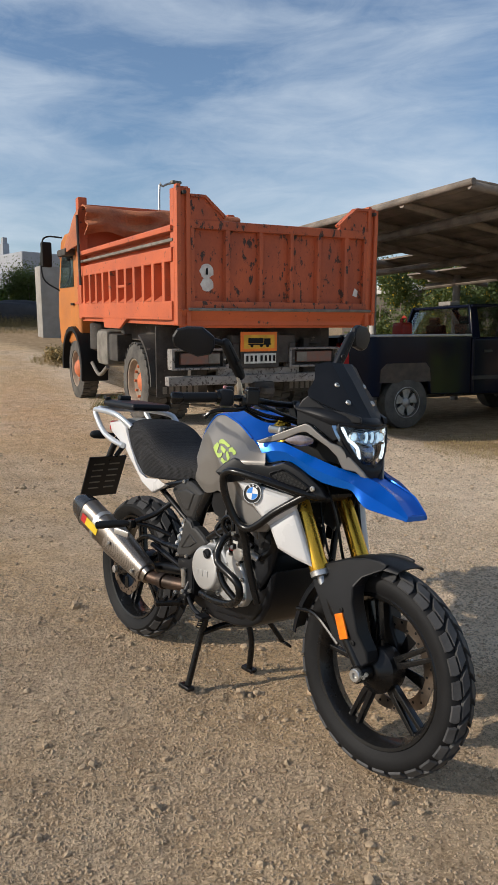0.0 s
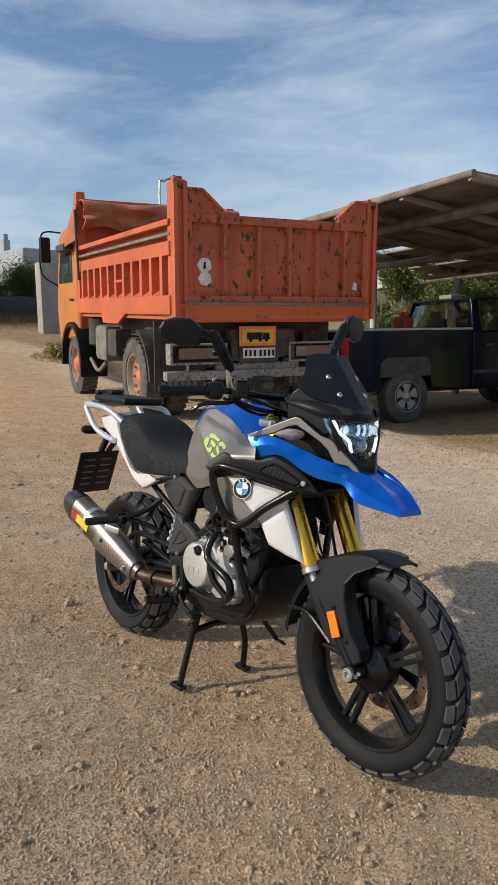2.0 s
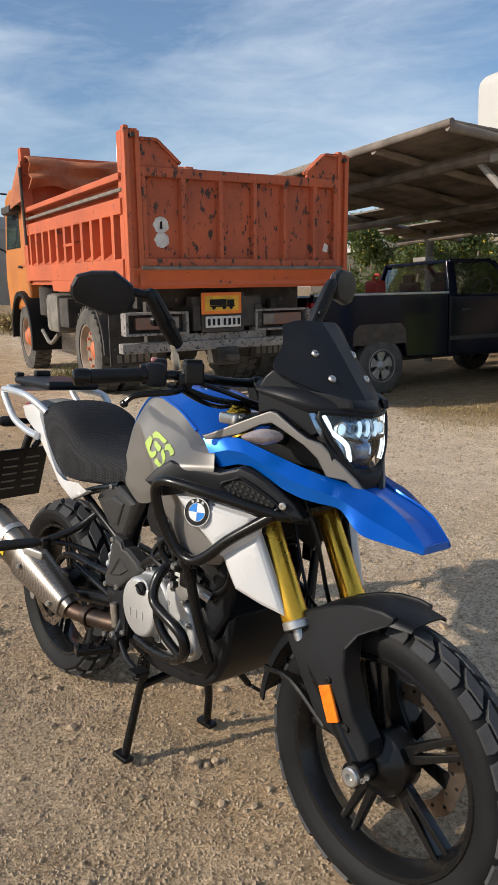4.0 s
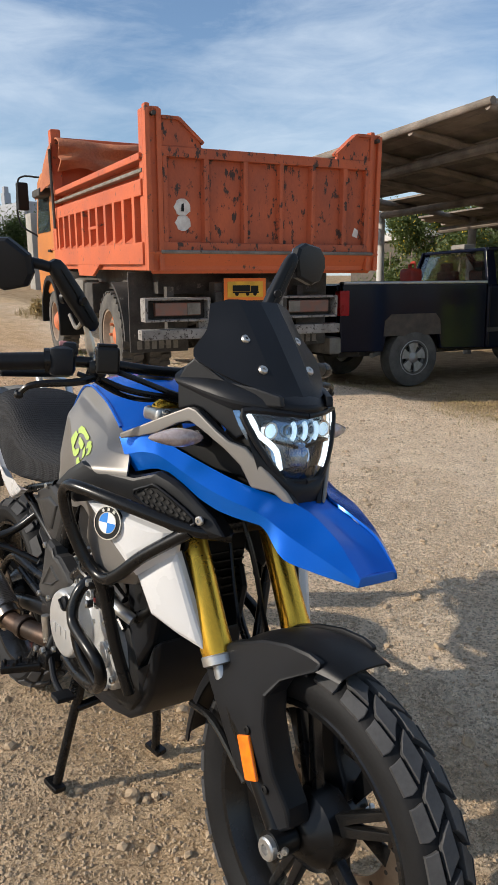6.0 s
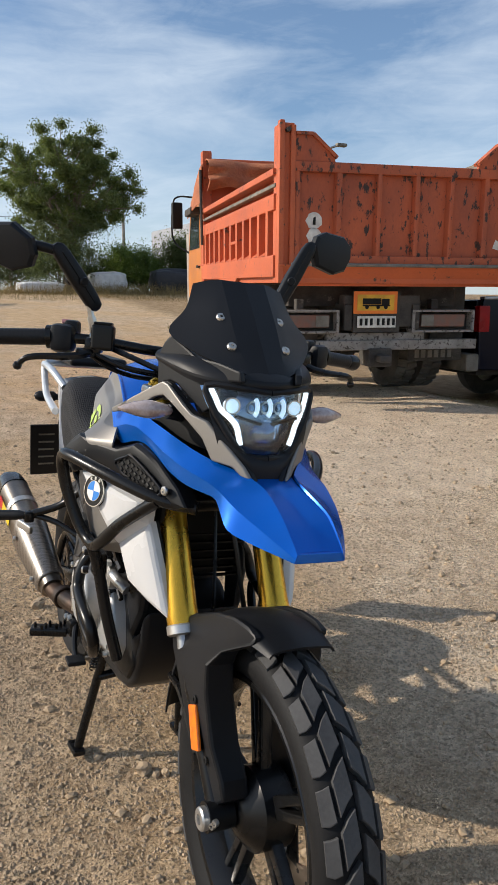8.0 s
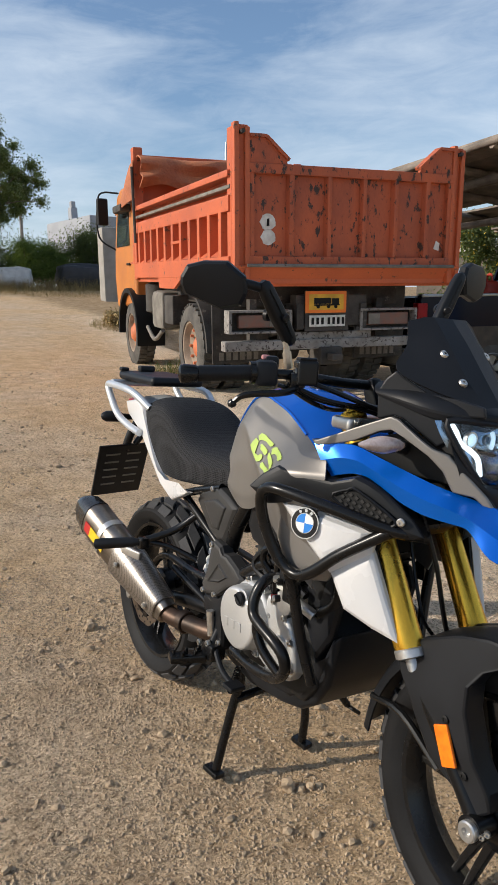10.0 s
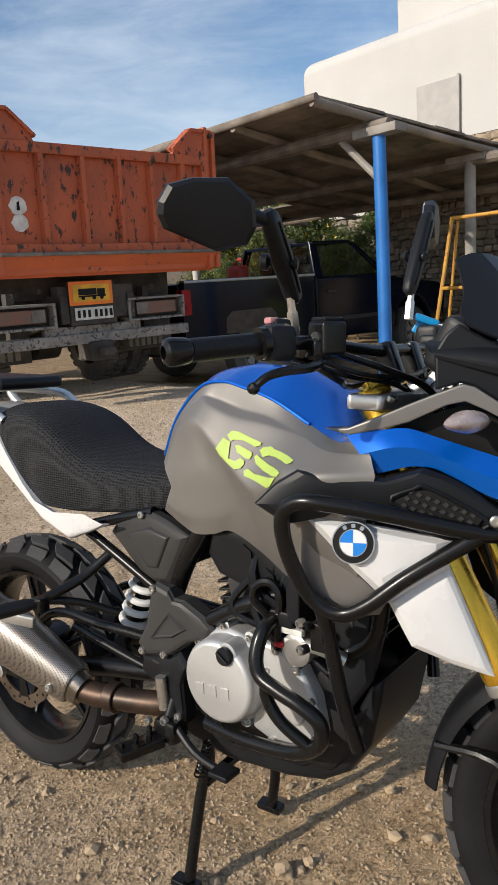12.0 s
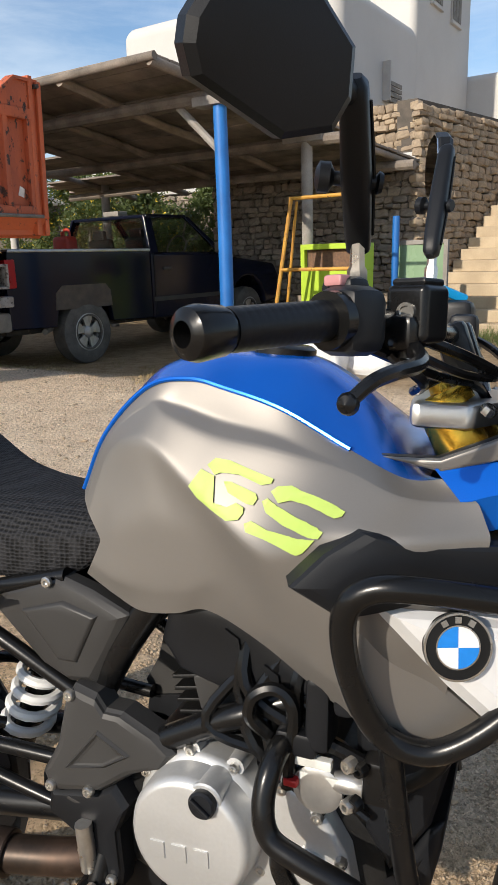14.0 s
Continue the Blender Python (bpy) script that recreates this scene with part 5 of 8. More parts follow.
pp("rear_bumper", span((-1.32, -0.02, 0.50), (-1.14, 1.98, 0.72), 0.03), M_DUSTGREY)
pp("arch_liner", prism([(-0.50, 0.70), (0.44, 0.70), (0.42, 0.90), (0.34, 0.985), (-0.38, 0.985), (-0.48, 0.90)], -0.026, -0.008, "y", 0.004), M_MUD, "mud-caked flat-topped wheel arch")
pp("crease", span((-1.05, -0.012, 1.10), (1.22, 0.01, 1.125), 0.006), M_BLACKPAINT)
pp("sill_strip", span((-1.08, -0.014, 0.66), (-0.52, 0.01, 0.70), 0.006), M_BLACKPAINT)
cab_low = [(1.25, 0.46), (2.85, 0.44)] + arch(3.56, 0.50, 0.47) + [(4.45, 0.55), (4.5, 0.95), (4.35, 1.16), (2.97, 1.30), (2.84, 1.36), (1.25, 1.36)]
pp("cab_body", prism(cab_low, -0.02, 1.98, "y", 0.05, 3), M_BLACKPAINT, "gloss black cab and bonnet")
pp("cab_roof", slab([(1.34, 0.12, 1.82), (1.34, 1.64, 1.82), (2.24, 1.60, 1.84), (2.24, 0.16, 1.84)], 0.05, (0, 0, 1), 0.02), M_BLACKPAINT)
for y0, y1 in ((0.0, 0.16), (1.80, 1.60)):
    for (xa, xb, xc, xd) in ((1.25, 1.42, 1.32, 1.47), (2.82, 2.96, 2.19, 2.30)):
        pp("pillar", slab([(xa, y0, 1.34), (xb, y0, 1.34), (xd, y1, 1.86), (xc, y1, 1.86)], 0.05, (0, 1 if y0 < 1 else -1, 0), 0.01), M_BLACKPAINT)
    pp("side_window", slab([(1.40, y0 + (0.012 if y0 < 1 else -0.012), 1.35), (2.84, y0 + (0.012 if y0 < 1 else -0.012), 1.35), (2.21, y1, 1.83), (1.45, y1, 1.83)], 0.008, (0, 1 if y0 < 1 else -1, 0)), M_CLEARGLASS)
pp("rear_window", slab([(1.26, 0.14, 1.40), (1.26, 1.66, 1.40), (1.33, 1.52, 1.79), (1.33, 0.22, 1.79)], 0.008, (1, 0, 0)), M_CLEARGLASS)
pp("windscreen", slab([(2.88, 0.12, 1.35), (2.88, 1.70, 1.35), (2.26, 1.54, 1.84), (2.26, 0.22, 1.84)], 0.008, (0.5, 0, 0.7)), M_CLEARGLASS)
for y0 in (0.30, 1.05):
    pp("seat", joined(box((1.62, y0 + 0.24, 1.40), (0.12, 0.46, 0.36), 0.05, (0, -8, 0)), box((1.58, y0 + 0.24, 1.63), (0.08, 0.24, 0.14), 0.03, (0, -8, 0))), M_INK)
pp("steering_wheel", tube([(2.42 + 0.07 * math.sin(k * math.tau / 16), 0.52 + 0.18 * math.cos(k * math.tau / 16), 1.44 + 0.165 * math.sin(k * math.tau / 16)) for k in range(16)], 0.016, 6, 2, closed=True), M_DUSTGREY)
pp("bonnet", prism([(2.92, 1.28), (4.4, 1.10), (4.42, 1.16), (3.5, 1.30), (2.94, 1.35)], 0.28, 1.68, "y", 0.03), M_BLACKPAINT)
for xg in (1.28, 2.80):
    pp("door_seam", span((xg, -0.0235, 0.52), (xg + 0.012, -0.0205, 1.35)), M_INK)
pp("door_handle", span((1.47, -0.045, 1.12), (1.64, -0.02, 1.16), 0.008), M_BLACKDUST)
pp("rub_strip", span((1.25, -0.032, 0.70), (2.8, -0.0205, 0.76), 0.004), M_BLACKDUST)
pp("door_mirror", box((2.64, -0.17, 1.42), (0.10, 0.20, 0.17), 0.03), M_INK)
pp("roof_box", span((1.44, 0.75, 1.88), (1.64, 1.05, 1.95), 0.015), M_WOODGREY, "pale block lying on the roof")


def pickup_wheel(x, y, side):
    c, ax, r, wd = (x, y, 0.40), (0, side, 0), 0.405, 0.26
    w_ob = pp("wheel", lathe([(-wd / 2, 0.20), (-wd / 2, 0.33), (-wd * 0.40, 0.388), (0, 0.405), (wd * 0.40, 0.388), (wd / 2, 0.33), (wd / 2, 0.20)], c, ax, 36, True), M_RUBBER_OLD, "dusty all-terrain tyre")
    part("rim", lathe([(wd * 0.50, 0.235), (wd * 0.52, 0.225), (wd * 0.42, 0.205), (wd * 0.15, 0.195), (wd * 0.08, 0.05), (0.0, 0.05), (0.0, 0.20), (wd * 0.38, 0.225)], c, ax, 30, True), M_WHEELSTEEL, w_ob, "dull silver steel rim")
    part("brake_drum", lathe([(wd * 0.05, 0.19), (wd * 0.17, 0.18), (wd * 0.18, 0.001)], c, ax, 24), M_CHASSIS, w_ob)
    for i in range(5):
        t = math.tau * i / 5 + 0.3
        q = prism([(0.035, -0.030), (0.11, -0.050), (0.19, -0.090), (0.205, -0.05), (0.205, 0.05), (0.19, 0.090), (0.11, 0.050), (0.035, 0.030)], wd * 0.24, wd * 0.40, "z", 0.008)
        q.transform(Matrix.Translation(c) @ Vector((0, 0, 1)).rotation_difference(Vector(ax)).to_matrix().to_4x4() @ Matrix.Rotation(t, 4, "Z"))
        part("spoke", q, M_WHEELSTEEL, w_ob)
    part("hub", lathe([(wd * 0.2, 0.085), (wd * 0.42, 0.075), (wd * 0.5, 0.05), (wd * 0.52, 0.001)], c, ax, 16), M_WHEELSTEEL, w_ob, "dull silver hub cap")


for x in (0.0, 3.56):
    pickup_wheel(x, 0.10, -1)
    pickup_wheel(x, 1.86, 1)
pp("exhaust", tube([(0.6, 0.35, 0.45), (-0.2, 0.3, 0.48), (-0.6, 0.1, 0.45)], 0.035, 8, 4), M_DUSTGREY)
pp("underbody", span((-1.0, 0.3, 0.42), (4.2, 1.65, 0.62), 0.03), M_CHASSIS)
b = joined(box((0, 0, 0.30), (0.26, 0.36, 0.60), 0.05, segments=3), lathe([(0, 0.035), (0.05, 0.035), (0.05, 0.02)], (0.05, 0.10, 0.60), (0, 0, 1), 12), tube([(0, -0.13, 0.59), (0, -0.11, 0.66), (0, 0.0, 0.66), (0, 0.02, 0.59)], 0.018, 8, 3))
b.transform(PICKUP @ Matrix.Translation((0.86, 1.25, 0.82)) @ Matrix.Diagonal((0.85, 0.85, 1.32, 1)))
solid("red_canister", b, M_REDCLOTH, "red canister standing in the pickup bed", "canister")


# ---- motorcycle: x forward from the rear axle, y to its left, leaning a little to its left ----
BIKE = Matrix.Translation((0, -0.02, 0)) @ pose(0, 0, 0, -5.3, 0, 0)
bike = thing("motorcycle", "blue and grey adventure motorcycle with gold forks on its centre stand", "motorcycle", BIKE)
STEER_AXIS, STEER_AT = Vector((-0.4725, 0, 0.8814)), Vector((1.03, 0, 1.05))
STEER = Matrix.Translation(STEER_AT) @ Matrix.Rotation(radians(1.5), 4, STEER_AXIS) @ Matrix.Translation(-STEER_AT)


def bp(name, bm, mat, label="", parent=None, smooth=True, steer=False, crisp=38):
    return part(name, bm, mat, parent or bike, label, smooth, STEER if steer else None, crisp)


def pair(name, make, mat, label="", steer=False, parent=None, crisp=38):
    """The same part on the right side and, mirrored, on the left. make() gives the left one, with y above 0."""
    left = make()
    right = mirrored(left)
    a = bp(name, right, mat, label, parent, True, steer, crisp)
    b = bp(name, left, mat, label, parent, True, steer, crisp)
    return a, b


def sideways(points, p0, p1, out=0.0):
    """Outline points (x, z) put on an upright slanting plane through (x, y) p0 and p1."""
    k = (p1[1] - p0[1]) / (p1[0] - p0[0])
    n = Vector((-k, 1, 0)).normalized() * out
    return [Vector((x, p0[1] + (x - p0[0]) * k, z)) + n for x, z in points], Vector((-k, 1, 0)).normalized()


def panel_bm(points, p0, p1, out=0.0, thick=0.012, dome=0.0, inset=0.35, lift=(0, 0), edge=0.004):
    """A shaped cover: an outline on a slanting plane with thickness and a raised middle. y above 0."""
    front, n = sideways(points, p0, p1, out)
    k = len(front)
    mid = sum(front, Vector()) / k + Vector((lift[0], 0, lift[1]))
    back = [p - n * thick for p in front]
    e1 = [p.lerp(mid, min(edge / max((p - mid).length, 1e-4), 0.2)) + n * edge for p in front]
    rings = [back, front, e1]
    if dome:
        rings.append([p.lerp(mid, inset * 0.45) + n * (edge + dome * 0.62) for p in front])
        rings.append([p.lerp(mid, inset) + n * (edge + dome) for p in front])
        rings.append([p.lerp(mid, min(inset * 1.9, 0.85)) + n * (edge + dome * 1.12) for p in front])
    verts = [p for r in rings for p in r]
    faces = [tuple(range(k))]
    for i in range(len(rings) - 1):
        faces += [(i * k + j, i * k + (j + 1) % k, (i + 1) * k + (j + 1) % k, (i + 1) * k + j) for j in range(k)]
    faces.append(tuple(range((len(rings) - 1) * k, len(rings) * k)))
    return fix(bm_of(verts, faces))


# ---- wheels ----
def wheel(name, c, r, wd, tilt_steer, blocks, label, disc_side, disc_r, gap=0.0):
    st = STEER if tilt_steer else None
    root = part(name, lathe([(-wd * 0.36, r * 0.735), (-wd * 0.47, r * 0.80), (-wd * 0.495, r * 0.87), (-wd * 0.42, r * 0.922), (-wd * 0.25, r * 0.957), (0, r * 0.969),
                             (wd * 0.25, r * 0.957), (wd * 0.42, r * 0.922), (wd * 0.495, r * 0.87), (wd * 0.47, r * 0.80), (wd * 0.36, r * 0.735)], c, (0, 1, 0), 64, True), M_TYRE, bike, label, m=st)

    def skin(s, up):
        a = s * 1.12
        return (math.sin(a) * wd * 0.50 * (1 + up), (r * 0.985 - wd * 0.42 * (1 - math.cos(a)) * 1.02) + up * wd * 0.9)

    def block(t0, pts):
        verts, k2 = [], len(pts)
        mt, ms = sum(p[0] for p in pts) / k2, sum(p[1] for p in pts) / k2
        for up in (-0.075, 0.050, 0.062):
            for th, s in pts:
                sh = 0.85 - gap if up > 0.06 else 0.92 - gap
                y, rad = skin(ms + (s - ms) * sh, up)
                th2 = t0 + mt + (th - mt) * sh
                verts.append((c[0] + rad * math.sin(th2), c[1] + y, c[2] + rad * math.cos(th2)))
        faces = [tuple(range(2 * k2, 3 * k2))]
        for q in range(2):
            faces += [(q * k2 + j, q * k2 + (j + 1) % k2, (q + 1) * k2 + (j + 1) % k2, (q + 1) * k2 + j) for j in range(k2)]
        return verts, faces

    verts, faces = [], []
    g = math.tau / blocks
    for i in range(blocks):
        for sd in (1, -1):
            t0 = i * g + (g * 0.5 if sd < 0 else 0)
            inner = [(0.04 * g, 0.06), (0.86 * g, 0.04), (1.02 * g, 0.24), (1.28 * g, 0.46), (0.50 * g, 0.50), (0.22 * g, 0.28)]
            outer = [(0.55 * g, 0.56), (1.34 * g, 0.52), (1.42 * g, 0.74), (1.40 * g, 0.98), (0.62 * g, 0.98), (0.60 * g, 0.76)]
            for pts in (inner, outer):
                v, f = block(t0, [(th, s * sd) for th, s in pts])
                k0 = len(verts)
                verts += v
                faces += [tuple(k0 + a for a in q) for q in f]
    part("tread", fix(bm_of(verts, faces)), M_TREAD, root, "deep-grooved dual-sport tread", m=st)
    rim = lathe([(-wd * 0.37, r * 0.745), (-wd * 0.40, r * 0.735), (-wd * 0.38, r * 0.705), (-wd * 0.20, r * 0.665), (0, r * 0.64), (wd * 0.20, r * 0.665), (wd * 0.38, r * 0.705), (wd * 0.40, r * 0.735), (wd * 0.37, r * 0.745), (0, r * 0.70)], c, (0, 1, 0), 64, closed=True)
    rim_o = part("rim", rim, M_RIM, root, "gloss black cast rim", m=st)
    for i in range(5):
        a = math.tau * i / 5 - radians(31)
        for off in (-0.10, 0.10):
            spoke = [(0.040, -0.013 + off * 0.05), (r * 0.35, -0.009 + off * 0.12), (r * 0.68, -0.007 + off * r * 0.55), (r * 0.68, 0.007 + off * r * 0.55), (r * 0.35, 0.009 + off * 0.12), (0.040, 0.013 + off * 0.05)]
            q = prism(spoke, -0.012, 0.012, "z", 0.004)
            q.transform(Matrix.Translation(c) @ Matrix.Rotation(a, 4, "Y") @ Matrix.Rotation(radians(90), 4, "X"))
            part("spoke", q, M_RIM, root, m=st)
    part("hub", lathe([(-wd * 0.55, 0.024), (-wd * 0.5, 0.040), (-wd * 0.26, 0.072), (wd * 0.26, 0.072), (wd * 0.5, 0.040), (wd * 0.55, 0.024)], c, (0, 1, 0), 24), M_BLACK, root, m=st)
    yd = c[1] + disc_side * wd * 0.62
    ring = []
    n = 60
    for th in range(n):
        wob = 1 + 0.022 * math.cos(th * math.tau / n * 10)
        ring.append((disc_r * wob, th * math.tau / n))
    vs, fs = [], []
    for y in (yd - 0.0022, yd + 0.0022):
        vs += [(c[0] + q * math.cos(a), y, c[2] + q * math.sin(a)) for q, a in ring]
        vs += [(c[0] + disc_r * 0.74 * math.cos(a), y, c[2] + disc_r * 0.74 * math.sin(a)) for q, a in ring]
    for j in range(n):
        k2 = (j + 1) % n
        fs += [(j, k2, n + k2, n + j), (2 * n + j, 2 * n + k2, 3 * n + k2, 3 * n + j), (j, k2, 2 * n + k2, 2 * n + j), (n + j, n + k2, 3 * n + k2, 3 * n + j)]
    disc = part("brake_disc", fix(bm_of(vs, fs)), M_DISC, root, "wavy steel brake disc", m=st)
    holes = [lathe([(-0.0028, 0.0042), (0.0028, 0.0042)], (c[0] + disc_r * (0.82 + 0.1 * (j % 2)) * math.cos(j * math.tau / 30), yd, c[2] + disc_r * (0.82 + 0.1 * (j % 2)) * math.sin(j * math.tau / 30)), (0, 1, 0), 8) for j in range(30)]
    each("drilling", holes, M_INK, root, m=st)
    arms = []
    for i in range(5):
        q = prism([(0.04, -0.012), (disc_r * 0.78, -0.02), (disc_r * 0.78, 0.02), (0.04, 0.012)], -0.003, 0.003, "z", 0.002)
        q.transform(Matrix.Translation((c[0], yd, c[2])) @ Matrix.Rotation(math.tau * i / 5 + 0.2, 4, "Y") @ Matrix.Rotation(radians(90), 4, "X"))
        arms.append(q)
    each("disc_carrier", arms, M_BLACK, root, m=st)
    return root


FA, RA = Vector((1.440, 0, 0.352)), Vector((0.0, 0, 0.322))
wf = wheel("front_wheel", FA, 0.317, 0.108, True, 29, "front wheel with a dual-sport tyre", 1, 0.150)
wr = wheel("rear_wheel", RA, 0.320, 0.152, False, 20, "rear wheel with a wide dual-sport tyre", -1, 0.120, 0.06)
part("axle", tube([(FA.x, -0.105, FA.z), (FA.x, 0.105, FA.z)], 0.010, 12, 1, smooth=False), M_BLACK, wf, m=STEER)
part("axle_nut", lathe([(0.0, 0.020), (0.010, 0.020), (0.013, 0.017), (0.013, 0.009), (0.004, 0.008)], (FA.x, -0.1095, FA.z), (0, -1, 0), 20), M_ALU, wf, "silver axle end", m=STEER)
part("axle_nut", lathe([(0.0, 0.018), (0.012, 0.018), (0.014, 0.009)], (RA.x, -0.148, RA.z), (0, -1, 0), 6), M_ALU, wr)


# ---- fork ----
def fork_x(z):
    return 1.245 - 0.536 * (z - 0.622)


def fork_leg():
    return lathe([(0.0, 0.0295), (0.02, 0.0315), (0.04, 0.0295), (0.30, 0.0265), (0.33, 0.030), (0.42, 0.030), (0.50, 0.027)], (fork_x(0.615), 0.100, 0.615), (-0.4725, 0, 0.8814), 28)


ra, rb = pair("fork_tube", fork_leg, M_GOLD, "gold anodised fork tube", True)
for ob_, sy in ((ra, -1), (rb, 1)):
    part("dust_collar", lathe([(-0.014, 0.027), (-0.011, 0.0325), (0.004, 0.0325), (0.007, 0.030)], (fork_x(0.615), sy * 0.100, 0.615), (-0.4725, 0, 0.8814), 24), M_ALU, ob_, "grey dust seal collar", m=STEER)
    part("stanchion", tube([(fork_x(0.61), sy * 0.100, 0.61), (fork_x(0.57), sy * 0.100, 0.57)], 0.0150, 16, 1, smooth=False), M_STEEL, ob_, "bright lower fork stanchion", m=STEER)
    part("fork_foot", joined(tube([(fork_x(0.58), sy * 0.096, 0.58), (1.430, sy * 0.086, 0.364)], 0.018, 14, 1, smooth=False), lathe([(-0.024, 0.026), (0.024, 0.026)], (1.438, sy * 0.086, 0.352), (0, 1, 0), 18)), M_BLACK, ob_, m=STEER)
    each("clamp_bolt", [bolt((1.462 + q * 0.010, sy * 0.104, 0.352 + q * 0.012), (0.5, sy * 0.85, 0.1), 0.0065, 0.008) for q in (0, 1)], M_BOLT, ob_, m=STEER)
cover_o = [(1.226, 0.612), (1.272, 0.652), (1.340, 0.680), (1.400, 0.694), (1.450, 0.696), (1.482, 0.690), (1.474, 0.672), (1.446, 0.656), (1.420, 0.640), (1.404, 0.610), (1.402, 0.560), (1.424, 0.475), (1.458, 0.425), (1.466, 0.392), (1.442, 0.372), (1.392, 0.392), (1.320, 0.430), (1.284, 0.490), (1.238, 0.572)]


def fork_guard():
    """Flat side of the guard that runs up into the side of the mudguard."""
    bm = prism(cover_o, 0.062, 0.118, "y", 0.006, 2)
    for v in bm.verts:
        outer = ease(0.07, 0.11, v.co.y)
        v.co.y += (v.co.z - 0.6) * 0.10 * (1 - ease(0.60, 0.62, v.co.z)) - outer * 0.048 * ease(0.60, 0.70, v.co.z) - outer * 0.012 * ease(1.42, 1.52, v.co.x)
    return bm


ca, cb = pair("fork_guard", fork_guard, M_PLASTIC, "matt black fork guard", True, crisp=20)
for ob_, sy in ((ca, -1), (cb, 1)):
    rf = box((0, 0, 0), (0.034, 0.008, 0.078), 0.003)
    rf.transform(pose(1.366, sy * 0.1115, 0.478, 0, -24, 0))
    part("side_reflector", rf, M_ORANGEREF, ob_, "amber side reflector", m=STEER)
    each("guard_screw", [bolt((1.360, sy * 0.1125, 0.528), (0, sy, 0), 0.008, 0.003), bolt((1.408, sy * 0.1035, 0.438), (0, sy, 0), 0.008, 0.003)], M_INK, ob_, m=STEER)
# mudguard over the front wheel
rows = []
for i in range(15):
    a = radians(76 + i * (175 - 76) / 14)
    front = max(0.0, (100 - math.degrees(a)) / 24)
    rad = 0.344 - 0.002 * front
    half = 0.078 - 0.016 * front ** 1.5
    drop = 0.036 * (1 - 0.6 * front)
    row = []
    for yy, dz in ((-1, 1.0), (-0.86, 0.35), (-0.45, 0.06), (0, -0.05), (0.45, 0.06), (0.86, 0.35), (1, 1.0)):
        rr = rad - drop * dz
        row.append((FA.x + rr * math.cos(a), yy * half, FA.z + rr * math.sin(a)))
    rows.append(row)
fender = bp("front_mudguard", sheet(finer(rows, 2, 3), 0.004, (0, 0, 1)), M_PLASTIC, "matt black front mudguard", steer=True)
each("mudguard_stay", [tube([(1.13, sy * 0.07, 0.46), (1.23, sy * 0.085, 0.47), (1.34, sy * 0.09, 0.41)], 0.008, 8, 4) for sy in (-1, 1)], M_BLACK, fender, m=STEER)
# calliper, hoses
bp("front_calliper", joined(box((1.33, 0.086, 0.43), (0.05, 0.045, 0.10), 0.012, (0, -25, 0)), box((1.31, 0.086, 0.38), (0.03, 0.04, 0.06), 0.01)), M_BLACK, steer=True)
bp("brake_hose", tube([(1.30, 0.09, 0.45), (1.22, 0.05, 0.60), (1.18, 0.02, 0.78), (1.12, -0.02, 0.95), (1.05, -0.05, 1.07)], 0.0055, 7, 6), M_BLACK, steer=True)
bp("speed_sensor_cable", tube([(1.36, -0.075, 0.45), (1.29, -0.06, 0.62), (1.20, -0.02, 0.66), (1.13, 0.0, 0.80), (1.10, 0.0, 0.95)], 0.004, 6, 6), M_BLACK, steer=True)

# ---- bars and controls (turn with the fork) ----
bp("top_yoke", prism([(0.985, -0.135), (1.05, -0.14), (1.085, -0.05), (1.085, 0.05), (1.05, 0.14), (0.985, 0.135), (0.975, 0.05), (0.975, -0.05)], 1.030, 1.058, "z", 0.008), M_ALU, "cast aluminium top yoke", steer=True)
for sy in (-1, 1):
    bp("fork_cap", lathe([(0.0, 0.030), (0.012, 0.030), (0.018, 0.026), (0.020, 0.012), (0.028, 0.011)], (1.022, sy * 0.100, 1.050), (-0.4725, 0, 0.8814), 20), M_GOLD if sy < 0 else M_ALU, "gold fork cap", steer=True)
    bp("yoke_bolt", bolt((1.062, sy * 0.125, 1.048), (0.5, sy * 0.3, 0.8), 0.009, 0.009), M_BOLT, steer=True)
    bp("bar_clamp", box((1.025, sy * 0.05, 1.105), (0.036, 0.032, 0.075), 0.008, (0, -20, 0)), M_BLACK, steer=True)
bp("lower_yoke", box((1.13, 0, 0.845), (0.07, 0.25, 0.035), 0.01, (0, 28, 0)), M_BLACK, steer=True)
bar_pts = [(0.902, -0.426, 1.134), (0.948, -0.33, 1.142), (0.985, -0.235, 1.142), (1.012, -0.12, 1.13), (1.018, 0, 1.128), (1.012, 0.12, 1.13), (0.985, 0.235, 1.142), (0.948, 0.33, 1.142), (0.902, 0.426, 1.134)]


def bars(p):
    return STEER_INV @ Vector(p)


STEER_INV = STEER.inverted()
bp("handlebar", tube([bars(p) for p in bar_pts[:1]] + [STEER_INV @ Vector(p) for p in bar_pts[1:]], 0.011, 12, 6), M_BLACK, steer=True)


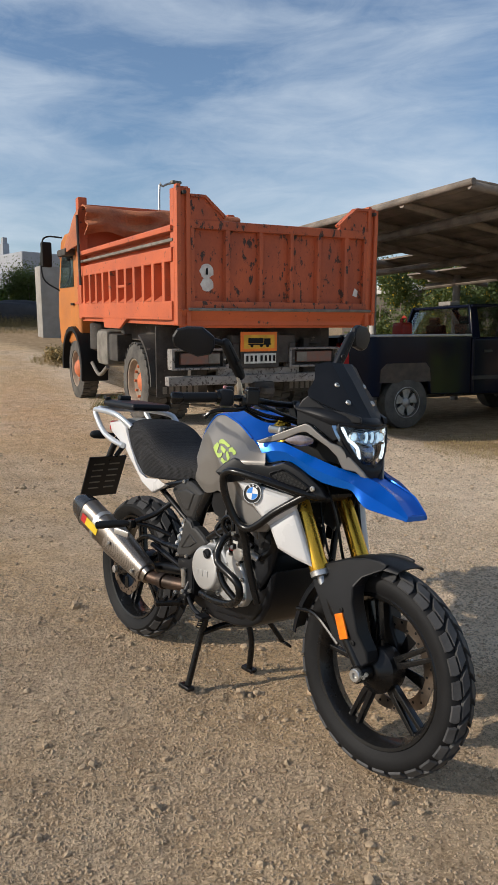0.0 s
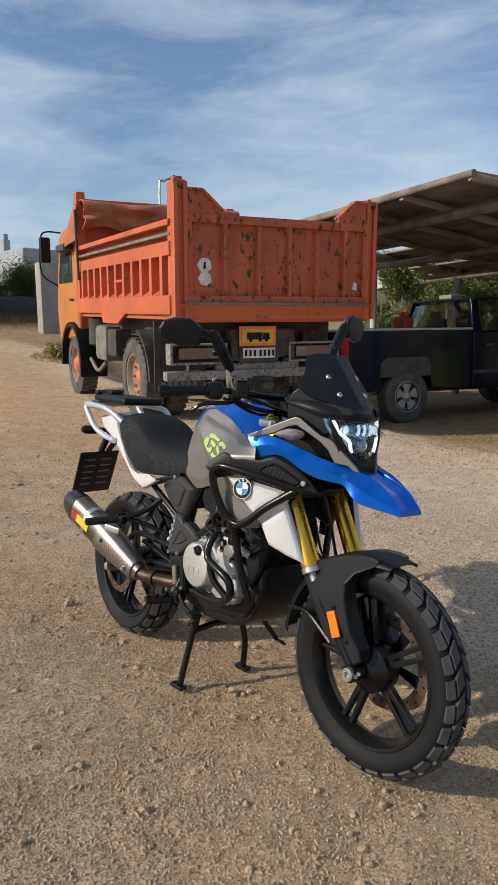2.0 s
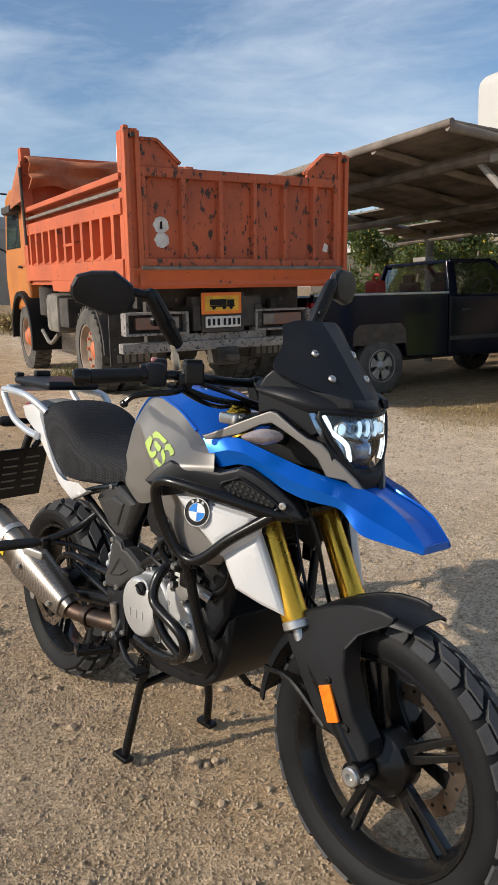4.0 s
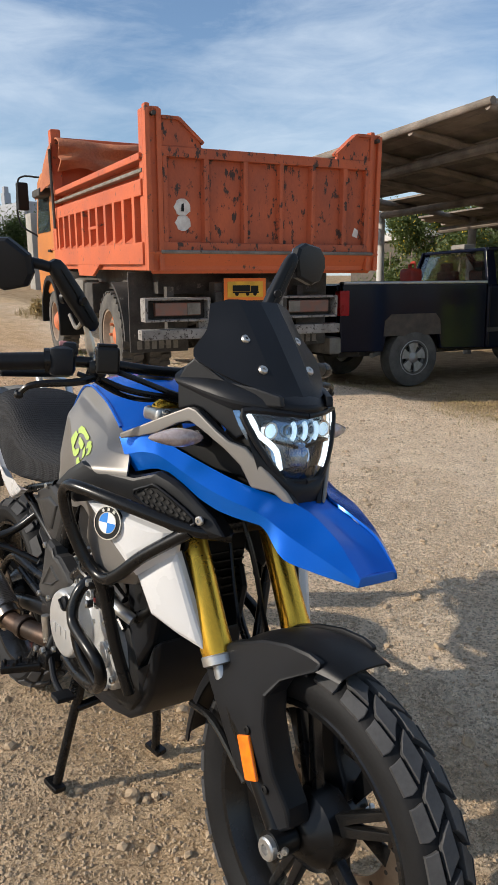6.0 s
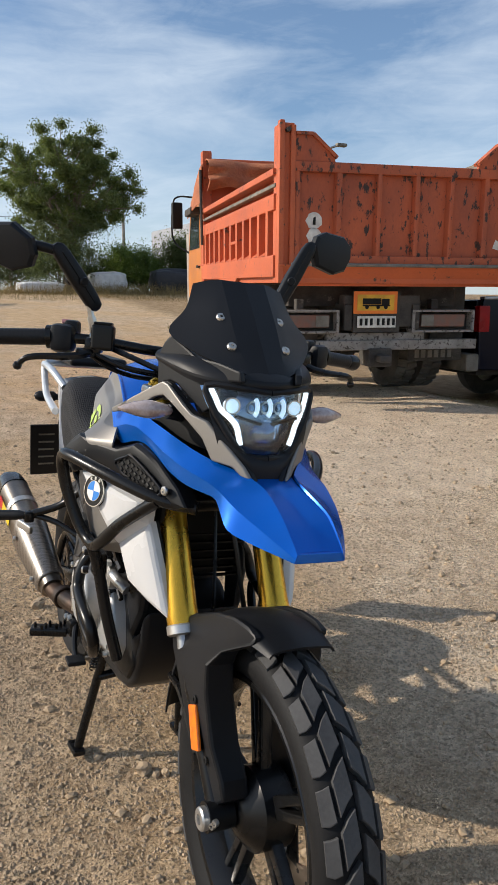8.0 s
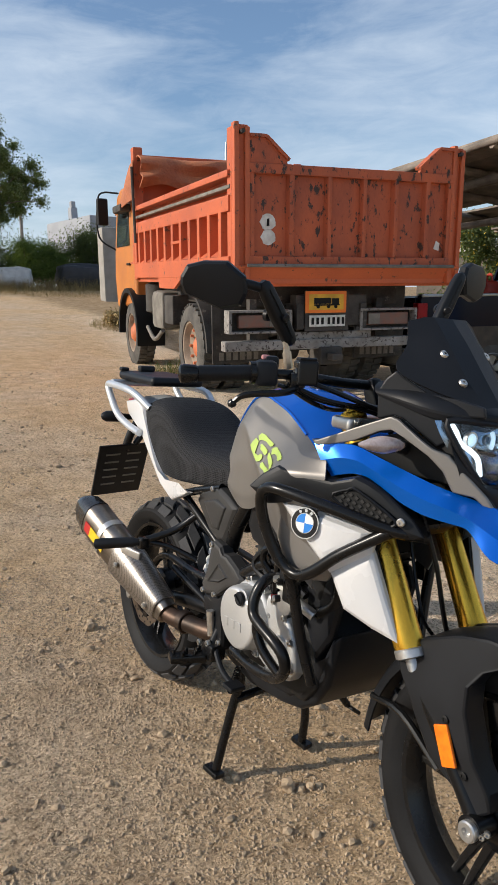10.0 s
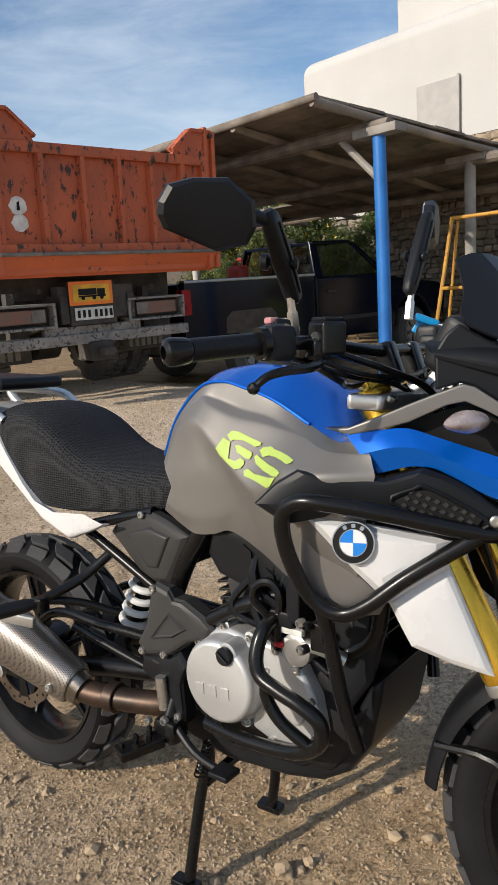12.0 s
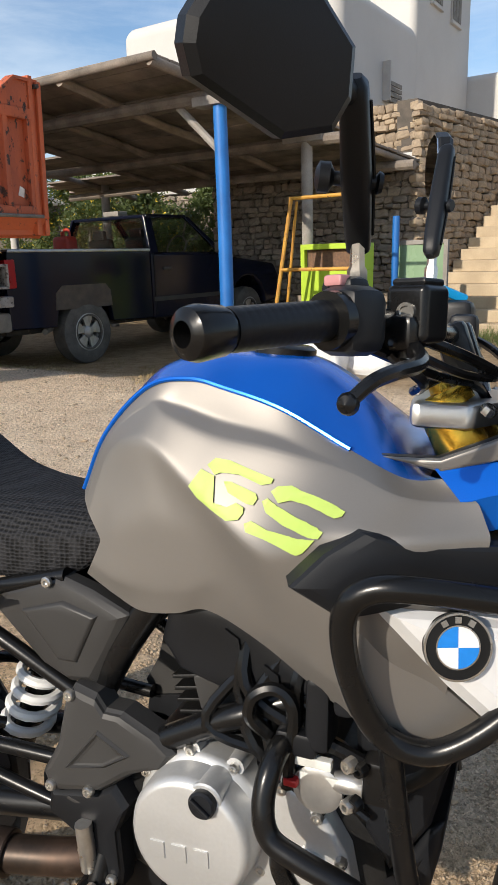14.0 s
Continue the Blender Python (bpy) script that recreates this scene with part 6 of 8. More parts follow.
def grip(sy):
    e, i_ = Vector((0.903, sy * 0.424, 1.1345)), Vector((0.950, sy * 0.318, 1.1425))
    d = (i_ - e).normalized()
    ln = (i_ - e).length
    prof = [(0.0, 0.0165)]
    for q in range(14):
        a = 0.004 + q * (ln - 0.008) / 13
        prof += [(a, 0.0168), (a + 0.003, 0.0171), (a + 0.006, 0.0168)]
    return lathe(prof + [(ln, 0.019), (ln + 0.006, 0.0205), (ln + 0.010, 0.015)], e, d, 20), lathe([(-0.024, 0.0), (-0.024, 0.0085), (-0.040, 0.0095), (-0.0395, 0.0125), (-0.036, 0.0185), (-0.028, 0.0205), (-0.006, 0.0185), (0.0, 0.0155)], e, d, 22), d


for sy, side in ((-1, "right"), (1, "left")):
    g, w_, d = grip(sy)
    go = bp("grip", g, M_PLASTIC, "ribbed black rubber grip")
    part("bar_end_weight", w_, M_BLACK, go, "black bar-end weight")
    sw = bp("switch_housing", joined(box((0.962, sy * 0.298, 1.142), (0.050, 0.050, 0.058), 0.014, (0, 0, sy * 25)), box((0.952, sy * 0.278, 1.165), (0.036, 0.03, 0.03), 0.008, (0, 0, sy * 25))), M_PLASTIC, "black switch housing")
    part("button", box((0.948, sy * 0.290, 1.176), (0.020, 0.016, 0.010), 0.003, (0, 0, sy * 25)), M_PINK if sy < 0 else M_INK, sw)
    part("clamp_ring", lathe([(-0.006, 0.024), (0.006, 0.024)], (0.952, sy * 0.322, 1.1425), d, 20), M_BLACK, sw)
    lv = bp("lever", tube([(0.992, sy * 0.235, 1.128), (1.014, sy * 0.262, 1.114), (1.020, sy * 0.30, 1.107), (1.012, sy * 0.35, 1.104), (1.000, sy * 0.376, 1.098), (0.986, sy * 0.388, 1.084)], 0.0085, 9, 6, taper=0.0055), M_BLACK, "black hand lever")
    part("lever_ball", lathe([(-0.009, 0.001), (-0.006, 0.007), (0, 0.009), (0.006, 0.007), (0.009, 0.001)], (0.985, sy * 0.389, 1.082), (0, 1, 0), 12), M_BLACK, lv)
    bp("lever_perch", joined(box((0.992, sy * 0.240, 1.132), (0.046, 0.036, 0.034), 0.009, (0, 0, sy * 20)), lathe([(-0.014, 0.010), (0.014, 0.010)], (1.002, sy * 0.245, 1.124), (0, 0, 1), 12)), M_BLACK)
# brake fluid reservoir on the right
res = bp("brake_reservoir", box((1.006, -0.226, 1.149), (0.042, 0.046, 0.052), 0.007, (0, 0, -20), 3), M_BLACK, "square black brake fluid reservoir")
part("lid", box((1.006, -0.226, 1.177), (0.034, 0.037, 0.007), 0.003, (0, 0, -20)), M_PLASTIC, res)
part("sight_glass", lathe([(0, 0.009), (0.003, 0.009), (0.003, 0.006), (0.001, 0.006)], (1.0000, -0.2480, 1.150), (-0.34, -0.94, 0), 14), M_CHROME, res)
bp("cyan_clip", joined(box((0.985, 0.205, 1.185), (0.05, 0.016, 0.014), 0.004, (10, 20, 30)), box((0.965, 0.215, 1.172), (0.02, 0.014, 0.03), 0.004, (0, 30, 20))), M_CYAN, "bright blue plastic clip on the left bar")
bp("clutch_bracket", joined(box((0.995, 0.20, 1.150), (0.05, 0.05, 0.05), 0.012), box((1.01, 0.16, 1.135), (0.04, 0.03, 0.04), 0.01)), M_PLASTIC)
for pts, r in (([(1.0, -0.21, 1.13), (1.06, -0.14, 1.10), (1.10, -0.05, 1.06), (1.11, 0.0, 0.98)], 0.006),
               ([(0.97, -0.27, 1.12), (1.02, -0.18, 1.09), (1.05, -0.09, 1.075), (1.06, 0.02, 1.04)], 0.005),
               ([(1.0, 0.21, 1.13), (1.06, 0.14, 1.10), (1.10, 0.06, 1.05), (1.08, 0.02, 0.95)], 0.006),
               ([(0.97, 0.27, 1.12), (1.03, 0.19, 1.08), (1.05, 0.08, 1.06), (1.06, 0.0, 1.03)], 0.005),
               ([(0.985, -0.25, 1.115), (1.01, -0.20, 1.085), (0.99, -0.12, 1.07), (1.02, -0.05, 1.085), (1.04, 0.05, 1.08), (1.02, 0.15, 1.09)], 0.0055),
               ([(0.99, -0.26, 1.125), (1.04, -0.19, 1.095), (1.07, -0.10, 1.085), (1.05, 0.03, 1.09), (1.03, 0.13, 1.105)], 0.0045)):
    bp("control_cable", tube(pts, r, 7, 6), M_BLACK)
bp("instrument", joined(box((1.135, 0, 1.135), (0.05, 0.17, 0.095), 0.015, (0, 30, 0)), box((1.10, 0, 1.12), (0.03, 0.10, 0.05), 0.01)), M_PLASTIC, "black instrument housing behind the screen")


# ---- mirrors ----
def mirror(sy, outline, slope, base_p, joint, label):
    """sy: side; outline (y, z) of the head with y below 0; slope: its plane x = a + b y + c z."""
    a0, b0, c0 = slope
    n = Vector((1, -b0, -c0)).normalized()
    front = [Vector((a0 + b0 * y + c0 * z, y, z)) for y, z in outline]
    k2 = len(front)
    mid = sum(front, Vector()) / k2
    rings = [[p.lerp(mid, 0.03) - n * 0.012 for p in front], [p - n * 0.009 for p in front], [p + n * 0.004 for p in front], [p.lerp(mid, 0.10) + n * 0.010 for p in front], [p.lerp(mid, 0.55) + n * 0.013 for p in front]]
    verts = [p for r in rings for p in r]
    faces = [tuple(range(k2)), tuple(range((len(rings) - 1) * k2, len(rings) * k2))]
    for i in range(len(rings) - 1):
        faces += [(i * k2 + j, i * k2 + (j + 1) % k2, (i + 1) * k2 + (j + 1) % k2, (i + 1) * k2 + j) for j in range(k2)]
    b_ = fix(bm_of(verts, faces))
    gl = fix(bm_of([p.lerp(mid, 0.06) - n * 0.0145 for p in front] + [p.lerp(mid, 0.06) - n * 0.0125 for p in front], [tuple(range(k2)), tuple(range(k2, 2 * k2))] + [(j, (j + 1) % k2, k2 + (j + 1) % k2, k2 + j) for j in range(k2)]))
    base_p, joint = Vector(base_p), Vector(joint)
    d = (joint - base_p).normalized()
    sidev = d.cross(Vector((1, 0, 0.2))).normalized()
    up = sidev.cross(d)
    arm_rows = []
    for t, wd_, th in ((-0.04, 0.006, 0.006), (0.0, 0.013, 0.011), (0.10, 0.0165, 0.012), (0.5, 0.0185, 0.0135), (0.9, 0.0165, 0.012), (1.0, 0.013, 0.011), (1.05, 0.006, 0.006)):
        cpt = base_p + (joint - base_p) * t
        arm_rows.append([cpt + sidev * (math.copysign(abs(math.cos(a)) ** 0.6, math.cos(a)) * wd_) + up * (math.copysign(abs(math.sin(a)) ** 0.6, math.sin(a)) * th) for a in [math.tau * (q + 0.5) / 16 for q in range(16)]])
    vs = [p for r in arm_rows for p in r]
    rn = len(arm_rows)
    fs = [tuple(range(16)), tuple(range((rn - 1) * 16, rn * 16))]
    for i in range(rn - 1):
        fs += [(i * 16 + j, i * 16 + (j + 1) % 16, (i + 1) * 16 + (j + 1) % 16, (i + 1) * 16 + j) for j in range(16)]
    arm = fix(bm_of(vs, fs))
    knob_at = base_p.lerp(joint, 0.45)
    knob = lathe([(-0.036, 0.007), (-0.033, 0.013), (-0.024, 0.013), (-0.020, 0.006), (0.016, 0.006), (0.018, 0.010), (0.022, 0.008)], knob_at, (0.92, 0.36, -0.1), 10)
    foot = base_p - Vector((0, 0, 0.055))
    stem = lathe([(0.0, 0.0095), (0.034, 0.0095), (0.038, 0.007), (0.060, 0.0065)], foot, d.lerp(Vector((0, 0, 1)), 0.6), 6)
    ball = tube([joint - d * 0.012, joint.lerp(mid, 0.35), joint.lerp(mid, 0.7)], 0.010, 10, 3)
    seam = tube([base_p + up * 0.0125 + d * 0.012, base_p.lerp(joint, 0.5) + up * 0.0145, joint + up * 0.0125 - d * 0.012], 0.0016, 6, 4)
    bms = [b_, gl, arm, knob, stem, ball, seam]
    if sy > 0:
        bms = [mirrored(q) for q in bms]
    root = bp("mirror", bms[0], M_PLASTIC, label, crisp=14)
    part("mirror_glass", bms[1], M_MIRROR, root)
    arm_o = part("arm", bms[2], M_PLASTIC, root, "folding black mirror arm")
    part("knob", bms[3], M_PLASTIC, root)
    part("stem", bms[4], M_BOLT, root, "bright steel mirror stem")
    part("neck", bms[5], M_PLASTIC, root)
    part("arm_seam", bms[6], M_INK, root)


HEAD = [(-0.464, 1.348), (-0.470, 1.327), (-0.468, 1.312), (-0.459, 1.295), (-0.396, 1.268), (-0.364, 1.278), (-0.359, 1.300), (-0.368, 1.332), (-0.402, 1.359), (-0.440, 1.357)]
HEAD_LEFT = [(-0.262, 1.395), (-0.272, 1.420), (-0.300, 1.434), (-0.360, 1.432), (-0.385, 1.412), (-0.388, 1.385), (-0.370, 1.352), (-0.335, 1.340), (-0.275, 1.352)]
mirror(-1, HEAD, (0.7825, 0.7705, 0.3577), (0.951, -0.231, 1.210), (0.965, -0.318, 1.322), "angular black rear-view mirror")
mirror(1, HEAD_LEFT, (1.0413, 0.30, 0.0), (0.957, -0.180, 1.242), (0.963, -0.258, 1.396), "angular black rear-view mirror turned edge-on")

# ---- screen, cowl, headlight ----
half_rows = [[(1.182, 0, 1.276), (1.176, 0.045, 1.277), (1.166, 0.062, 1.276), (1.154, 0.094, 1.266)],
             [(1.229, 0, 1.225), (1.220, 0.045, 1.226), (1.206, 0.068, 1.226), (1.174, 0.112, 1.218)],
             [(1.266, 0, 1.180), (1.257, 0.045, 1.180), (1.240, 0.072, 1.180), (1.188, 0.147, 1.172)],
             [(1.301, 0, 1.138), (1.292, 0.040, 1.138), (1.280, 0.064, 1.138), (1.252, 0.108, 1.136)],
             [(1.332, 0, 1.100), (1.327, 0.028, 1.103), (1.322, 0.042, 1.107), (1.314, 0.056, 1.114)]]


def whole(half):
    return [[(x, -y, z) for x, y, z in r[:0:-1]] + list(r) for r in half]


def dense(rows, a, b):
    """Finer in straight steps across, smooth along."""
    out = []
    for r in rows:
        line = []
        for p, q in zip(r, r[1:]):
            line += [Vector(p).lerp(Vector(q), t / b) for t in range(b)]
        out.append(line + [Vector(r[-1])])
    cols = [smooth_line(c, a) for c in zip(*out)]
    return [list(r) for r in zip(*cols)]


screen = bp("windscreen", sheet(dense(whole(half_rows), 4, 2), 0.004, (1, 0, 0.6)), M_PLASTIC, "short matt black windscreen", crisp=9)
sb_ = []
for sy in (-1, 1):
    for c in ((1.224, sy * 0.060, 1.204), (1.272, sy * 0.054, 1.152)):
        sb_.append(lathe([(0, 0.0095), (0.003, 0.0095), (0.0055, 0.0075), (0.0055, 0.003), (0.003, 0.003)], c, (0.73, sy * 0.05, 0.68), 14))
each("screen_bolt", sb_, M_BOLT, screen, "bright steel screen bolts")
cowl_half = [[(1.285, 0, 1.132), (1.262, 0.06, 1.135), (1.205, 0.105, 1.142), (1.125, 0.132, 1.142)],
             [(1.335, 0, 1.103), (1.312, 0.060, 1.108), (1.240, 0.122, 1.122), (1.135, 0.150, 1.134)],
             [(1.345, 0, 1.090), (1.325, 0.055, 1.092), (1.262, 0.122, 1.102), (1.145, 0.157, 1.125)],
             [(1.338, 0, 1.078), (1.325, 0.050, 1.084), (1.265, 0.115, 1.086), (1.150, 0.154, 1.117)]]
bp("headlight_cowl", sheet(finer(whole(cowl_half), 3, 4), 0.004, (1, 0, 0.5)), M_PLASTIC, "black cowl over the headlight", crisp=15)
cowl_o = [(1.149, 1.070), (1.146, 1.126), (1.160, 1.152), (1.177, 1.168), (1.194, 1.156), (1.237, 1.130), (1.288, 1.124), (1.336, 1.112), (1.340, 1.093), (1.294, 1.090), (1.272, 1.080), (1.264, 1.065), (1.278, 1.040), (1.262, 1.030), (1.198, 1.075), (1.181, 1.080)]


def cowl_side():
    pts, n = sideways(cowl_o, (1.14, 0.155), (1.34, 0.060))
    return slab(pts, -0.014, n, 0.004)


pair("cowl_side", cowl_side, M_PLASTIC, "black side of the headlight cowl", crisp=20)
lens_half = [[(1.338, 0, 1.074), (1.332, 0.035, 1.080), (1.312, 0.075, 1.082), (1.290, 0.102, 1.080)],
             [(1.346, 0, 1.045), (1.341, 0.035, 1.046), (1.324, 0.068, 1.047), (1.303, 0.092, 1.048)],
             [(1.350, 0, 1.012), (1.346, 0.028, 1.012), (1.334, 0.055, 1.013), (1.318, 0.074, 1.014)],
             [(1.350, 0, 0.985), (1.347, 0.022, 0.985), (1.339, 0.042, 0.986), (1.328, 0.056, 0.988)],
             [(1.344, 0, 0.965), (1.342, 0.014, 0.965), (1.339, 0.026, 0.966), (1.334, 0.036, 0.968)]]
lens_rows = finer(whole(lens_half), 3, 3)
head = bp("headlight", sheet([[Vector(p) + Vector((-0.035, 0, 0)) for p in r] for r in lens_rows], 0.004, (-1, 0, 0)), M_REFLECTOR, "lit LED headlight with a white light signature")


def on_lens(y, z, back=0.014):
    """The place behind the lens at y, z."""
    best = min((p for r in lens_rows for p in r), key=lambda p: (p.y - y) ** 2 + (p.z - z) ** 2)
    return Vector((best.x - back, y, z))


for sy in (-1, 1):
    strip = [on_lens(sy * y, z, 0.006) for y, z in ((0.096, 1.078), (0.089, 1.062), (0.081, 1.044), (0.068, 1.030), (0.058, 1.017), (0.053, 1.000), (0.048, 0.984))]
    part("light_guide", tube(strip, 0.0052, 8, 4), M_LED, head, "glowing white light guide")
for y in (-0.062, -0.026, 0.0, 0.026, 0.062):
    at_lens = on_lens(y, 1.050, 0.018)
    if abs(y) > 0.04:
        q = lathe([(-0.006, 0.0125), (0.0, 0.0125), (0.004, 0.010), (0.006, 0.001)], at_lens, (1, 0, 0), 16)
        part("led_lens", q, M_BULB, head, "shining round LED lens")
        part("lens_ring", lathe([(-0.006, 0.0155), (0.003, 0.0155), (0.003, 0.0130), (-0.006, 0.0130)], at_lens, (1, 0, 0), 18, True), M_CHROME, head)
    else:
        arc = [at_lens + Vector((0.002, 0.010 * math.cos(a) - 0.003, 0.017 * math.sin(a))) for a in [radians(-62 + 124 * i / 6) for i in range(7)]]
        part("led_lens", tube(arc, 0.0042, 8, 2), M_BULB, head, "shining crescent LED")
        part("lens_cup", lathe([(-0.010, 0.010), (-0.002, 0.0125), (0.0, 0.0125), (-0.004, 0.008)], at_lens, (1, 0, 0), 14, True), M_CHROME, head)
part("projector", lathe([(-0.012, 0.026), (0.0, 0.026), (0.003, 0.022), (0.008, 0.016), (0.011, 0.001)], on_lens(0, 1.003, 0.026), (1, 0, 0), 20), M_REFLECTOR, head, "round projector lens")
part("inner_bar", joined(*[box(on_lens(sy * 0.035, 1.027, 0.02), (0.01, 0.055, 0.006), 0.002, (sy * 14, 0, 0)) for sy in (-1, 1)]), M_INK, head)
part("lens", sheet(lens_rows, 0.0015, (1, 0, 0)), M_LENS, head, "clear headlight lens").visible_shadow = False
bez = []
for sy in (-1, 1):
    bez.append(tube([on_lens(0, 1.078, 0), on_lens(sy * 0.05, 1.083, 0), on_lens(sy * 0.104, 1.083, 0), on_lens(sy * 0.095, 1.046, 0), on_lens(sy * 0.077, 1.012, 0), on_lens(sy * 0.058, 0.984, 0), on_lens(sy * 0.037, 0.963, 0), on_lens(0, 0.961, 0)], 0.0065, 8, 3))
part("bezel", joined(*bez), M_PLASTIC, head)
bp("headlight_back", box((1.25, 0, 1.03), (0.10, 0.17, 0.12), 0.02), M_INK)
chin_half = [[(1.340, 0, 0.966), (1.338, 0.035, 0.968), (1.325, 0.062, 0.985), (1.298, 0.100, 1.045)],
             [(1.352, 0, 0.952), (1.350, 0.028, 0.952), (1.340, 0.050, 0.966), (1.310, 0.092, 1.005)],
             [(1.352, 0, 0.926), (1.350, 0.024, 0.926), (1.345, 0.036, 0.930), (1.318, 0.080, 0.965)]]
bp("chin_panel", sheet(finer(whole(chin_half), 3, 3), 0.004, (1, 0, 0.5)), M_PLASTIC, "black panel under the headlight")

# grey fairing arms beside the headlight
B0, B1 = (1.03, 0.200), (1.38, 0.088)
arm_o = [(0.965, 1.004), (1.029, 1.012), (1.073, 1.030), (1.115, 1.049), (1.157, 1.067), (1.189, 1.080), (1.205, 1.076), (1.253, 1.043), (1.275, 1.029), (1.296, 1.020), (1.350, 0.946), (1.362, 0.922),
         (1.345, 0.930), (1.333, 0.944), (1.305, 0.950), (1.290, 0.988), (1.270, 1.014), (1.219, 1.042), (1.193, 1.054), (1.168, 1.048), (1.116, 1.022), (1.074, 1.010), (1.030, 1.000)]


def ribbon(points, p0, p1, thick, out=0.0, bevel=0.004):
    pts, n = sideways(points, p0, p1, out)
    bm = slab(pts, -thick, n, bevel)
    for v in bm.verts:
        v.co.y -= 0.70 * max(0.0, v.co.x - 1.272) + 0.9 * max(0.0, 1.03 - v.co.x)
    return bm


pair("fairing_arm", lambda: ribbon(arm_o, B0, B1, 0.010, 0.006, 0.004), M_TITANGREY, "metallic grey fairing arm")
pair("fairing_liner", lambda: ribbon(arm_o, B0, B1, 0.012, -0.0045, 0.002), M_PLASTIC)
pair("fairing_inner", lambda: ribbon([(1.06, 1.0), (1.20, 1.05), (1.30, 0.98), (1.33, 0.95), (1.2, 0.97)], B0, B1, 0.01, -0.03), M_INK)


def indicator():
    bm = bmesh.new()
    bmesh.ops.create_uvsphere(bm, u_segments=18, v_segments=10, radius=1)
    for v in bm.verts:
        k2 = 1 - 0.45 * max(v.co.y, 0)
        v.co = Vector((v.co.x * 0.024 * k2 - 0.010 * v.co.y, v.co.y * 0.050, v.co.z * 0.017 * k2))
    bm.transform(Matrix.Translation((1.208, 0.188, 1.028)))
    return bm


ia, ib = pair("indicator", indicator, M_INDICATOR, "smoked clear indicator lens")
for ob_, sy in ((ia, -1), (ib, 1)):
    part("indicator_stalk", tube([(1.19, sy * 0.10, 1.015), (1.204, sy * 0.145, 1.025)], 0.014, 10, 2), M_PLASTIC, ob_)

# blue beak
side_rows = [[(1.076, 0.194, 0.943), (1.052, 0.206, 0.972), (1.026, 0.205, 1.003)],
             [(1.123, 0.178, 0.957), (1.100, 0.194, 0.986), (1.073, 0.188, 1.010)],
             [(1.155, 0.167, 0.955), (1.138, 0.181, 0.985), (1.114, 0.172, 1.014)],
             [(1.187, 0.156, 0.939), (1.178, 0.166, 0.968), (1.165, 0.152, 0.996)],
             [(1.228, 0.143, 0.916), (1.224, 0.150, 0.948), (1.215, 0.132, 0.979)],
             [(1.269, 0.129, 0.902), (1.270, 0.134, 0.933), (1.264, 0.110, 0.962)],
             [(1.317, 0.113, 0.896), (1.316, 0.120, 0.924), (1.307, 0.084, 0.948)],
             [(1.356, 0.106, 0.894), (1.360, 0.109, 0.912), (1.350, 0.045, 0.932)],
             [(1.408, 0.114, 0.849), (1.408, 0.098, 0.886), (1.398, 0.038, 0.917)],
             [(1.460, 0.082, 0.834), (1.461, 0.075, 0.858), (1.462, 0.046, 0.886)],
             [(1.507, 0.047, 0.820), (1.509, 0.046, 0.826), (1.508, 0.043, 0.834)]]


def bent(bm):
    """The beak's tip stands a little to the left."""
    for v in bm.verts:
        v.co.y += 0.028 * min(max((v.co.x - 1.30) / 0.19, 0), 1.05)
    return bm


def creased(rows, b):
    """Straight between its rows along the beak, rounded a little where they meet."""
    out = []
    for r in rows:
        line = []
        for p, q in zip(r, r[1:]):
            line += [Vector(p).lerp(Vector(q), t / b) for t in range(b)]
        out.append(line + [Vector(r[-1])])
    fine = []
    for r0, r1 in zip(out, out[1:]):
        fine += [[p.lerp(q, t / 5) for p, q in zip(r0, r1)] for t in range(5)]
    fine.append(out[-1])
    for _ in range(2):
        fine = [fine[0]] + [[(a + 2 * m_ + c) / 4 for a, m_, c in zip(fine[i - 1], fine[i], fine[i + 1])] for i in range(1, len(fine) - 1)] + [fine[-1]]
    return fine


bp("beak_side", bent(mirrored(sheet(creased(side_rows, 3), 0.004, (0, 1, 0.3)))), M_BLUE, "gloss metallic blue beak side", crisp=16)
bp("beak_side", bent(sheet(creased(side_rows, 3), 0.004, (0, 1, 0.3))), M_BLUE, "gloss metallic blue beak side", crisp=16)
bp("beak_top", bent(sheet(creased([[(1.340, -0.046, 0.929), (1.345, 0, 0.928), (1.340, 0.046, 0.929)], [(1.398, -0.037, 0.911), (1.400, 0, 0.905), (1.398, 0.037, 0.911)],
                                   [(1.462, -0.045, 0.881), (1.462, 0, 0.874), (1.462, 0.045, 0.881)], [(1.507, -0.043, 0.8335), (1.500, 0, 0.834), (1.507, 0.043, 0.8335)]], 4), 0.004, (0.5, 0, 1))), M_BLUE, "gloss metallic blue beak", crisp=20)
bp("beak_tip", bent(prism([(-0.046, 0.818), (0.046, 0.818), (0.043, 0.836), (0.0, 0.836), (-0.043, 0.836)], 1.496, 1.506, "x", 0.003)), M_BLUE)
under = [(1.25, 0.10, 0.905), (1.356, 0.098, 0.892), (1.408, 0.104, 0.852), (1.46, 0.074, 0.838), (1.496, 0.040, 0.824)]
bp("beak_underside", bent(sheet([[(x, -y, z), (x, 0, z + 0.006), (x, y, z)] for x, y, z in under], 0.004, (0, 0, 1))), M_INK)
bp("fairing_bracket", joined(box((1.15, 0, 0.96), (0.16, 0.16, 0.10), 0.02), box((1.22, 0, 0.99), (0.10, 0.14, 0.10), 0.02)), M_INK)

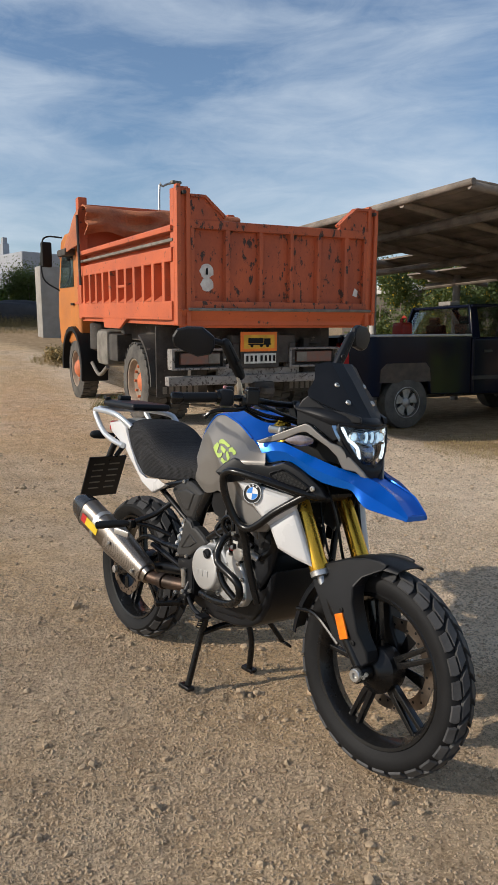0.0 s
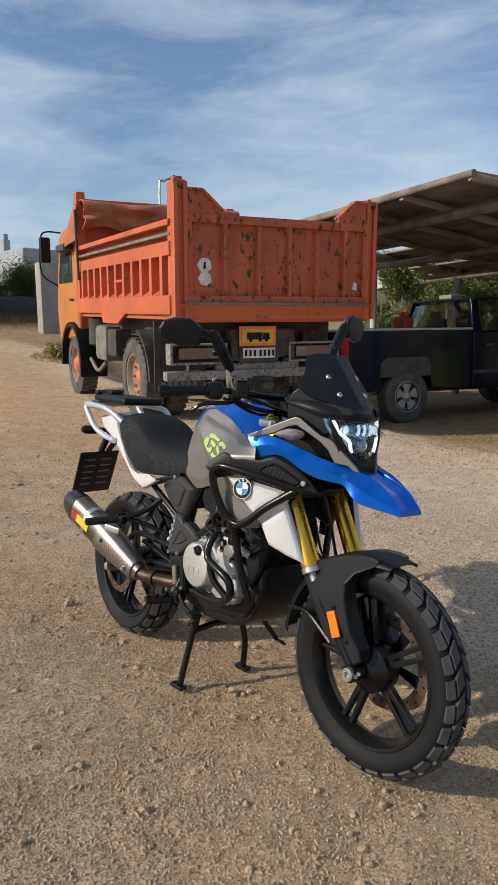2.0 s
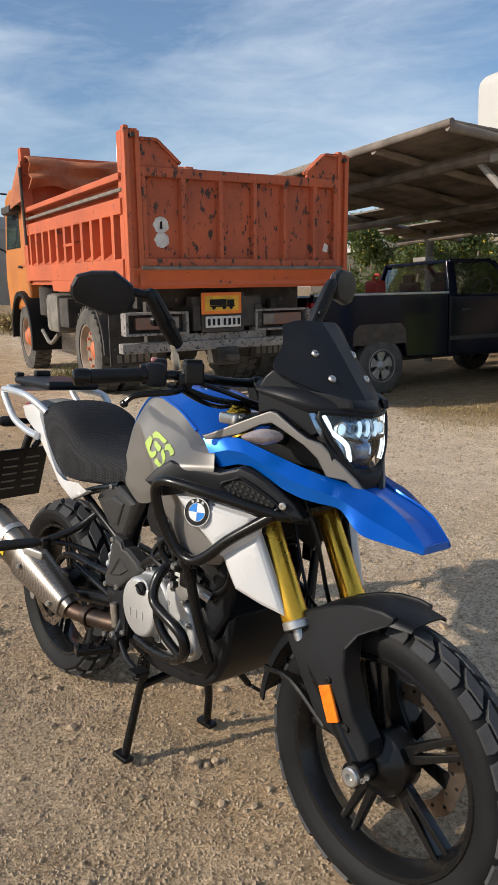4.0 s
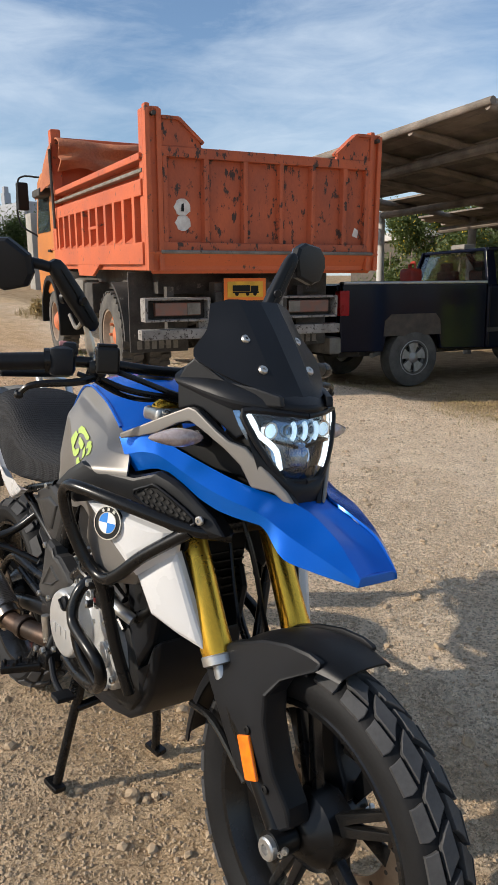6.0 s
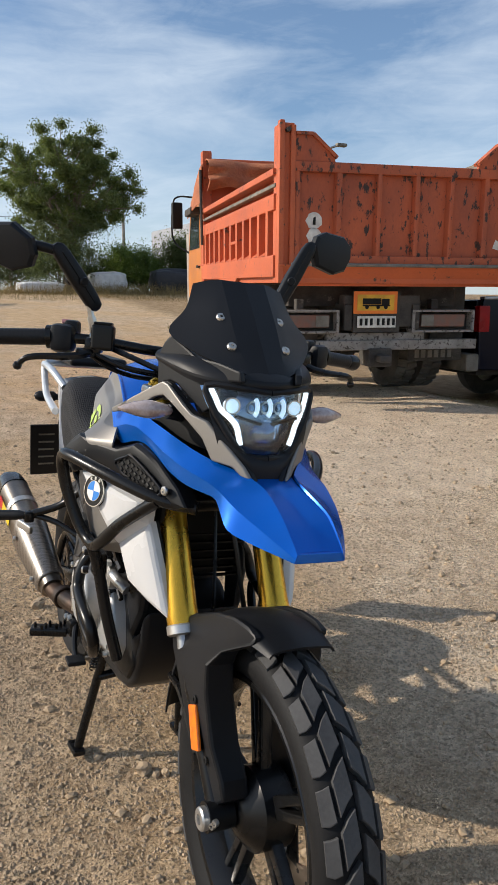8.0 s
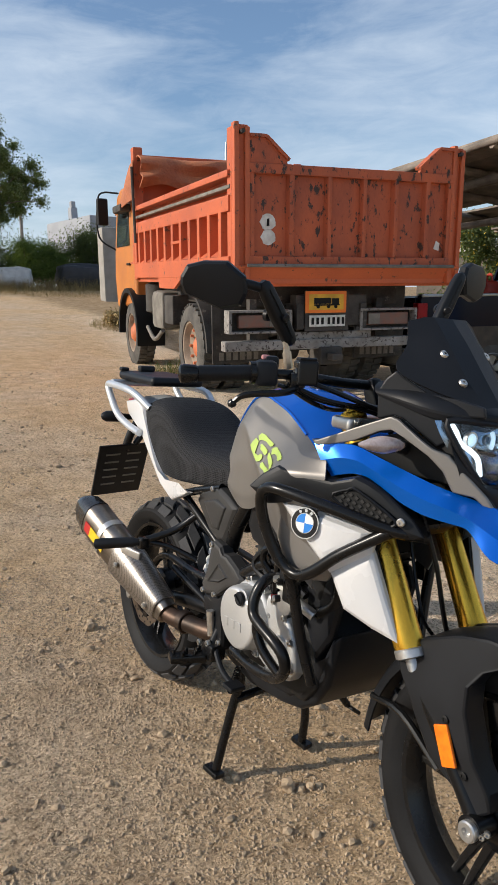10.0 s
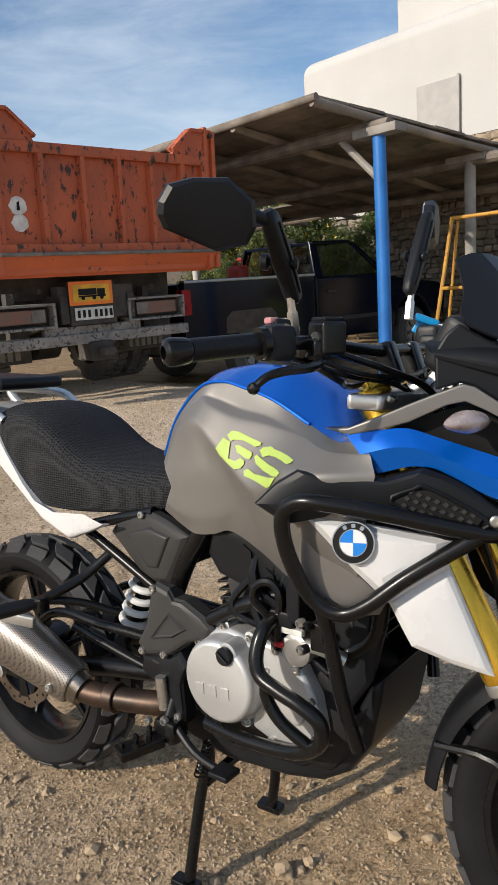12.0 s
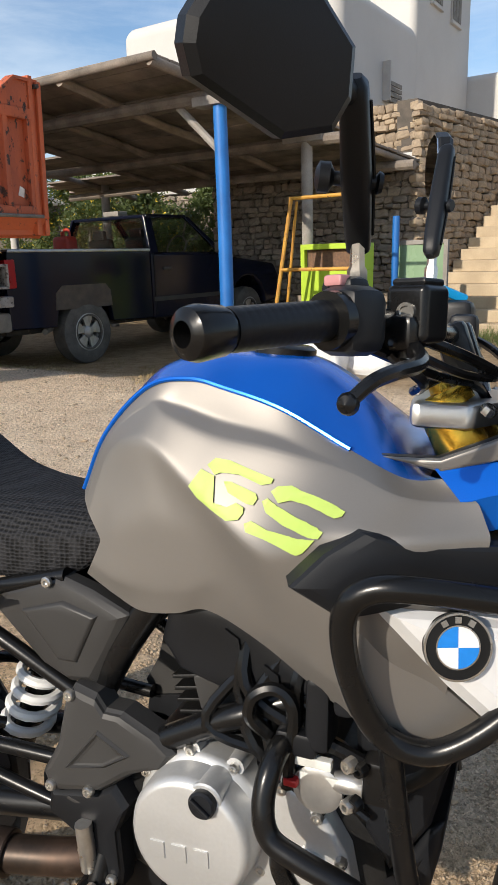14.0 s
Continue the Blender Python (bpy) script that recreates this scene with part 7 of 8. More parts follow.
# ---- tank ----
# each column runs from the spine over the blue edge, the hollow, the knee crease and the lower bevel to the bottom edge
tank_cols = [
    [(0.545, 0, 0.925), (0.545, 0.05, 0.925), (0.558, 0.110, 0.920), (0.570, 0.128, 0.910), (0.583, 0.140, 0.897), (0.608, 0.150, 0.866), (0.590, 0.146, 0.832), (0.574, 0.134, 0.812)],
    [(0.584, 0, 1.010), (0.586, 0.060, 1.008), (0.597, 0.114, 0.998), (0.604, 0.126, 0.990), (0.616, 0.141, 0.975), (0.640, 0.160, 0.890), (0.634, 0.157, 0.818), (0.622, 0.142, 0.792)],
    [(0.648, 0, 1.085), (0.648, 0.060, 1.080), (0.661, 0.118, 1.060), (0.668, 0.132, 1.038), (0.662, 0.157, 1.001), (0.690, 0.169, 0.910), (0.684, 0.160, 0.815), (0.665, 0.148, 0.779)],
    [(0.720, 0, 1.105), (0.720, 0.060, 1.098), (0.722, 0.124, 1.073), (0.706, 0.148, 1.030), (0.700, 0.169, 0.992), (0.735, 0.174, 0.905), (0.735, 0.166, 0.824), (0.715, 0.153, 0.786)],
    [(0.770, 0, 1.107), (0.770, 0.060, 1.098), (0.774, 0.130, 1.064), (0.772, 0.160, 1.012), (0.758, 0.187, 0.953), (0.782, 0.183, 0.895), (0.792, 0.176, 0.842), (0.763, 0.158, 0.799)],
    [(0.840, 0, 1.100), (0.840, 0.060, 1.090), (0.848, 0.140, 1.044), (0.848, 0.172, 1.004), (0.852, 0.217, 0.900), (0.860, 0.204, 0.850), (0.865, 0.188, 0.800), (0.835, 0.164, 0.772)],
    [(0.910, 0, 1.060), (0.912, 0.062, 1.050), (0.930, 0.152, 1.006), (0.932, 0.186, 0.990), (0.930, 0.246, 0.935), (0.926, 0.224, 0.840), (0.922, 0.198, 0.765), (0.908, 0.168, 0.728)],
    [(0.970, 0, 1.000), (0.974, 0.070, 0.998), (0.992, 0.170, 0.984), (0.998, 0.214, 0.974), (0.992, 0.255, 0.938), (0.986, 0.236, 0.830), (0.984, 0.205, 0.740), (0.980, 0.178, 0.695)],
    [(1.000, 0, 0.965), (1.005, 0.080, 0.965), (1.040, 0.192, 0.992), (1.068, 0.204, 0.972), (1.082, 0.215, 0.942), (1.060, 0.215, 0.840), (1.040, 0.200, 0.740), (1.025, 0.180, 0.680)],
]
HOLLOW = [0.0, 0.0, 0.0, 0.013, 0.016, 0.012, 0.0, 0.0, 0.0]
for col, deep in zip(tank_cols, HOLLOW):
    a, b = Vector(col[2]), Vector(col[3])
    q = a.lerp(b, 0.80)
    col.insert(3, (q.x, q.y - deep, q.z + deep * 0.25))


def flank(cols, along, across, rounding):
    """Smooth from column to column; flat panels with rounded creases between the lines that run along the tank."""
    lines = [smooth_line(line, along) for line in zip(*cols)]
    rows = []
    for pts in zip(*lines):
        row = smooth_line(pts[:3], across)
        for p, q in zip(pts[2:], pts[3:]):
            row += [p.lerp(q, t / across) for t in range(1, across + 1)]
        for _ in range(rounding):
            row = row[:2 * across + 1] + [(row[i - 1] + 2 * row[i] + row[i + 1]) / 4 for i in range(2 * across + 1, len(row) - 1)] + [row[-1]]
        rows.append(row)
    return rows


TANK = flank(tank_cols, 10, 10, 2)
TOPCOL = 20
pair("tank_side", lambda: sheet([r[TOPCOL:] for r in TANK], 0.004, (0, 1, 0.2)), M_TITANGREY, "metallic grey tank side panel", crisp=50)
bp("tank_top", sheet([[Vector((p.x, -p.y, p.z)) for p in r[TOPCOL:0:-1]] + list(r[:TOPCOL + 1]) for r in TANK], 0.004, (0, 0, 1)), M_BLUE, "gloss metallic blue tank top")
pair("tank_seam", lambda: tube([r[TOPCOL] + Vector((0, 0.001, 0.001)) for r in TANK[:61]], 0.0035, 8, 1, smooth=False), M_BLUE, "blue edge line")
cap = bp("fuel_cap", lathe([(-0.01, 0.042), (0.006, 0.042), (0.010, 0.036), (0.010, 0.001)], (0.80, 0, 1.104), (0.1, 0, 1), 24), M_BLACK, "black fuel cap")


SIDE = np.array([p[:] for r in TANK for p in r[TOPCOL:]])


def tank_y(x, z):
    """How far out the tank's side lies at x, z."""
    d = (SIDE[:, 0] - x) ** 2 + (SIDE[:, 2] - z) ** 2
    best = np.argpartition(d, 6)[:6]
    w = 1 / (d[best] + 1e-6)
    return float((SIDE[best, 1] * w).sum() / w.sum())


def decal(points, lift=0.0025):
    """A thin film of any outline (x, z) that follows the tank's side."""
    bm = bm_of([(x, 0, z) for x, z in points], [tuple(range(len(points)))])
    bmesh.ops.triangulate(bm, faces=bm.faces[:])
    for _ in range(2):
        bmesh.ops.subdivide_edges(bm, edges=bm.edges[:], cuts=1, use_grid_fill=True)
    for v in bm.verts:
        v.co.y = tank_y(v.co.x, v.co.z) + lift
    fix(bm)
    bm.faces.ensure_lookup_table()
    if sum(f.normal.y for f in bm.faces) < 0:
        bmesh.ops.reverse_faces(bm, faces=bm.faces)
    return bm
LOGO = [[(0.771, 0.982), (0.78, 0.99), (0.797, 0.989), (0.828, 0.981), (0.855, 0.975), (0.853, 0.97), (0.841, 0.967), (0.812, 0.975), (0.789, 0.975), (0.782, 0.972)],
        [(0.751, 0.957), (0.764, 0.977), (0.782, 0.971), (0.776, 0.963), (0.776, 0.953), (0.786, 0.943), (0.803, 0.94), (0.814, 0.946), (0.824, 0.942), (0.824, 0.936), (0.819, 0.929), (0.804, 0.926), (0.788, 0.933), (0.764, 0.945)],
        [(0.795, 0.966), (0.803, 0.967), (0.836, 0.958), (0.839, 0.953), (0.835, 0.946), (0.826, 0.946), (0.802, 0.955)],
        [(0.854, 0.962), (0.861, 0.968), (0.878, 0.971), (0.889, 0.968), (0.924, 0.963), (0.945, 0.958), (0.943, 0.954), (0.935, 0.951), (0.9, 0.956), (0.88, 0.957), (0.865, 0.952)],
        [(0.845, 0.951), (0.851, 0.955), (0.864, 0.949), (0.888, 0.943), (0.918, 0.94), (0.926, 0.938), (0.922, 0.931), (0.909, 0.929), (0.875, 0.932), (0.852, 0.94)],
        [(0.827, 0.926), (0.835, 0.93), (0.856, 0.924), (0.881, 0.924), (0.898, 0.925), (0.918, 0.929), (0.91, 0.921), (0.904, 0.912), (0.896, 0.908), (0.876, 0.911), (0.83, 0.918)]]
for sy in (-1, 1):
    for q in LOGO:
        d_ = decal(q)
        bp("decal", mirrored(d_) if sy < 0 else d_, M_LIMEDECAL, "lime green decal stripe")

# ---- black shrouds, white side panels, badge ----
A0, A1 = (0.95, 0.262), (1.245, 0.135)
shroud_o = [(0.905, 0.893), (0.935, 0.925), (0.967, 0.947), (1.03, 0.941), (1.092, 0.938), (1.143, 0.955), (1.175, 0.944), (1.202, 0.930), (1.256, 0.887), (1.279, 0.857), (1.248, 0.846), (1.176, 0.846), (1.11, 0.866), (1.054, 0.880), (0.976, 0.880), (0.95, 0.862)]
sa, sb2 = pair("shroud", lambda: panel_bm(shroud_o, A0, A1, 0.0, 0.03, 0.006, 0.22), M_PLASTIC, "matt black tank shroud with a grille", crisp=13)
gr_o = [(1.100, 0.905), (1.130, 0.926), (1.150, 0.928), (1.225, 0.884), (1.215, 0.868), (1.19, 0.868)]
for ob_, sy in ((sa, -1), (sb2, 1)):
    q = panel_bm(gr_o, A0, A1, 0.0115, 0.006)
    part("grille_field", mirrored(q) if sy < 0 else q, M_INK, ob_)
    rim_pts = [Vector(p_) for p_ in sideways(gr_o, A0, A1, 0.0165)[0]]
    q = tube(rim_pts, 0.0032, 6, 3, closed=True)
    part("grille_rim", mirrored(q) if sy < 0 else q, M_PLASTIC, ob_)
    bits = []
    for i in range(8):
        for j in range(3):
            x, z = 1.118 + i * 0.0118 + j * 0.004, 0.911 - i * 0.0046 + (j - 1) * 0.0105 + 0.001
            pts, n = sideways([(x - 0.0045, z), (x, z + 0.0042), (x + 0.0045, z), (x, z - 0.0042)], A0, A1, 0.014)
            bits.append(slab(pts, 0.004, n))
    q = joined(*bits)
    part("grille_studs", mirrored(q) if sy < 0 else q, M_PLASTICGREY, ob_, "small diamond studs")
    each("shroud_screw", [lathe([(0, 0.0085), (0.004, 0.0085), (0.006, 0.006), (0.006, 0.003), (0.003, 0.003)], (1.243, sy * 0.152, 0.882), (0.395, sy * 0.918, 0), 14), lathe([(0, 0.007), (0.004, 0.006)], (0.992, sy * 0.264, 0.905), (0.395, sy * 0.918, 0), 10)], M_BOLT, ob_)
white_o = [(0.976, 0.876), (1.035, 0.872), (1.092, 0.862), (1.186, 0.846), (1.180, 0.802), (1.125, 0.762), (1.098, 0.742), (1.05, 0.79)]
pair("radiator_panel", lambda: panel_bm(white_o, A0, A1, -0.004, 0.012, 0.022, 0.5, (-0.015, 0.015)), M_WHITE, "pearl white radiator panel", crisp=14)
fin_o = [(1.180, 0.806), (1.208, 0.735), (1.248, 0.632), (1.19, 0.648), (1.131, 0.672), (1.115, 0.705), (1.098, 0.742), (1.14, 0.778)]
pair("fin_liner", lambda: panel_bm(fin_o, A0, A1, -0.026, 0.003), M_INK)
pair("panel_liner", lambda: panel_bm(white_o, A0, A1, -0.040, 0.003), M_INK)
pair("radiator_fin", lambda: panel_bm(fin_o, A0, A1, -0.008, 0.014, 0.008, 0.4), M_WHITE, "pearl white lower fin", crisp=12)
grey_o = [(0.974, 0.876), (1.0, 0.845), (1.05, 0.788), (1.098, 0.742), (1.085, 0.715), (1.035, 0.706), (0.99, 0.73), (0.965, 0.79)]
pair("radiator_trim", lambda: panel_bm(grey_o, A0, A1, -0.022, 0.012, 0.004, 0.3), M_TITANGREY, "metallic grey trim panel")
BN = Vector((0.40, 0.90, 0.14)).normalized()
for sy in (-1, 1):
    n = Vector((BN.x, BN.y * sy, BN.z))
    c = Vector((1.058, sy * 0.238, 0.842))
    bd = bp("badge", lathe([(-0.006, 0.0315), (0.002, 0.0315), (0.003, 0.030), (0.003, 0.001)], c, n, 32), M_INK, "round enamel badge")
    part("badge_rim", joined(lathe([(0.0, 0.0325), (0.0042, 0.0325), (0.0042, 0.0305), (0.0, 0.0305)], c, n, 36, True), lathe([(0.0, 0.0212), (0.0044, 0.0212), (0.0044, 0.0198), (0.0, 0.0198)], c, n, 36, True)), M_CHROME, bd)
    rot = Vector((0, 0, 1)).rotation_difference(n).to_matrix().to_4x4()
    upv = Vector((0, 0, 1)) - n * n.z
    rot = Matrix((upv.cross(n).normalized(), upv.normalized(), n)).transposed().to_4x4()
    for i in range(4):
        a0 = math.pi / 2 * i
        q = prism([(0, 0)] + [(0.0199 * math.cos(a0 + t * math.pi / 16), 0.0199 * math.sin(a0 + t * math.pi / 16)) for t in range(9)], 0.0031, 0.0044, "z")
        q.transform(Matrix.Translation(c) @ rot)
        part("badge_quarter", q, M_BADGEBLUE if i % 2 else M_BADGEWHITE, bd)
    marks = []
    for a in (60, 90, 120):
        q = box((0.0258 * math.cos(radians(a)), 0.0258 * math.sin(radians(a)), 0.0036), (0.006, 0.006, 0.0014), 0.0, (0, 0, a - 90))
        q.transform(Matrix.Translation(c) @ rot)
        marks.append(q)
    each("badge_mark", marks, M_CHROME, bd)

# ---- crash bars ----
up_loop = [(1.262, 0.095, 0.852), (1.222, 0.158, 0.862), (1.12, 0.238, 0.892), (1.03, 0.282, 0.908), (0.985, 0.290, 0.904), (0.962, 0.288, 0.878), (0.962, 0.276, 0.825), (0.978, 0.256, 0.765), (1.000, 0.240, 0.732), (1.035, 0.230, 0.722), (1.075, 0.222, 0.742), (1.13, 0.203, 0.790), (1.20, 0.170, 0.842), (1.222, 0.158, 0.858)]
pair("crash_bar", lambda: tube(up_loop, 0.0128, 14, 6), M_BLACK, "black tubular upper crash bar")
down = [(1.000, 0.238, 0.735), (1.000, 0.215, 0.68), (1.012, 0.19, 0.56), (1.03, 0.165, 0.46)]
pair("crash_bar_strut", lambda: tube(down, 0.0128, 12, 6), M_BLACK)
low_loop = [(0.868, 0.150, 0.665), (0.860, 0.195, 0.645), (0.857, 0.216, 0.605), (0.868, 0.222, 0.572), (0.905, 0.224, 0.556), (0.952, 0.222, 0.540), (0.983, 0.216, 0.518), (0.984, 0.208, 0.482), (0.955, 0.200, 0.450), (0.90, 0.190, 0.425), (0.80, 0.180, 0.410), (0.70, 0.165, 0.405)]
pair("engine_guard", lambda: tube(low_loop, 0.0135, 14, 6), M_BLACK, "black tubular engine guard")
pair("engine_guard_brace", lambda: tube([(0.882, 0.222, 0.565), (0.880, 0.219, 0.535), (0.905, 0.214, 0.495), (0.955, 0.202, 0.458)], 0.0115, 12, 5), M_BLACK)
pair("guard_clamp", lambda: joined(box((0.985, 0.205, 0.665), (0.035, 0.03, 0.05), 0.006), bolt((0.97, 0.222, 0.685), (-0.3, 1, 0), 0.008, 0.012), bolt((0.965, 0.222, 0.645), (-0.3, 1, 0), 0.008, 0.012)), M_BLACK)
for sy in (-1, 1):
    for z_ in (0.688, 0.642):
        bp("clamp_bolt", bolt((0.960, sy * 0.223, z_), (-0.5, sy, 0), 0.0085, 0.013), M_BOLT)

# ---- engine ----
bp("crankcase", joined(prism([(0.60, 0.40), (0.68, 0.37), (0.95, 0.36), (1.00, 0.42), (0.98, 0.52), (0.92, 0.58), (0.72, 0.60), (0.62, 0.55)], -0.125, 0.125, "y", 0.02), box((0.80, 0, 0.58), (0.20, 0.20, 0.10), 0.02)), M_DARKENGINE, "dark engine case")
cyl = joined(box((0.80, 0, 0.66), (0.17, 0.19, 0.13), 0.015, (0, -12, 0)), box((0.77, 0, 0.745), (0.20, 0.20, 0.075), 0.02, (0, -12, 0)))
cyl_o = bp("cylinder", cyl, M_DARKENGINE, "black cylinder with cooling ribs")
each("cooling_rib", [box((0.80 - 0.0035 * i, 0, 0.615 + i * 0.016), (0.20, 0.215, 0.006), 0.002, (0, -12, 0)) for i in range(6)], M_DARKENGINE, cyl_o)
cc = Vector((0.752, 0, 0.516))
cover = bp("clutch_cover", lathe([(0.10, 0.092), (0.150, 0.092), (0.156, 0.088), (0.160, 0.083), (0.188, 0.081), (0.196, 0.077), (0.200, 0.070), (0.200, 0.001)], cc, (0, -1, 0), 48), M_SILVERENGINE, "round silver clutch cover")
lugs = []
for a in (20, 62, 100, 150, 200, 245, 290, 330):
    p = cc + Vector((math.cos(radians(a)) * 0.093, 0, math.sin(radians(a)) * 0.093))
    lugs.append(lathe([(0.10, 0.013), (0.152, 0.012)], p, (0, -1, 0), 12))
each("cover_lug", lugs, M_SILVERENGINE, cover)
each("cover_bolt", [bolt(cc + Vector((math.cos(radians(a)) * 0.093, -0.152, math.sin(radians(a)) * 0.093)), (0, -1, 0), 0.007, 0.008) for a in (20, 62, 100, 150, 200, 245, 290, 330)], M_BOLT, cover)
each("raised_mark", [box((0.712 + i * 0.030, -0.2005, 0.496 + i * 0.002), (0.020, 0.003, 0.022), 0.001, (0, -4, 0)) for i in range(3)], M_SILVERENGINE, cover, "raised cast marks")
fc = Vector((0.775, 0, 0.575))
filler = part("oil_filler", lathe([(0.15, 0.024), (0.196, 0.023), (0.198, 0.021)], fc, (0, -1, 0), 20), M_SILVERENGINE, cover)
part("oil_cap", joined(lathe([(0.19, 0.0175), (0.206, 0.0175), (0.209, 0.015), (0.209, 0.001)], fc, (0, -1, 0), 24), box((0.775, -0.2115, 0.575), (0.030, 0.006, 0.006), 0.002, (0, 35, 0))), M_PLASTIC, cover, "black oil filler cap")
alt = bp("side_cover", prism([(0.825, 0.60), (0.86, 0.60), (0.905, 0.575), (0.94, 0.52), (0.955, 0.45), (0.93, 0.415), (0.86, 0.405), (0.80, 0.425)], -0.158, -0.10, "y", 0.010, 3), M_SILVERENGINE, "silver engine side cover")
each("cover_bolt", [bolt((x, -0.158, z), (0, -1, 0), 0.008, 0.009) for x, z in ((0.86, 0.592), (0.905, 0.566), (0.935, 0.515), (0.944, 0.45), (0.91, 0.418), (0.85, 0.415))], M_BOLT, alt)
part("cover_boss", lathe([(0.15, 0.03), (0.165, 0.028), (0.167, 0.02)], (0.895, 0, 0.49), (0, -1, 0), 20), M_SILVERENGINE, alt)
bp("water_pump", joined(lathe([(0.10, 0.032), (0.165, 0.030), (0.17, 0.02)], (0.905, 0, 0.605), (0, -1, 0), 18), tube([(0.905, -0.15, 0.61), (0.95, -0.16, 0.62), (0.99, -0.14, 0.60)], 0.013, 10, 4)), M_ALU, "cast water pump with a hose stub")
bp("starter_relay", joined(box((0.90, -0.165, 0.640), (0.045, 0.012, 0.012), 0.002), box((0.91, -0.163, 0.620), (0.055, 0.012, 0.012), 0.002)), M_PLATE, "pale connector terminals")
bp("red_terminal", box((0.875, -0.17, 0.612), (0.018, 0.014, 0.010), 0.003), M_REDPART, "small red terminal cover")
# hoses and looms in front of the cylinder
rl = random.Random(12)
for i in range(9):
    x0, z0 = rl.uniform(0.80, 0.93), rl.uniform(0.70, 0.80)
    x1, z1 = rl.uniform(0.80, 0.97), rl.uniform(0.56, 0.64)
    bp("wiring_hose", tube([(x0, -0.13, z0), (x0 + rl.uniform(-0.05, 0.05), -rl.uniform(0.14, 0.18), (z0 + z1) / 2 + rl.uniform(-0.03, 0.03)), (x1, -rl.uniform(0.12, 0.16), z1)], rl.uniform(0.005, 0.011), 8, 5), M_BLACK)
bp("rubber_strap", tube([(0.845, -0.165, 0.66), (0.825, -0.175, 0.685), (0.83, -0.175, 0.712), (0.855, -0.17, 0.722), (0.875, -0.168, 0.70), (0.872, -0.168, 0.64), (0.868, -0.165, 0.60)], 0.0085, 8, 6), M_BLACK, "looped black rubber strap")
bp("coolant_hose", tube([(0.98, -0.12, 0.60), (1.03, -0.11, 0.64), (1.05, -0.12, 0.72)], 0.017, 10, 5), M_BLACK)
bp("coil_bracket", joined(box((0.905, -0.15, 0.70), (0.03, 0.05, 0.09), 0.008), box((0.935, -0.155, 0.735), (0.025, 0.04, 0.06), 0.008), box((0.88, -0.15, 0.66), (0.05, 0.05, 0.03), 0.006)), M_PLASTIC)
# radiator, exhaust header, belly pan
rad = bp("radiator", box((1.000, 0, 0.745), (0.04, 0.26, 0.23), 0.008, (0, 12, 0)), M_INK, "black radiator behind the fork")
each("radiator_slat", [box((1.012 + 0.0043 * (6 - i), 0, 0.64 + i * 0.018), (0.008, 0.24, 0.004), 0.0, (0, 12, 0)) for i in range(12)], M_BLACK, rad)
belly = [(0.545, 0.335), (0.61, 0.318), (0.71, 0.302), (0.85, 0.316), (0.93, 0.336), (0.985, 0.374), (1.025, 0.437), (1.042, 0.52), (1.048, 0.568), (1.022, 0.548), (1.0, 0.50), (0.965, 0.452), (0.92, 0.43), (0.85, 0.415), (0.70, 0.40), (0.60, 0.40)]
pan = bp("belly_pan", prism(belly, -0.112, 0.112, "y", 0.02, 4), M_PLASTIC, "matt black belly pan")
pan_o = [(0.72, 0.335), (0.89, 0.352), (0.985, 0.42), (1.022, 0.51), (0.96, 0.432), (0.87, 0.398), (0.74, 0.385)]
pair("pan_crease", lambda: panel_bm(pan_o, (0.7, 0.1115), (1.1, 0.1115), 0.0, 0.003, 0.006), M_PLASTIC, parent=pan)
# ---- frame ----
pair("frame_tube", lambda: tube([(0.655, 0.140, 0.583), (0.77, 0.145, 0.650), (0.825, 0.140, 0.676), (0.93, 0.115, 0.73), (1.02, 0.07, 0.86), (1.06, 0.04, 0.96)], 0.0175, 14, 6), M_BLACK, "black steel frame tube")
pair("frame_upright", lambda: tube([(0.580, 0.115, 0.640), (0.620, 0.125, 0.71), (0.68, 0.125, 0.80), (0.72, 0.12, 0.86)], 0.021, 14, 5), M_BLACK, "thick black frame tube")
pair("subframe_tube", lambda: tube([(0.325, 0.128, 0.735), (0.44, 0.128, 0.683), (0.565, 0.122, 0.620)], 0.0115, 12, 4), M_BLACK)
pair("subframe_upper", lambda: tube([(0.31, 0.128, 0.738), (0.40, 0.132, 0.765), (0.54, 0.13, 0.802)], 0.012, 12, 4), M_BLACK)
PV0, PV1 = (0.5, 0.152), (0.7, 0.152)
plate_o = [(0.508, 0.523), (0.534, 0.570), (0.550, 0.640), (0.566, 0.666), (0.600, 0.658), (0.614, 0.640), (0.640, 0.640), (0.690, 0.618), (0.716, 0.598), (0.700, 0.574), (0.655, 0.556), (0.620, 0.530), (0.600, 0.516), (0.520, 0.497)]
pv, _ = pair("pivot_plate", lambda: panel_bm(plate_o, PV0, PV1, 0.004, 0.03, 0.007, 0.2), M_PLASTICGREY, "charcoal swingarm pivot cover", crisp=15)
part("pivot_recess", mirrored(panel_bm([(0.552, 0.545), (0.606, 0.612), (0.655, 0.587), (0.615, 0.560)], PV0, PV1, 0.016, 0.004, -0.005, 0.5)), M_PLASTICGREY, pv, crisp=12)
lower_o = [(0.516, 0.496), (0.600, 0.515), (0.622, 0.528), (0.642, 0.502), (0.626, 0.463), (0.632, 0.40), (0.628, 0.372), (0.600, 0.352), (0.566, 0.362), (0.562, 0.440), (0.512, 0.466)]
pl, _ = pair("pivot_guard", lambda: panel_bm(lower_o, PV0, PV1, 0.0, 0.03, 0.005, 0.25), M_PLASTIC, "black lower pivot guard", crisp=18)
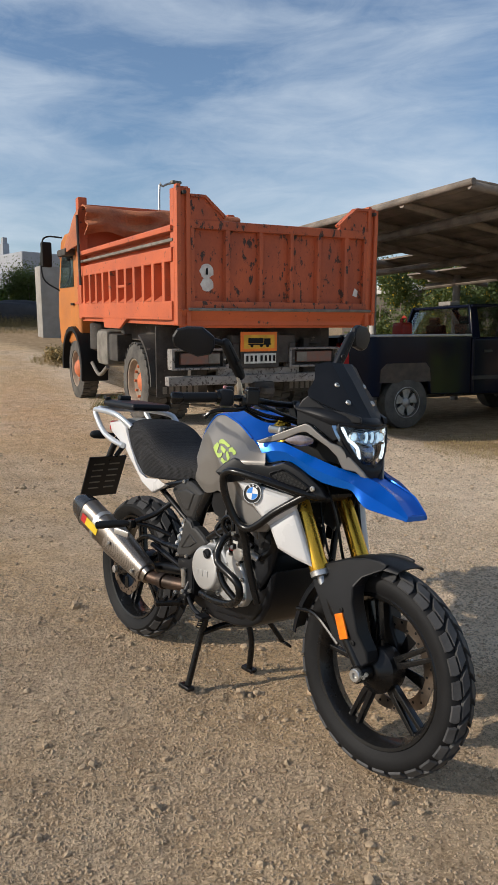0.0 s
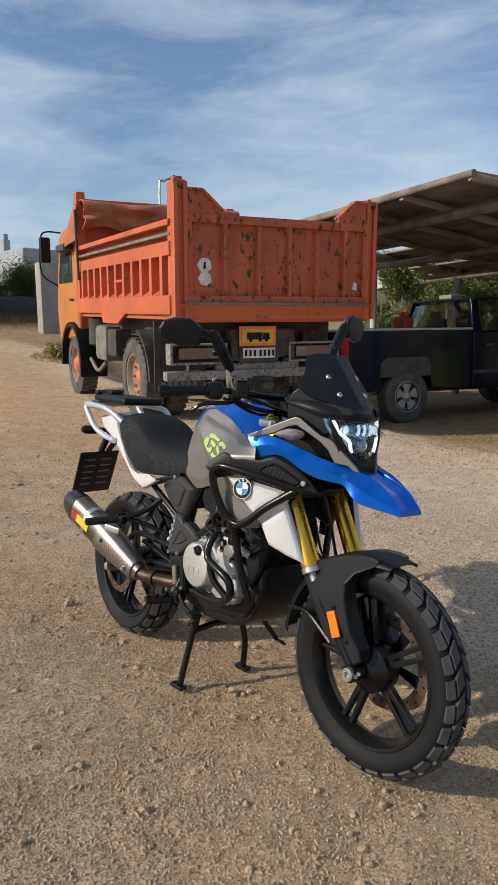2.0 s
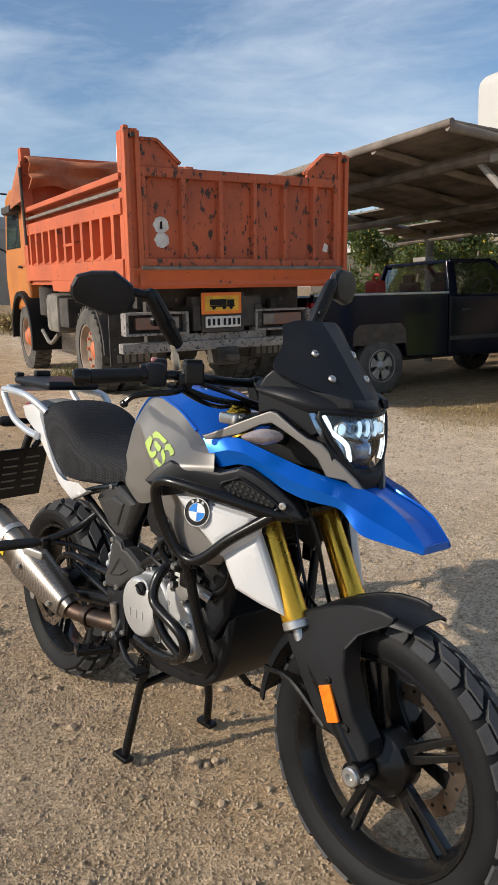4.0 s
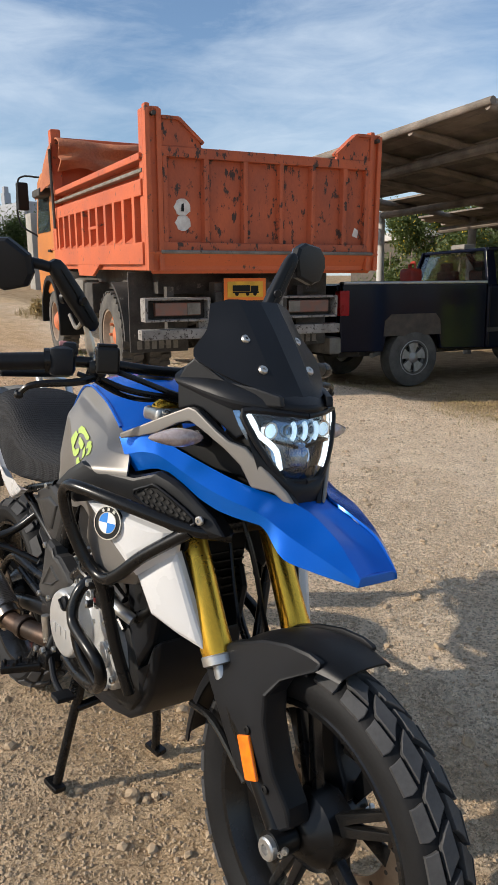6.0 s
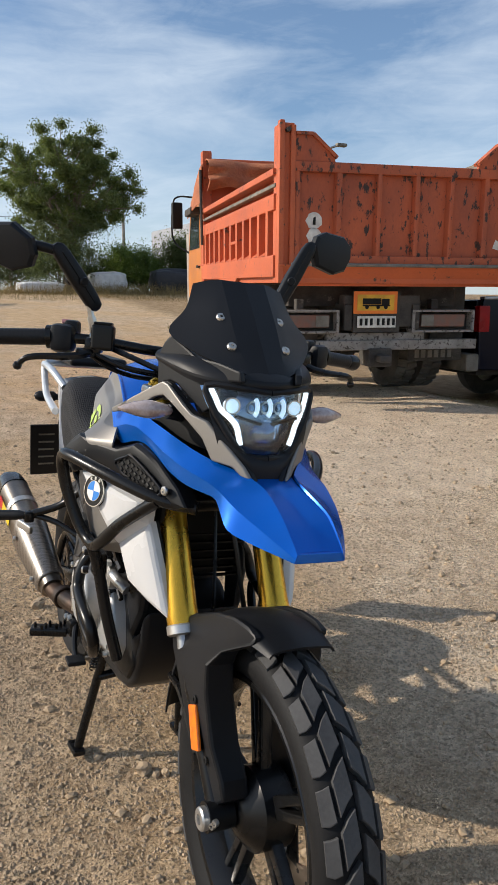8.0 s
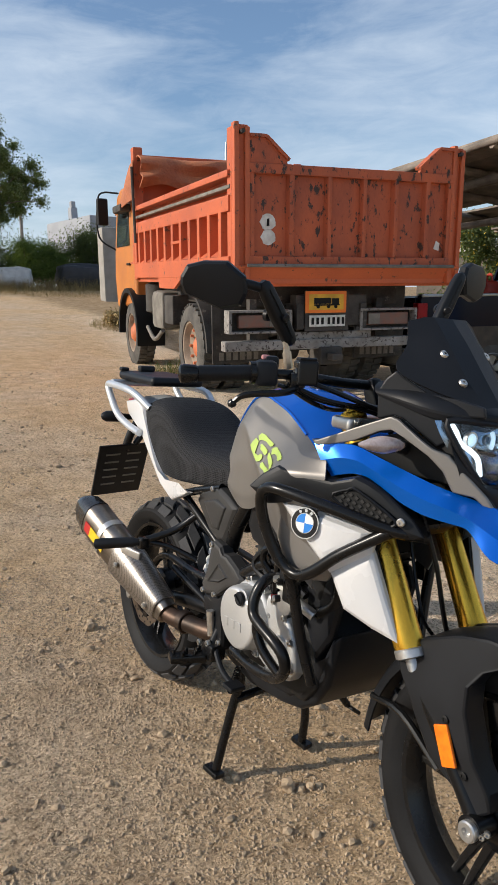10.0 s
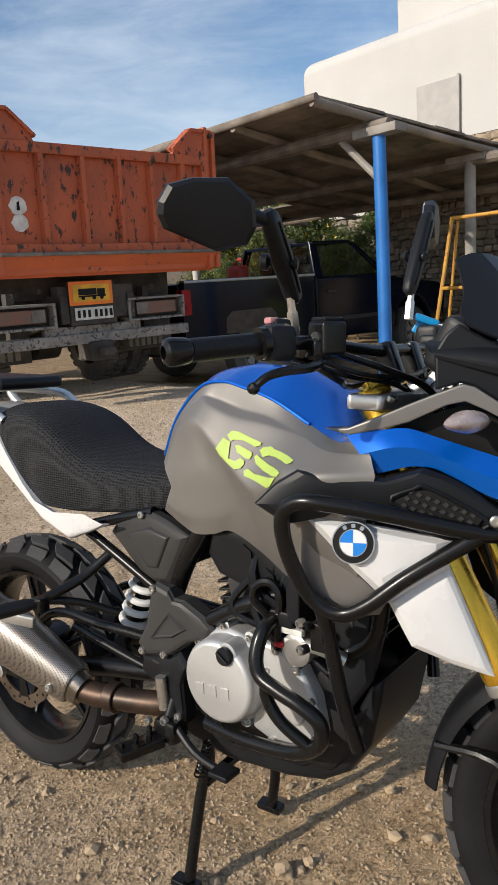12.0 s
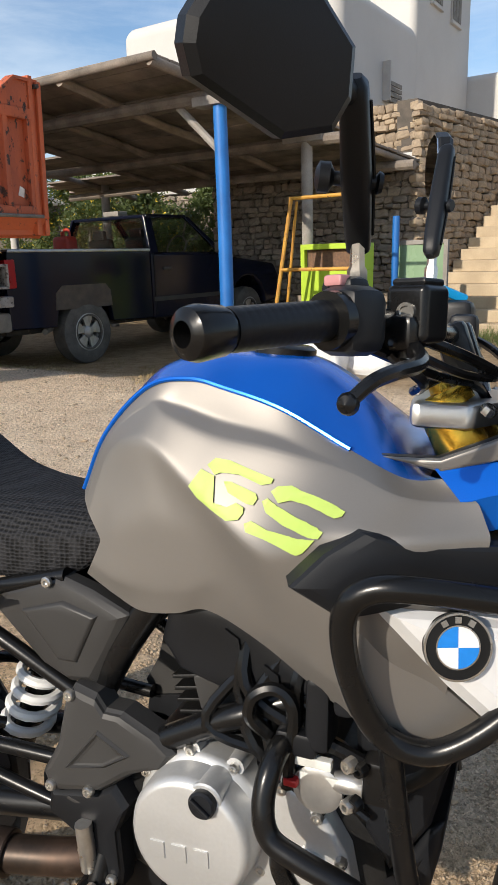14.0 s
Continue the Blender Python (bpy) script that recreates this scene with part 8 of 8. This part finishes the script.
each("pivot_bolt", [bolt((x, -0.164, z), (0, -1, 0), 0.0085, 0.008) for x, z in ((0.527, 0.512), (0.588, 0.518), (0.563, 0.652))], M_BOLT, pv, "bright pivot cover bolts")
each("guard_bolt", [bolt((x, -0.160, z), (0, -1, 0), 0.0085, 0.008) for x, z in ((0.574, 0.424), (0.618, 0.390))], M_BOLT, pl)
each("raised_rib", [box((0.575, -0.1595, 0.462 + i * 0.013), (0.055, 0.003, 0.005), 0.001, (0, 14, 0)) for i in range(3)], M_PLASTICGREY, pl)
shield_o = [(0.935, 0.715), (1.030, 0.700), (1.052, 0.655), (1.030, 0.560), (0.985, 0.490), (0.955, 0.540), (0.945, 0.62)]
pair("radiator_shroud", lambda: panel_bm(shield_o, (0.9, 0.128), (1.1, 0.105), 0.0, 0.01, 0.006, 0.3), M_PLASTIC, "black radiator side shroud", crisp=18)
side_o = [(0.435, 0.772), (0.530, 0.806), (0.585, 0.792), (0.645, 0.768), (0.615, 0.71), (0.588, 0.662), (0.545, 0.655), (0.50, 0.672), (0.455, 0.71), (0.415, 0.745)]
sc_, _ = pair("side_cover_panel", lambda: panel_bm(side_o, (0.4, 0.132), (0.65, 0.140), 0.0, 0.02, 0.008, 0.3), M_PLASTICGREY, "charcoal plastic side cover", crisp=13)
part("side_recess", mirrored(panel_bm([(0.475, 0.752), (0.545, 0.775), (0.60, 0.762), (0.565, 0.69), (0.535, 0.688)], (0.4, 0.132), (0.65, 0.140), 0.012, 0.004, 0.003)), M_PLASTICGREY, sc_)
part("side_screw", bolt((0.520, -0.148, 0.797), (0, -1, 0), 0.008, 0.006), M_BOLT, sc_)
air_o = [(0.70, 0.795), (0.77, 0.80), (0.835, 0.778), (0.90, 0.715), (0.885, 0.675), (0.84, 0.665), (0.77, 0.69), (0.71, 0.705), (0.685, 0.74)]
ab, _ = pair("airbox_panel", lambda: panel_bm(air_o, (0.6, 0.128), (0.95, 0.140), 0.0, 0.03, 0.004, 0.25), M_PLASTIC, "black airbox panel with raised marks")
marks = []
for i, (x, z) in enumerate(((0.790, 0.762), (0.818, 0.745), (0.842, 0.726), (0.864, 0.705))):
    if i == 1:
        continue
    pts, n = sideways([(x - 0.010, z + 0.012), (x + 0.008, z + 0.002), (x + 0.010, z - 0.012), (x - 0.008, z - 0.002)], (0.6, 0.128), (0.95, 0.140), 0.009)
    marks.append(mirrored(slab(pts, 0.004, n)))
each("raised_mark", marks, M_PLASTIC, ab)
bp("airbox", box((0.78, 0, 0.83), (0.32, 0.22, 0.12), 0.03), M_INK)
bp("battery_tray", box((0.50, 0, 0.74), (0.22, 0.20, 0.12), 0.03), M_INK)
bp("heat_panel", box((0.765, -0.12, 0.68), (0.07, 0.02, 0.05), 0.006, (0, -15, 0)), M_PLASTICGREY)

# ---- swingarm, shock, chain side ----
bp("swingarm", joined(*[joined(tube([(0.56, sy * 0.105, 0.445), (0.30, sy * 0.118, 0.40), (0.02, sy * 0.122, 0.325)], 0.022, 10, 5), tube([(0.53, sy * 0.110, 0.512), (0.36, sy * 0.118, 0.512), (0.17, sy * 0.120, 0.50), (0.03, sy * 0.122, 0.345)], 0.0115, 10, 6),
                                tube([(0.55, sy * 0.118, 0.438), (0.42, sy * 0.12, 0.46), (0.26, sy * 0.122, 0.49)], 0.0105, 10, 4)) for sy in (-1, 1)], box((0.50, 0, 0.45), (0.10, 0.20, 0.07), 0.02), box((0.0, -0.122, 0.322), (0.09, 0.022, 0.05), 0.01), box((0.0, 0.122, 0.322), (0.09, 0.022, 0.05), 0.01)), M_BLACK, "black tubular swingarm")
coil = []
for i in range(4 * 16 + 1):
    a = i / 16 * math.tau
    t = i / (4 * 16)
    p = Vector((0.425, -0.035, 0.612)).lerp(Vector((0.375, -0.035, 0.492)), t)
    ax = Vector((-0.385, 0, -0.923)).normalized()
    s1, s2 = Vector((0, 1, 0)), Vector((0.923, 0, -0.385))
    coil.append(p + s1 * math.cos(a) * 0.036 + s2 * math.sin(a) * 0.036)
shock = bp("shock_spring", tube(coil, 0.0085, 8, 1, smooth=False), M_SPRING, "white coil spring of the rear shock")
part("shock_body", tube([(0.45, -0.035, 0.67), (0.36, -0.035, 0.45)], 0.022, 12, 1, smooth=False), M_BLACK, shock)
# ---- exhaust ----
sil_a, sil_b = Vector((-0.115, -0.268, 0.598)), Vector((0.365, -0.190, 0.386))
sd = (sil_b - sil_a).normalized()
su = (Vector((0, 0, 1)) - sd * sd.z).normalized()
sw_ = sd.cross(su)


def oval(t, ra_, rb_, n=28):
    c = sil_a + sd * t
    return [c + su * (math.copysign(abs(math.sin(q)) ** 0.8, math.sin(q)) * ra_) + sw_ * (math.copysign(abs(math.cos(q)) ** 0.8, math.cos(q)) * rb_) for q in [math.tau * i / n for i in range(n)]]


def lofted(rings, cap_ends=True):
    n = len(rings[0])
    vs = [p for r in rings for p in r]
    fs = [(i * n + j, i * n + (j + 1) % n, (i + 1) * n + (j + 1) % n, (i + 1) * n + j) for i in range(len(rings) - 1) for j in range(n)]
    if cap_ends:
        fs += [tuple(range(n)), tuple(range((len(rings) - 1) * n, len(rings) * n))]
    return fix(bm_of(vs, fs))


sl = (sil_b - sil_a).length
sil = bp("silencer", lofted([oval(0.05, 0.063, 0.046), oval(0.06, 0.066, 0.049), oval(0.25, 0.066, 0.049), oval(0.36, 0.056, 0.042), oval(sl, 0.034, 0.032)]), M_TITAN, "brushed titanium silencer")
part("end_cap", lofted([oval(-0.035, 0.030, 0.026), oval(-0.03, 0.040, 0.034), oval(0.0, 0.058, 0.044), oval(0.055, 0.0675, 0.050)]), M_CARBON, sil, "dark carbon end cap")
part("outlet", lathe([(-0.05, 0.020), (-0.02, 0.022), (-0.02, 0.017), (-0.05, 0.016)], sil_a, sd, 16, True), M_TITAN, sil)
part("strap", lofted([oval(0.150, 0.0685, 0.0515), oval(0.172, 0.0685, 0.0515)]), M_ALU, sil)
part("heat_shield", lofted([oval(0.255, 0.069, 0.053), oval(0.262, 0.071, 0.055), oval(0.36, 0.062, 0.050), oval(sl - 0.03, 0.046, 0.042), oval(sl - 0.025, 0.042, 0.038)]), M_PERF, sil, "perforated heat shield")
each("shield_bolt", [bolt(sil_a + sd * 0.30 - sw_ * 0.056 * (1 if sw_.y > 0 else -1) + su * 0.01, (0, -1, 0.2), 0.009, 0.008), bolt(sil_a + sd * (sl - 0.06) - sw_ * 0.045 * (1 if sw_.y > 0 else -1) - su * 0.01, (0, -1, 0.2), 0.009, 0.008)], M_BOLT, sil)
out_side = -1 if sw_.y > 0 else 1
for t0, t1, mt, nm in ((0.075, 0.11, M_REDPART, "red tag"), (0.11, 0.20, M_YELLOWTAG, "yellow tag")):
    q = []
    for t in (t0, t1):
        c = sil_a + sd * t + sw_ * (out_side * 0.0502)
        q += [c + su * 0.016, c - su * 0.020]
    part("silencer_tag", slab([q[0], q[1], q[3], q[2]], 0.0015, sw_ * out_side), mt, sil, nm)
bp("link_pipe", tube([(0.34, -0.194, 0.397), (0.38, -0.187, 0.385), (0.45, -0.17, 0.385), (0.56, -0.14, 0.392), (0.62, -0.09, 0.40)], 0.026, 16, 6), M_BURNT, "heat-stained link pipe")
bp("pipe_clamp", lathe([(-0.014, 0.031), (-0.012, 0.033), (0.012, 0.033), (0.014, 0.031)], (0.44, -0.171, 0.385), (0.98, 0.13, 0.0), 18), M_BURNT)
bp("pillion_peg", lathe([(0.0, 0.010), (0.02, 0.015), (0.11, 0.0165), (0.13, 0.015), (0.135, 0.004)], (0.318, -0.272, 0.603), (-0.55, -0.80, -0.12), 14), M_PLASTIC, "black folded-out pillion peg")
bp("peg_hanger", joined(tube([(0.40, -0.13, 0.69), (0.36, -0.18, 0.64), (0.318, -0.26, 0.604)], 0.011, 10, 4), tube([(0.42, -0.13, 0.56), (0.36, -0.19, 0.59), (0.318, -0.25, 0.603)], 0.009, 10, 4), box((0.325, -0.262, 0.600), (0.03, 0.03, 0.035), 0.008)), M_BLACK)
bp("silver_link", box((0.245, -0.262, 0.548), (0.075, 0.014, 0.026), 0.005, (0, 8, 25)), M_ALU, "short alloy silencer bracket")

# ---- pegs, pedal, stands ----
peg = bp("footpeg", joined(box((0.575, -0.232, 0.345), (0.045, 0.10, 0.022), 0.006, (0, 0, -18)), *[box((0.575 + 0.012 * (i % 3 - 1), -0.19 - 0.013 * i, 0.360), (0.010, 0.007, 0.012), 0.001) for i in range(7)]), M_BLACK, "serrated black footpeg")
part("peg_bracket", joined(box((0.60, -0.165, 0.362), (0.06, 0.05, 0.05), 0.012), tube([(0.60, -0.15, 0.42), (0.595, -0.17, 0.37)], 0.014, 10, 3)), M_BLACK, peg)
bp("brake_pedal", joined(tube([(0.60, -0.165, 0.385), (0.68, -0.185, 0.345), (0.76, -0.195, 0.335)], 0.008, 9, 4), box((0.765, -0.198, 0.34), (0.045, 0.045, 0.012), 0.004)), M_PLASTIC, "black rear brake pedal")
bp("rear_master", joined(tube([(0.585, -0.165, 0.40), (0.58, -0.17, 0.47)], 0.012, 10, 3), bolt((0.60, -0.18, 0.385), (0, -1, 0), 0.01, 0.01), bolt((0.555, -0.18, 0.372), (0, -1, 0), 0.009, 0.01)), M_BOLT)
stand_r = [(0.640, -0.098, 0.335), (0.645, -0.100, 0.27), (0.630, -0.110, 0.20), (0.624, -0.148, 0.018)]
stand_l = [(0.640, 0.098, 0.335), (0.648, 0.104, 0.26), (0.660, 0.125, 0.15), (0.640, 0.138, 0.035)]
cst = bp("centre_stand", joined(tube(stand_r, 0.0125, 12, 6), tube(stand_l, 0.0125, 12, 6), tube([(0.640, -0.105, 0.225), (0.655, 0.0, 0.245), (0.655, 0.110, 0.225)], 0.012, 12, 4)), M_BLACK, "black tubular centre stand resting on the gravel")
for sy, c in ((-1, (0.618, -0.152, 0.010)), (1, (0.634, 0.142, 0.028))):
    part("stand_foot", box(c, (0.062, 0.034, 0.016), 0.005, (4 * sy, 4, 8)), M_BLACK, cst)
spr = []
for i in range(9 * 10 + 1):
    a, t = i / 10 * math.tau, i / 90
    p = Vector((0.66, -0.118, 0.33)).lerp(Vector((0.632, -0.122, 0.245)), t)
    spr.append(p + Vector((math.cos(a) * 0.008, math.sin(a) * 0.008, 0)))
part("stand_spring", tube(spr, 0.0022, 5, 1, smooth=False), M_BLACK, cst)
sst = bp("side_stand", tube([(0.66, 0.13, 0.32), (0.672, 0.20, 0.23), (0.68, 0.270, 0.140)], 0.011, 10, 4), M_BLACK, "black side stand, half raised")
part("stand_foot", box((0.682, 0.287, 0.125), (0.05, 0.04, 0.012), 0.004, (-35, 0, 0)), M_BLACK, sst)

# ---- seat and tail ----
seat_st = [(-0.055, 0.965, 0.085, 0.930), (-0.02, 0.990, 0.112, 0.915), (0.05, 1.000, 0.132, 0.872), (0.12, 0.995, 0.140, 0.822), (0.19, 0.970, 0.144, 0.780), (0.28, 0.914, 0.146, 0.776), (0.35, 0.892, 0.144, 0.780), (0.42, 0.884, 0.138, 0.786), (0.50, 0.884, 0.128, 0.794), (0.55, 0.886, 0.118, 0.806), (0.59, 0.890, 0.112, 0.836), (0.612, 0.890, 0.100, 0.842)]
rows = []
for x, top, half, low in seat_st:
    prof = [(0, top + 0.006), (0.45, top + 0.004), (0.78, top - 0.008), (0.93, top - 0.030), (1.0, (top * 0.55 + low * 0.45)), (1.0, low + 0.012), (0.95, low)]
    prof[3] = (0.93, max(top - 0.030, top * 0.7 + low * 0.3))
    right = [(x, -f * half, z) for f, z in prof]
    rows.append([(a, -b, c) for a, b, c in right[:0:-1]] + right)
seat = bp("seat", sheet(finer(rows, 4, 3), 0.006, (0, 0, 1)), M_SEAT, "seat under a black spacer-mesh cover")
part("seat_base", prism([(0.0, 0.92), (0.1, 0.84), (0.2, 0.79), (0.5, 0.80), (0.58, 0.84), (0.5, 0.86), (0.3, 0.87), (0.1, 0.95)], -0.11, 0.11, "y", 0.01), M_INK, seat)
tail_o = [(-0.235, 0.965), (-0.10, 0.985), (-0.02, 0.965), (0.05, 0.895), (0.13, 0.822), (0.20, 0.775), (0.30, 0.757), (0.455, 0.775), (0.40, 0.752), (0.322, 0.722), (0.22, 0.745), (0.10, 0.81), (0.0, 0.865), (-0.10, 0.905), (-0.21, 0.935)]
pair("tail_panel", lambda: panel_bm(tail_o, (-0.24, 0.088), (0.25, 0.158), 0.0, 0.012, 0.004, 0.1), M_WHITE, "white tail panel")
bp("tail_top", sheet(finer([[(-0.25, -0.06, 0.965), (-0.25, 0, 0.975), (-0.25, 0.06, 0.965)], [(-0.12, -0.095, 0.985), (-0.12, 0, 1.0), (-0.12, 0.095, 0.985)], [(0.02, -0.115, 0.955), (0.02, 0, 0.99), (0.02, 0.115, 0.955)]], 3, 3), 0.006, (0, 0, 1)), M_RACK)
for sy in (-1, 1):
    rl_ = bp("grab_rail", joined(tube([*[(0.03, sy * 0.12, 0.965), (-0.03, sy * 0.140, 1.000)], (-0.10, sy * 0.148, 1.018), (-0.26, sy * 0.142, 1.024), (-0.30, sy * 0.138, 1.016), (-0.275, sy * 0.140, 0.985), (-0.19, sy * 0.145, 0.925), (-0.10, sy * 0.142, 0.895), (0.0, sy * 0.142, 0.880)], 0.0125, 12, 5),
                                  tube([(-0.26, sy * 0.140, 1.030), (-0.27, sy * 0.06, 1.028), (-0.27, 0, 1.028)], 0.012, 10, 4)), M_RACK, "silver cast grab rail")
rack = bp("luggage_plate", box((-0.155, 0, 1.054), (0.30, 0.20, 0.032), 0.014, (0, 1, 0), 3), M_PLASTIC, "black luggage mounting plate")
each("plate_latch", [box((-0.275, 0.0, 1.082), (0.03, 0.06, 0.022), 0.006), box((-0.285, -0.085, 1.078), (0.03, 0.03, 0.014), 0.005)], M_PLASTIC, rack)
bp("tail_lamp", box((-0.285, 0, 0.945), (0.06, 0.11, 0.05), 0.012), M_RED, "red tail lamp")
tl, bl, br = Vector((-0.232, -0.192, 0.802)), Vector((-0.375, -0.166, 0.590)), Vector((-0.410, 0.045, 0.594))
tr_ = tl + (br - bl)
pn = (br - bl).cross(tl - bl).normalized()
holder = bp("plate_holder", slab([tl, tr_, br, bl], 0.010, pn, 0.003), M_PLASTIC, "black number plate carrier with slots")
slots = []
for i in range(5):
    for j in range(2):
        a = bl.lerp(tl, 0.22 + i * 0.15).lerp(br.lerp(tr_, 0.22 + i * 0.15), 0.14 + j * 0.42)
        b = bl.lerp(tl, 0.22 + i * 0.15).lerp(br.lerp(tr_, 0.22 + i * 0.15), 0.42 + j * 0.42)
        h_ = (tl - bl).normalized() * 0.008
        for s_ in (0.0105, -0.0005):
            slots.append(slab([a + pn * s_, b + pn * s_, b + h_ + pn * s_, a + h_ + pn * s_], 0.0012, pn))
each("slot", slots, M_DUSTGREY, holder)
bp("plate_bracket", joined(tube([(-0.22, -0.03, 0.92), (-0.25, -0.06, 0.85), (-0.27, -0.075, 0.78)], 0.016, 10, 4), tube([(-0.22, 0.03, 0.92), (-0.26, -0.04, 0.80)], 0.012, 10, 3)), M_BLACK)
for sy in (-1, 1):
    ri = bp("rear_indicator", lathe([(0, 0.010), (0.04, 0.012), (0.05, 0.020), (0.10, 0.020), (0.115, 0.012), (0.12, 0.001)], (-0.24, sy * 0.06, 0.905), (-0.25, sy * 1.0, 0.0), 12), M_PLASTIC, "small black rear indicator")

# ---- loose stones on the gravel ----
def pebbles(name, count, region, size_lo, size_hi, seed, label, power=3.0, small=False):
    rng = np.random.default_rng(seed)
    phi = (1 + 5 ** 0.5) / 2
    ico = np.array([(-1, phi, 0), (1, phi, 0), (-1, -phi, 0), (1, -phi, 0), (0, -1, phi), (0, 1, phi), (0, -1, -phi), (0, 1, -phi), (phi, 0, -1), (phi, 0, 1), (-phi, 0, -1), (-phi, 0, 1)], float)
    ico /= np.linalg.norm(ico[0])
    tri = np.array([(0, 11, 5), (0, 5, 1), (0, 1, 7), (0, 7, 10), (0, 10, 11), (1, 5, 9), (5, 11, 4), (11, 10, 2), (10, 7, 6), (7, 1, 8), (3, 9, 4), (3, 4, 2), (3, 2, 6), (3, 6, 8), (3, 8, 9), (4, 9, 5), (2, 4, 11), (6, 2, 10), (8, 6, 7), (9, 8, 1)])
    x = rng.uniform(region[0], region[1], count)
    y = rng.uniform(region[2], region[3], count)
    s = size_lo + (size_hi - size_lo) * rng.random(count) ** power
    keep = []
    for i in range(count):
        dens = 0.5 + 0.5 * noise.noise(Vector((x[i] * 1.3, y[i] * 1.3, seed)))
        keep.append(rng.random() < dens ** 1.6 * 1.6)
    x, y, s = x[keep], y[keep], s[keep]
    n = len(x)
    z = np.array([height(a, b) + bumps(a, b) for a, b in zip(x, y)])
    if small:
        ico = np.array([(1, 0, 0), (-1, 0, 0), (0, 1, 0), (0, -1, 0), (0, 0, 1)], float)
        tri = np.array([(0, 2, 4), (2, 1, 4), (1, 3, 4), (3, 0, 4)])
    q = len(ico)
    v = ico[None] * (1 + rng.uniform(-0.28, 0.28, (n, q, 1)))
    v = v * np.stack([s * rng.uniform(0.8, 1.3, n), s * rng.uniform(0.8, 1.3, n), s * rng.uniform(0.5, 0.9, n)], 1)[:, None]
    a = rng.uniform(0, math.tau, n)
    ca, sa_ = np.cos(a)[:, None], np.sin(a)[:, None]
    v = np.stack([v[..., 0] * ca - v[..., 1] * sa_, v[..., 0] * sa_ + v[..., 1] * ca, v[..., 2]], -1)
    v += np.stack([x, y, z + s * 0.25], 1)[:, None]
    f = (np.arange(n) * q)[:, None, None] + tri[None]
    me = bpy.data.meshes.new(name)
    me.from_pydata(v.reshape(-1, 3).tolist(), [], f.reshape(-1, 3).tolist())
    me.materials.append(M_PEBBLE)
    return tagged(new(name, me), label, "gravel", kind="stuff")


pebbles("gravel_grit", 190000, (-1.3, 2.9, -1.2, 3.2), 0.0018, 0.0068, 61, "fine loose grit lying on the sand", 2.2, True)
pebbles("gravel", 12000, (-3.5, 3.2, -1.6, 6.0), 0.003, 0.016, 62, "loose pebbles lying on the sand", 4.0)
pebbles("far_gravel", 6000, (-9.0, 1.0, -1.0, 6.8), 0.005, 0.018, 63, "loose pebbles across the far yard", 3.0)


def stone(x, y, size, seed):
    rnd = random.Random(seed)
    bm = bmesh.new()
    bmesh.ops.create_icosphere(bm, subdivisions=2, radius=1)
    off = Vector((seed * 3.1, 0, 0))
    for v in bm.verts:
        p = v.co.copy()
        k2 = 1 + 0.55 * noise.noise(p * 1.6 + off) + 0.22 * noise.noise(p * 4 + off)
        v.co = Vector((p.x * size[0], p.y * size[1], p.z * size[2])) * k2 * 0.5
    bm.transform(pose(x, y, height(x, y) + size[2] * 0.22, rnd.uniform(-15, 15), rnd.uniform(-15, 15), rnd.uniform(0, 180)))
    return solid("stone", bm, M_PEBBLE, "rough tan stone half sunk in the sand", "stone", group="stones on the gravel", smooth=False)


for i, (x, y, s) in enumerate(((0.765, -0.02, 0.055), (0.80, 0.03, 0.03), (1.42, -0.20, 0.035), (-0.50, -0.12, 0.06), (0.40, -0.16, 0.03), (0.30, -0.24, 0.028), (1.70, -0.55, 0.05), (1.15, -0.62, 0.04),
                               (0.78, 0.30, 0.03), (0.72, 0.36, 0.026), (0.85, 0.33, 0.03), (-3.2, 0.62, 0.07), (-1.9, 0.25, 0.05), (0.41, 1.52, 0.06), (1.16, 0.86, 0.05), (1.30, -0.45, 0.03), (1.95, -0.75, 0.035))):
    stone(x, y, (s * 0.9, s * 0.7, s * 0.6), i + 1)

# ---- stones of the walls ----
FACE = -U
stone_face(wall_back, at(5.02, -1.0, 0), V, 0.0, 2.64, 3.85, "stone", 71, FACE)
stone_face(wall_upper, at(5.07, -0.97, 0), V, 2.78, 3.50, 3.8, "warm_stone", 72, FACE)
pa, pb = at(5.0, -1.05, 0), at(10.8, -2.13, 0)
dd = (pb - pa).normalized()
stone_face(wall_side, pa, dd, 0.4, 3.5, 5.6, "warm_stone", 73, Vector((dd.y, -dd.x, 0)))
stone_face(wall_left, at(7.57, 2.9, 0), V, 1.2, 2.74, 6.0, "stone", 74, FACE)
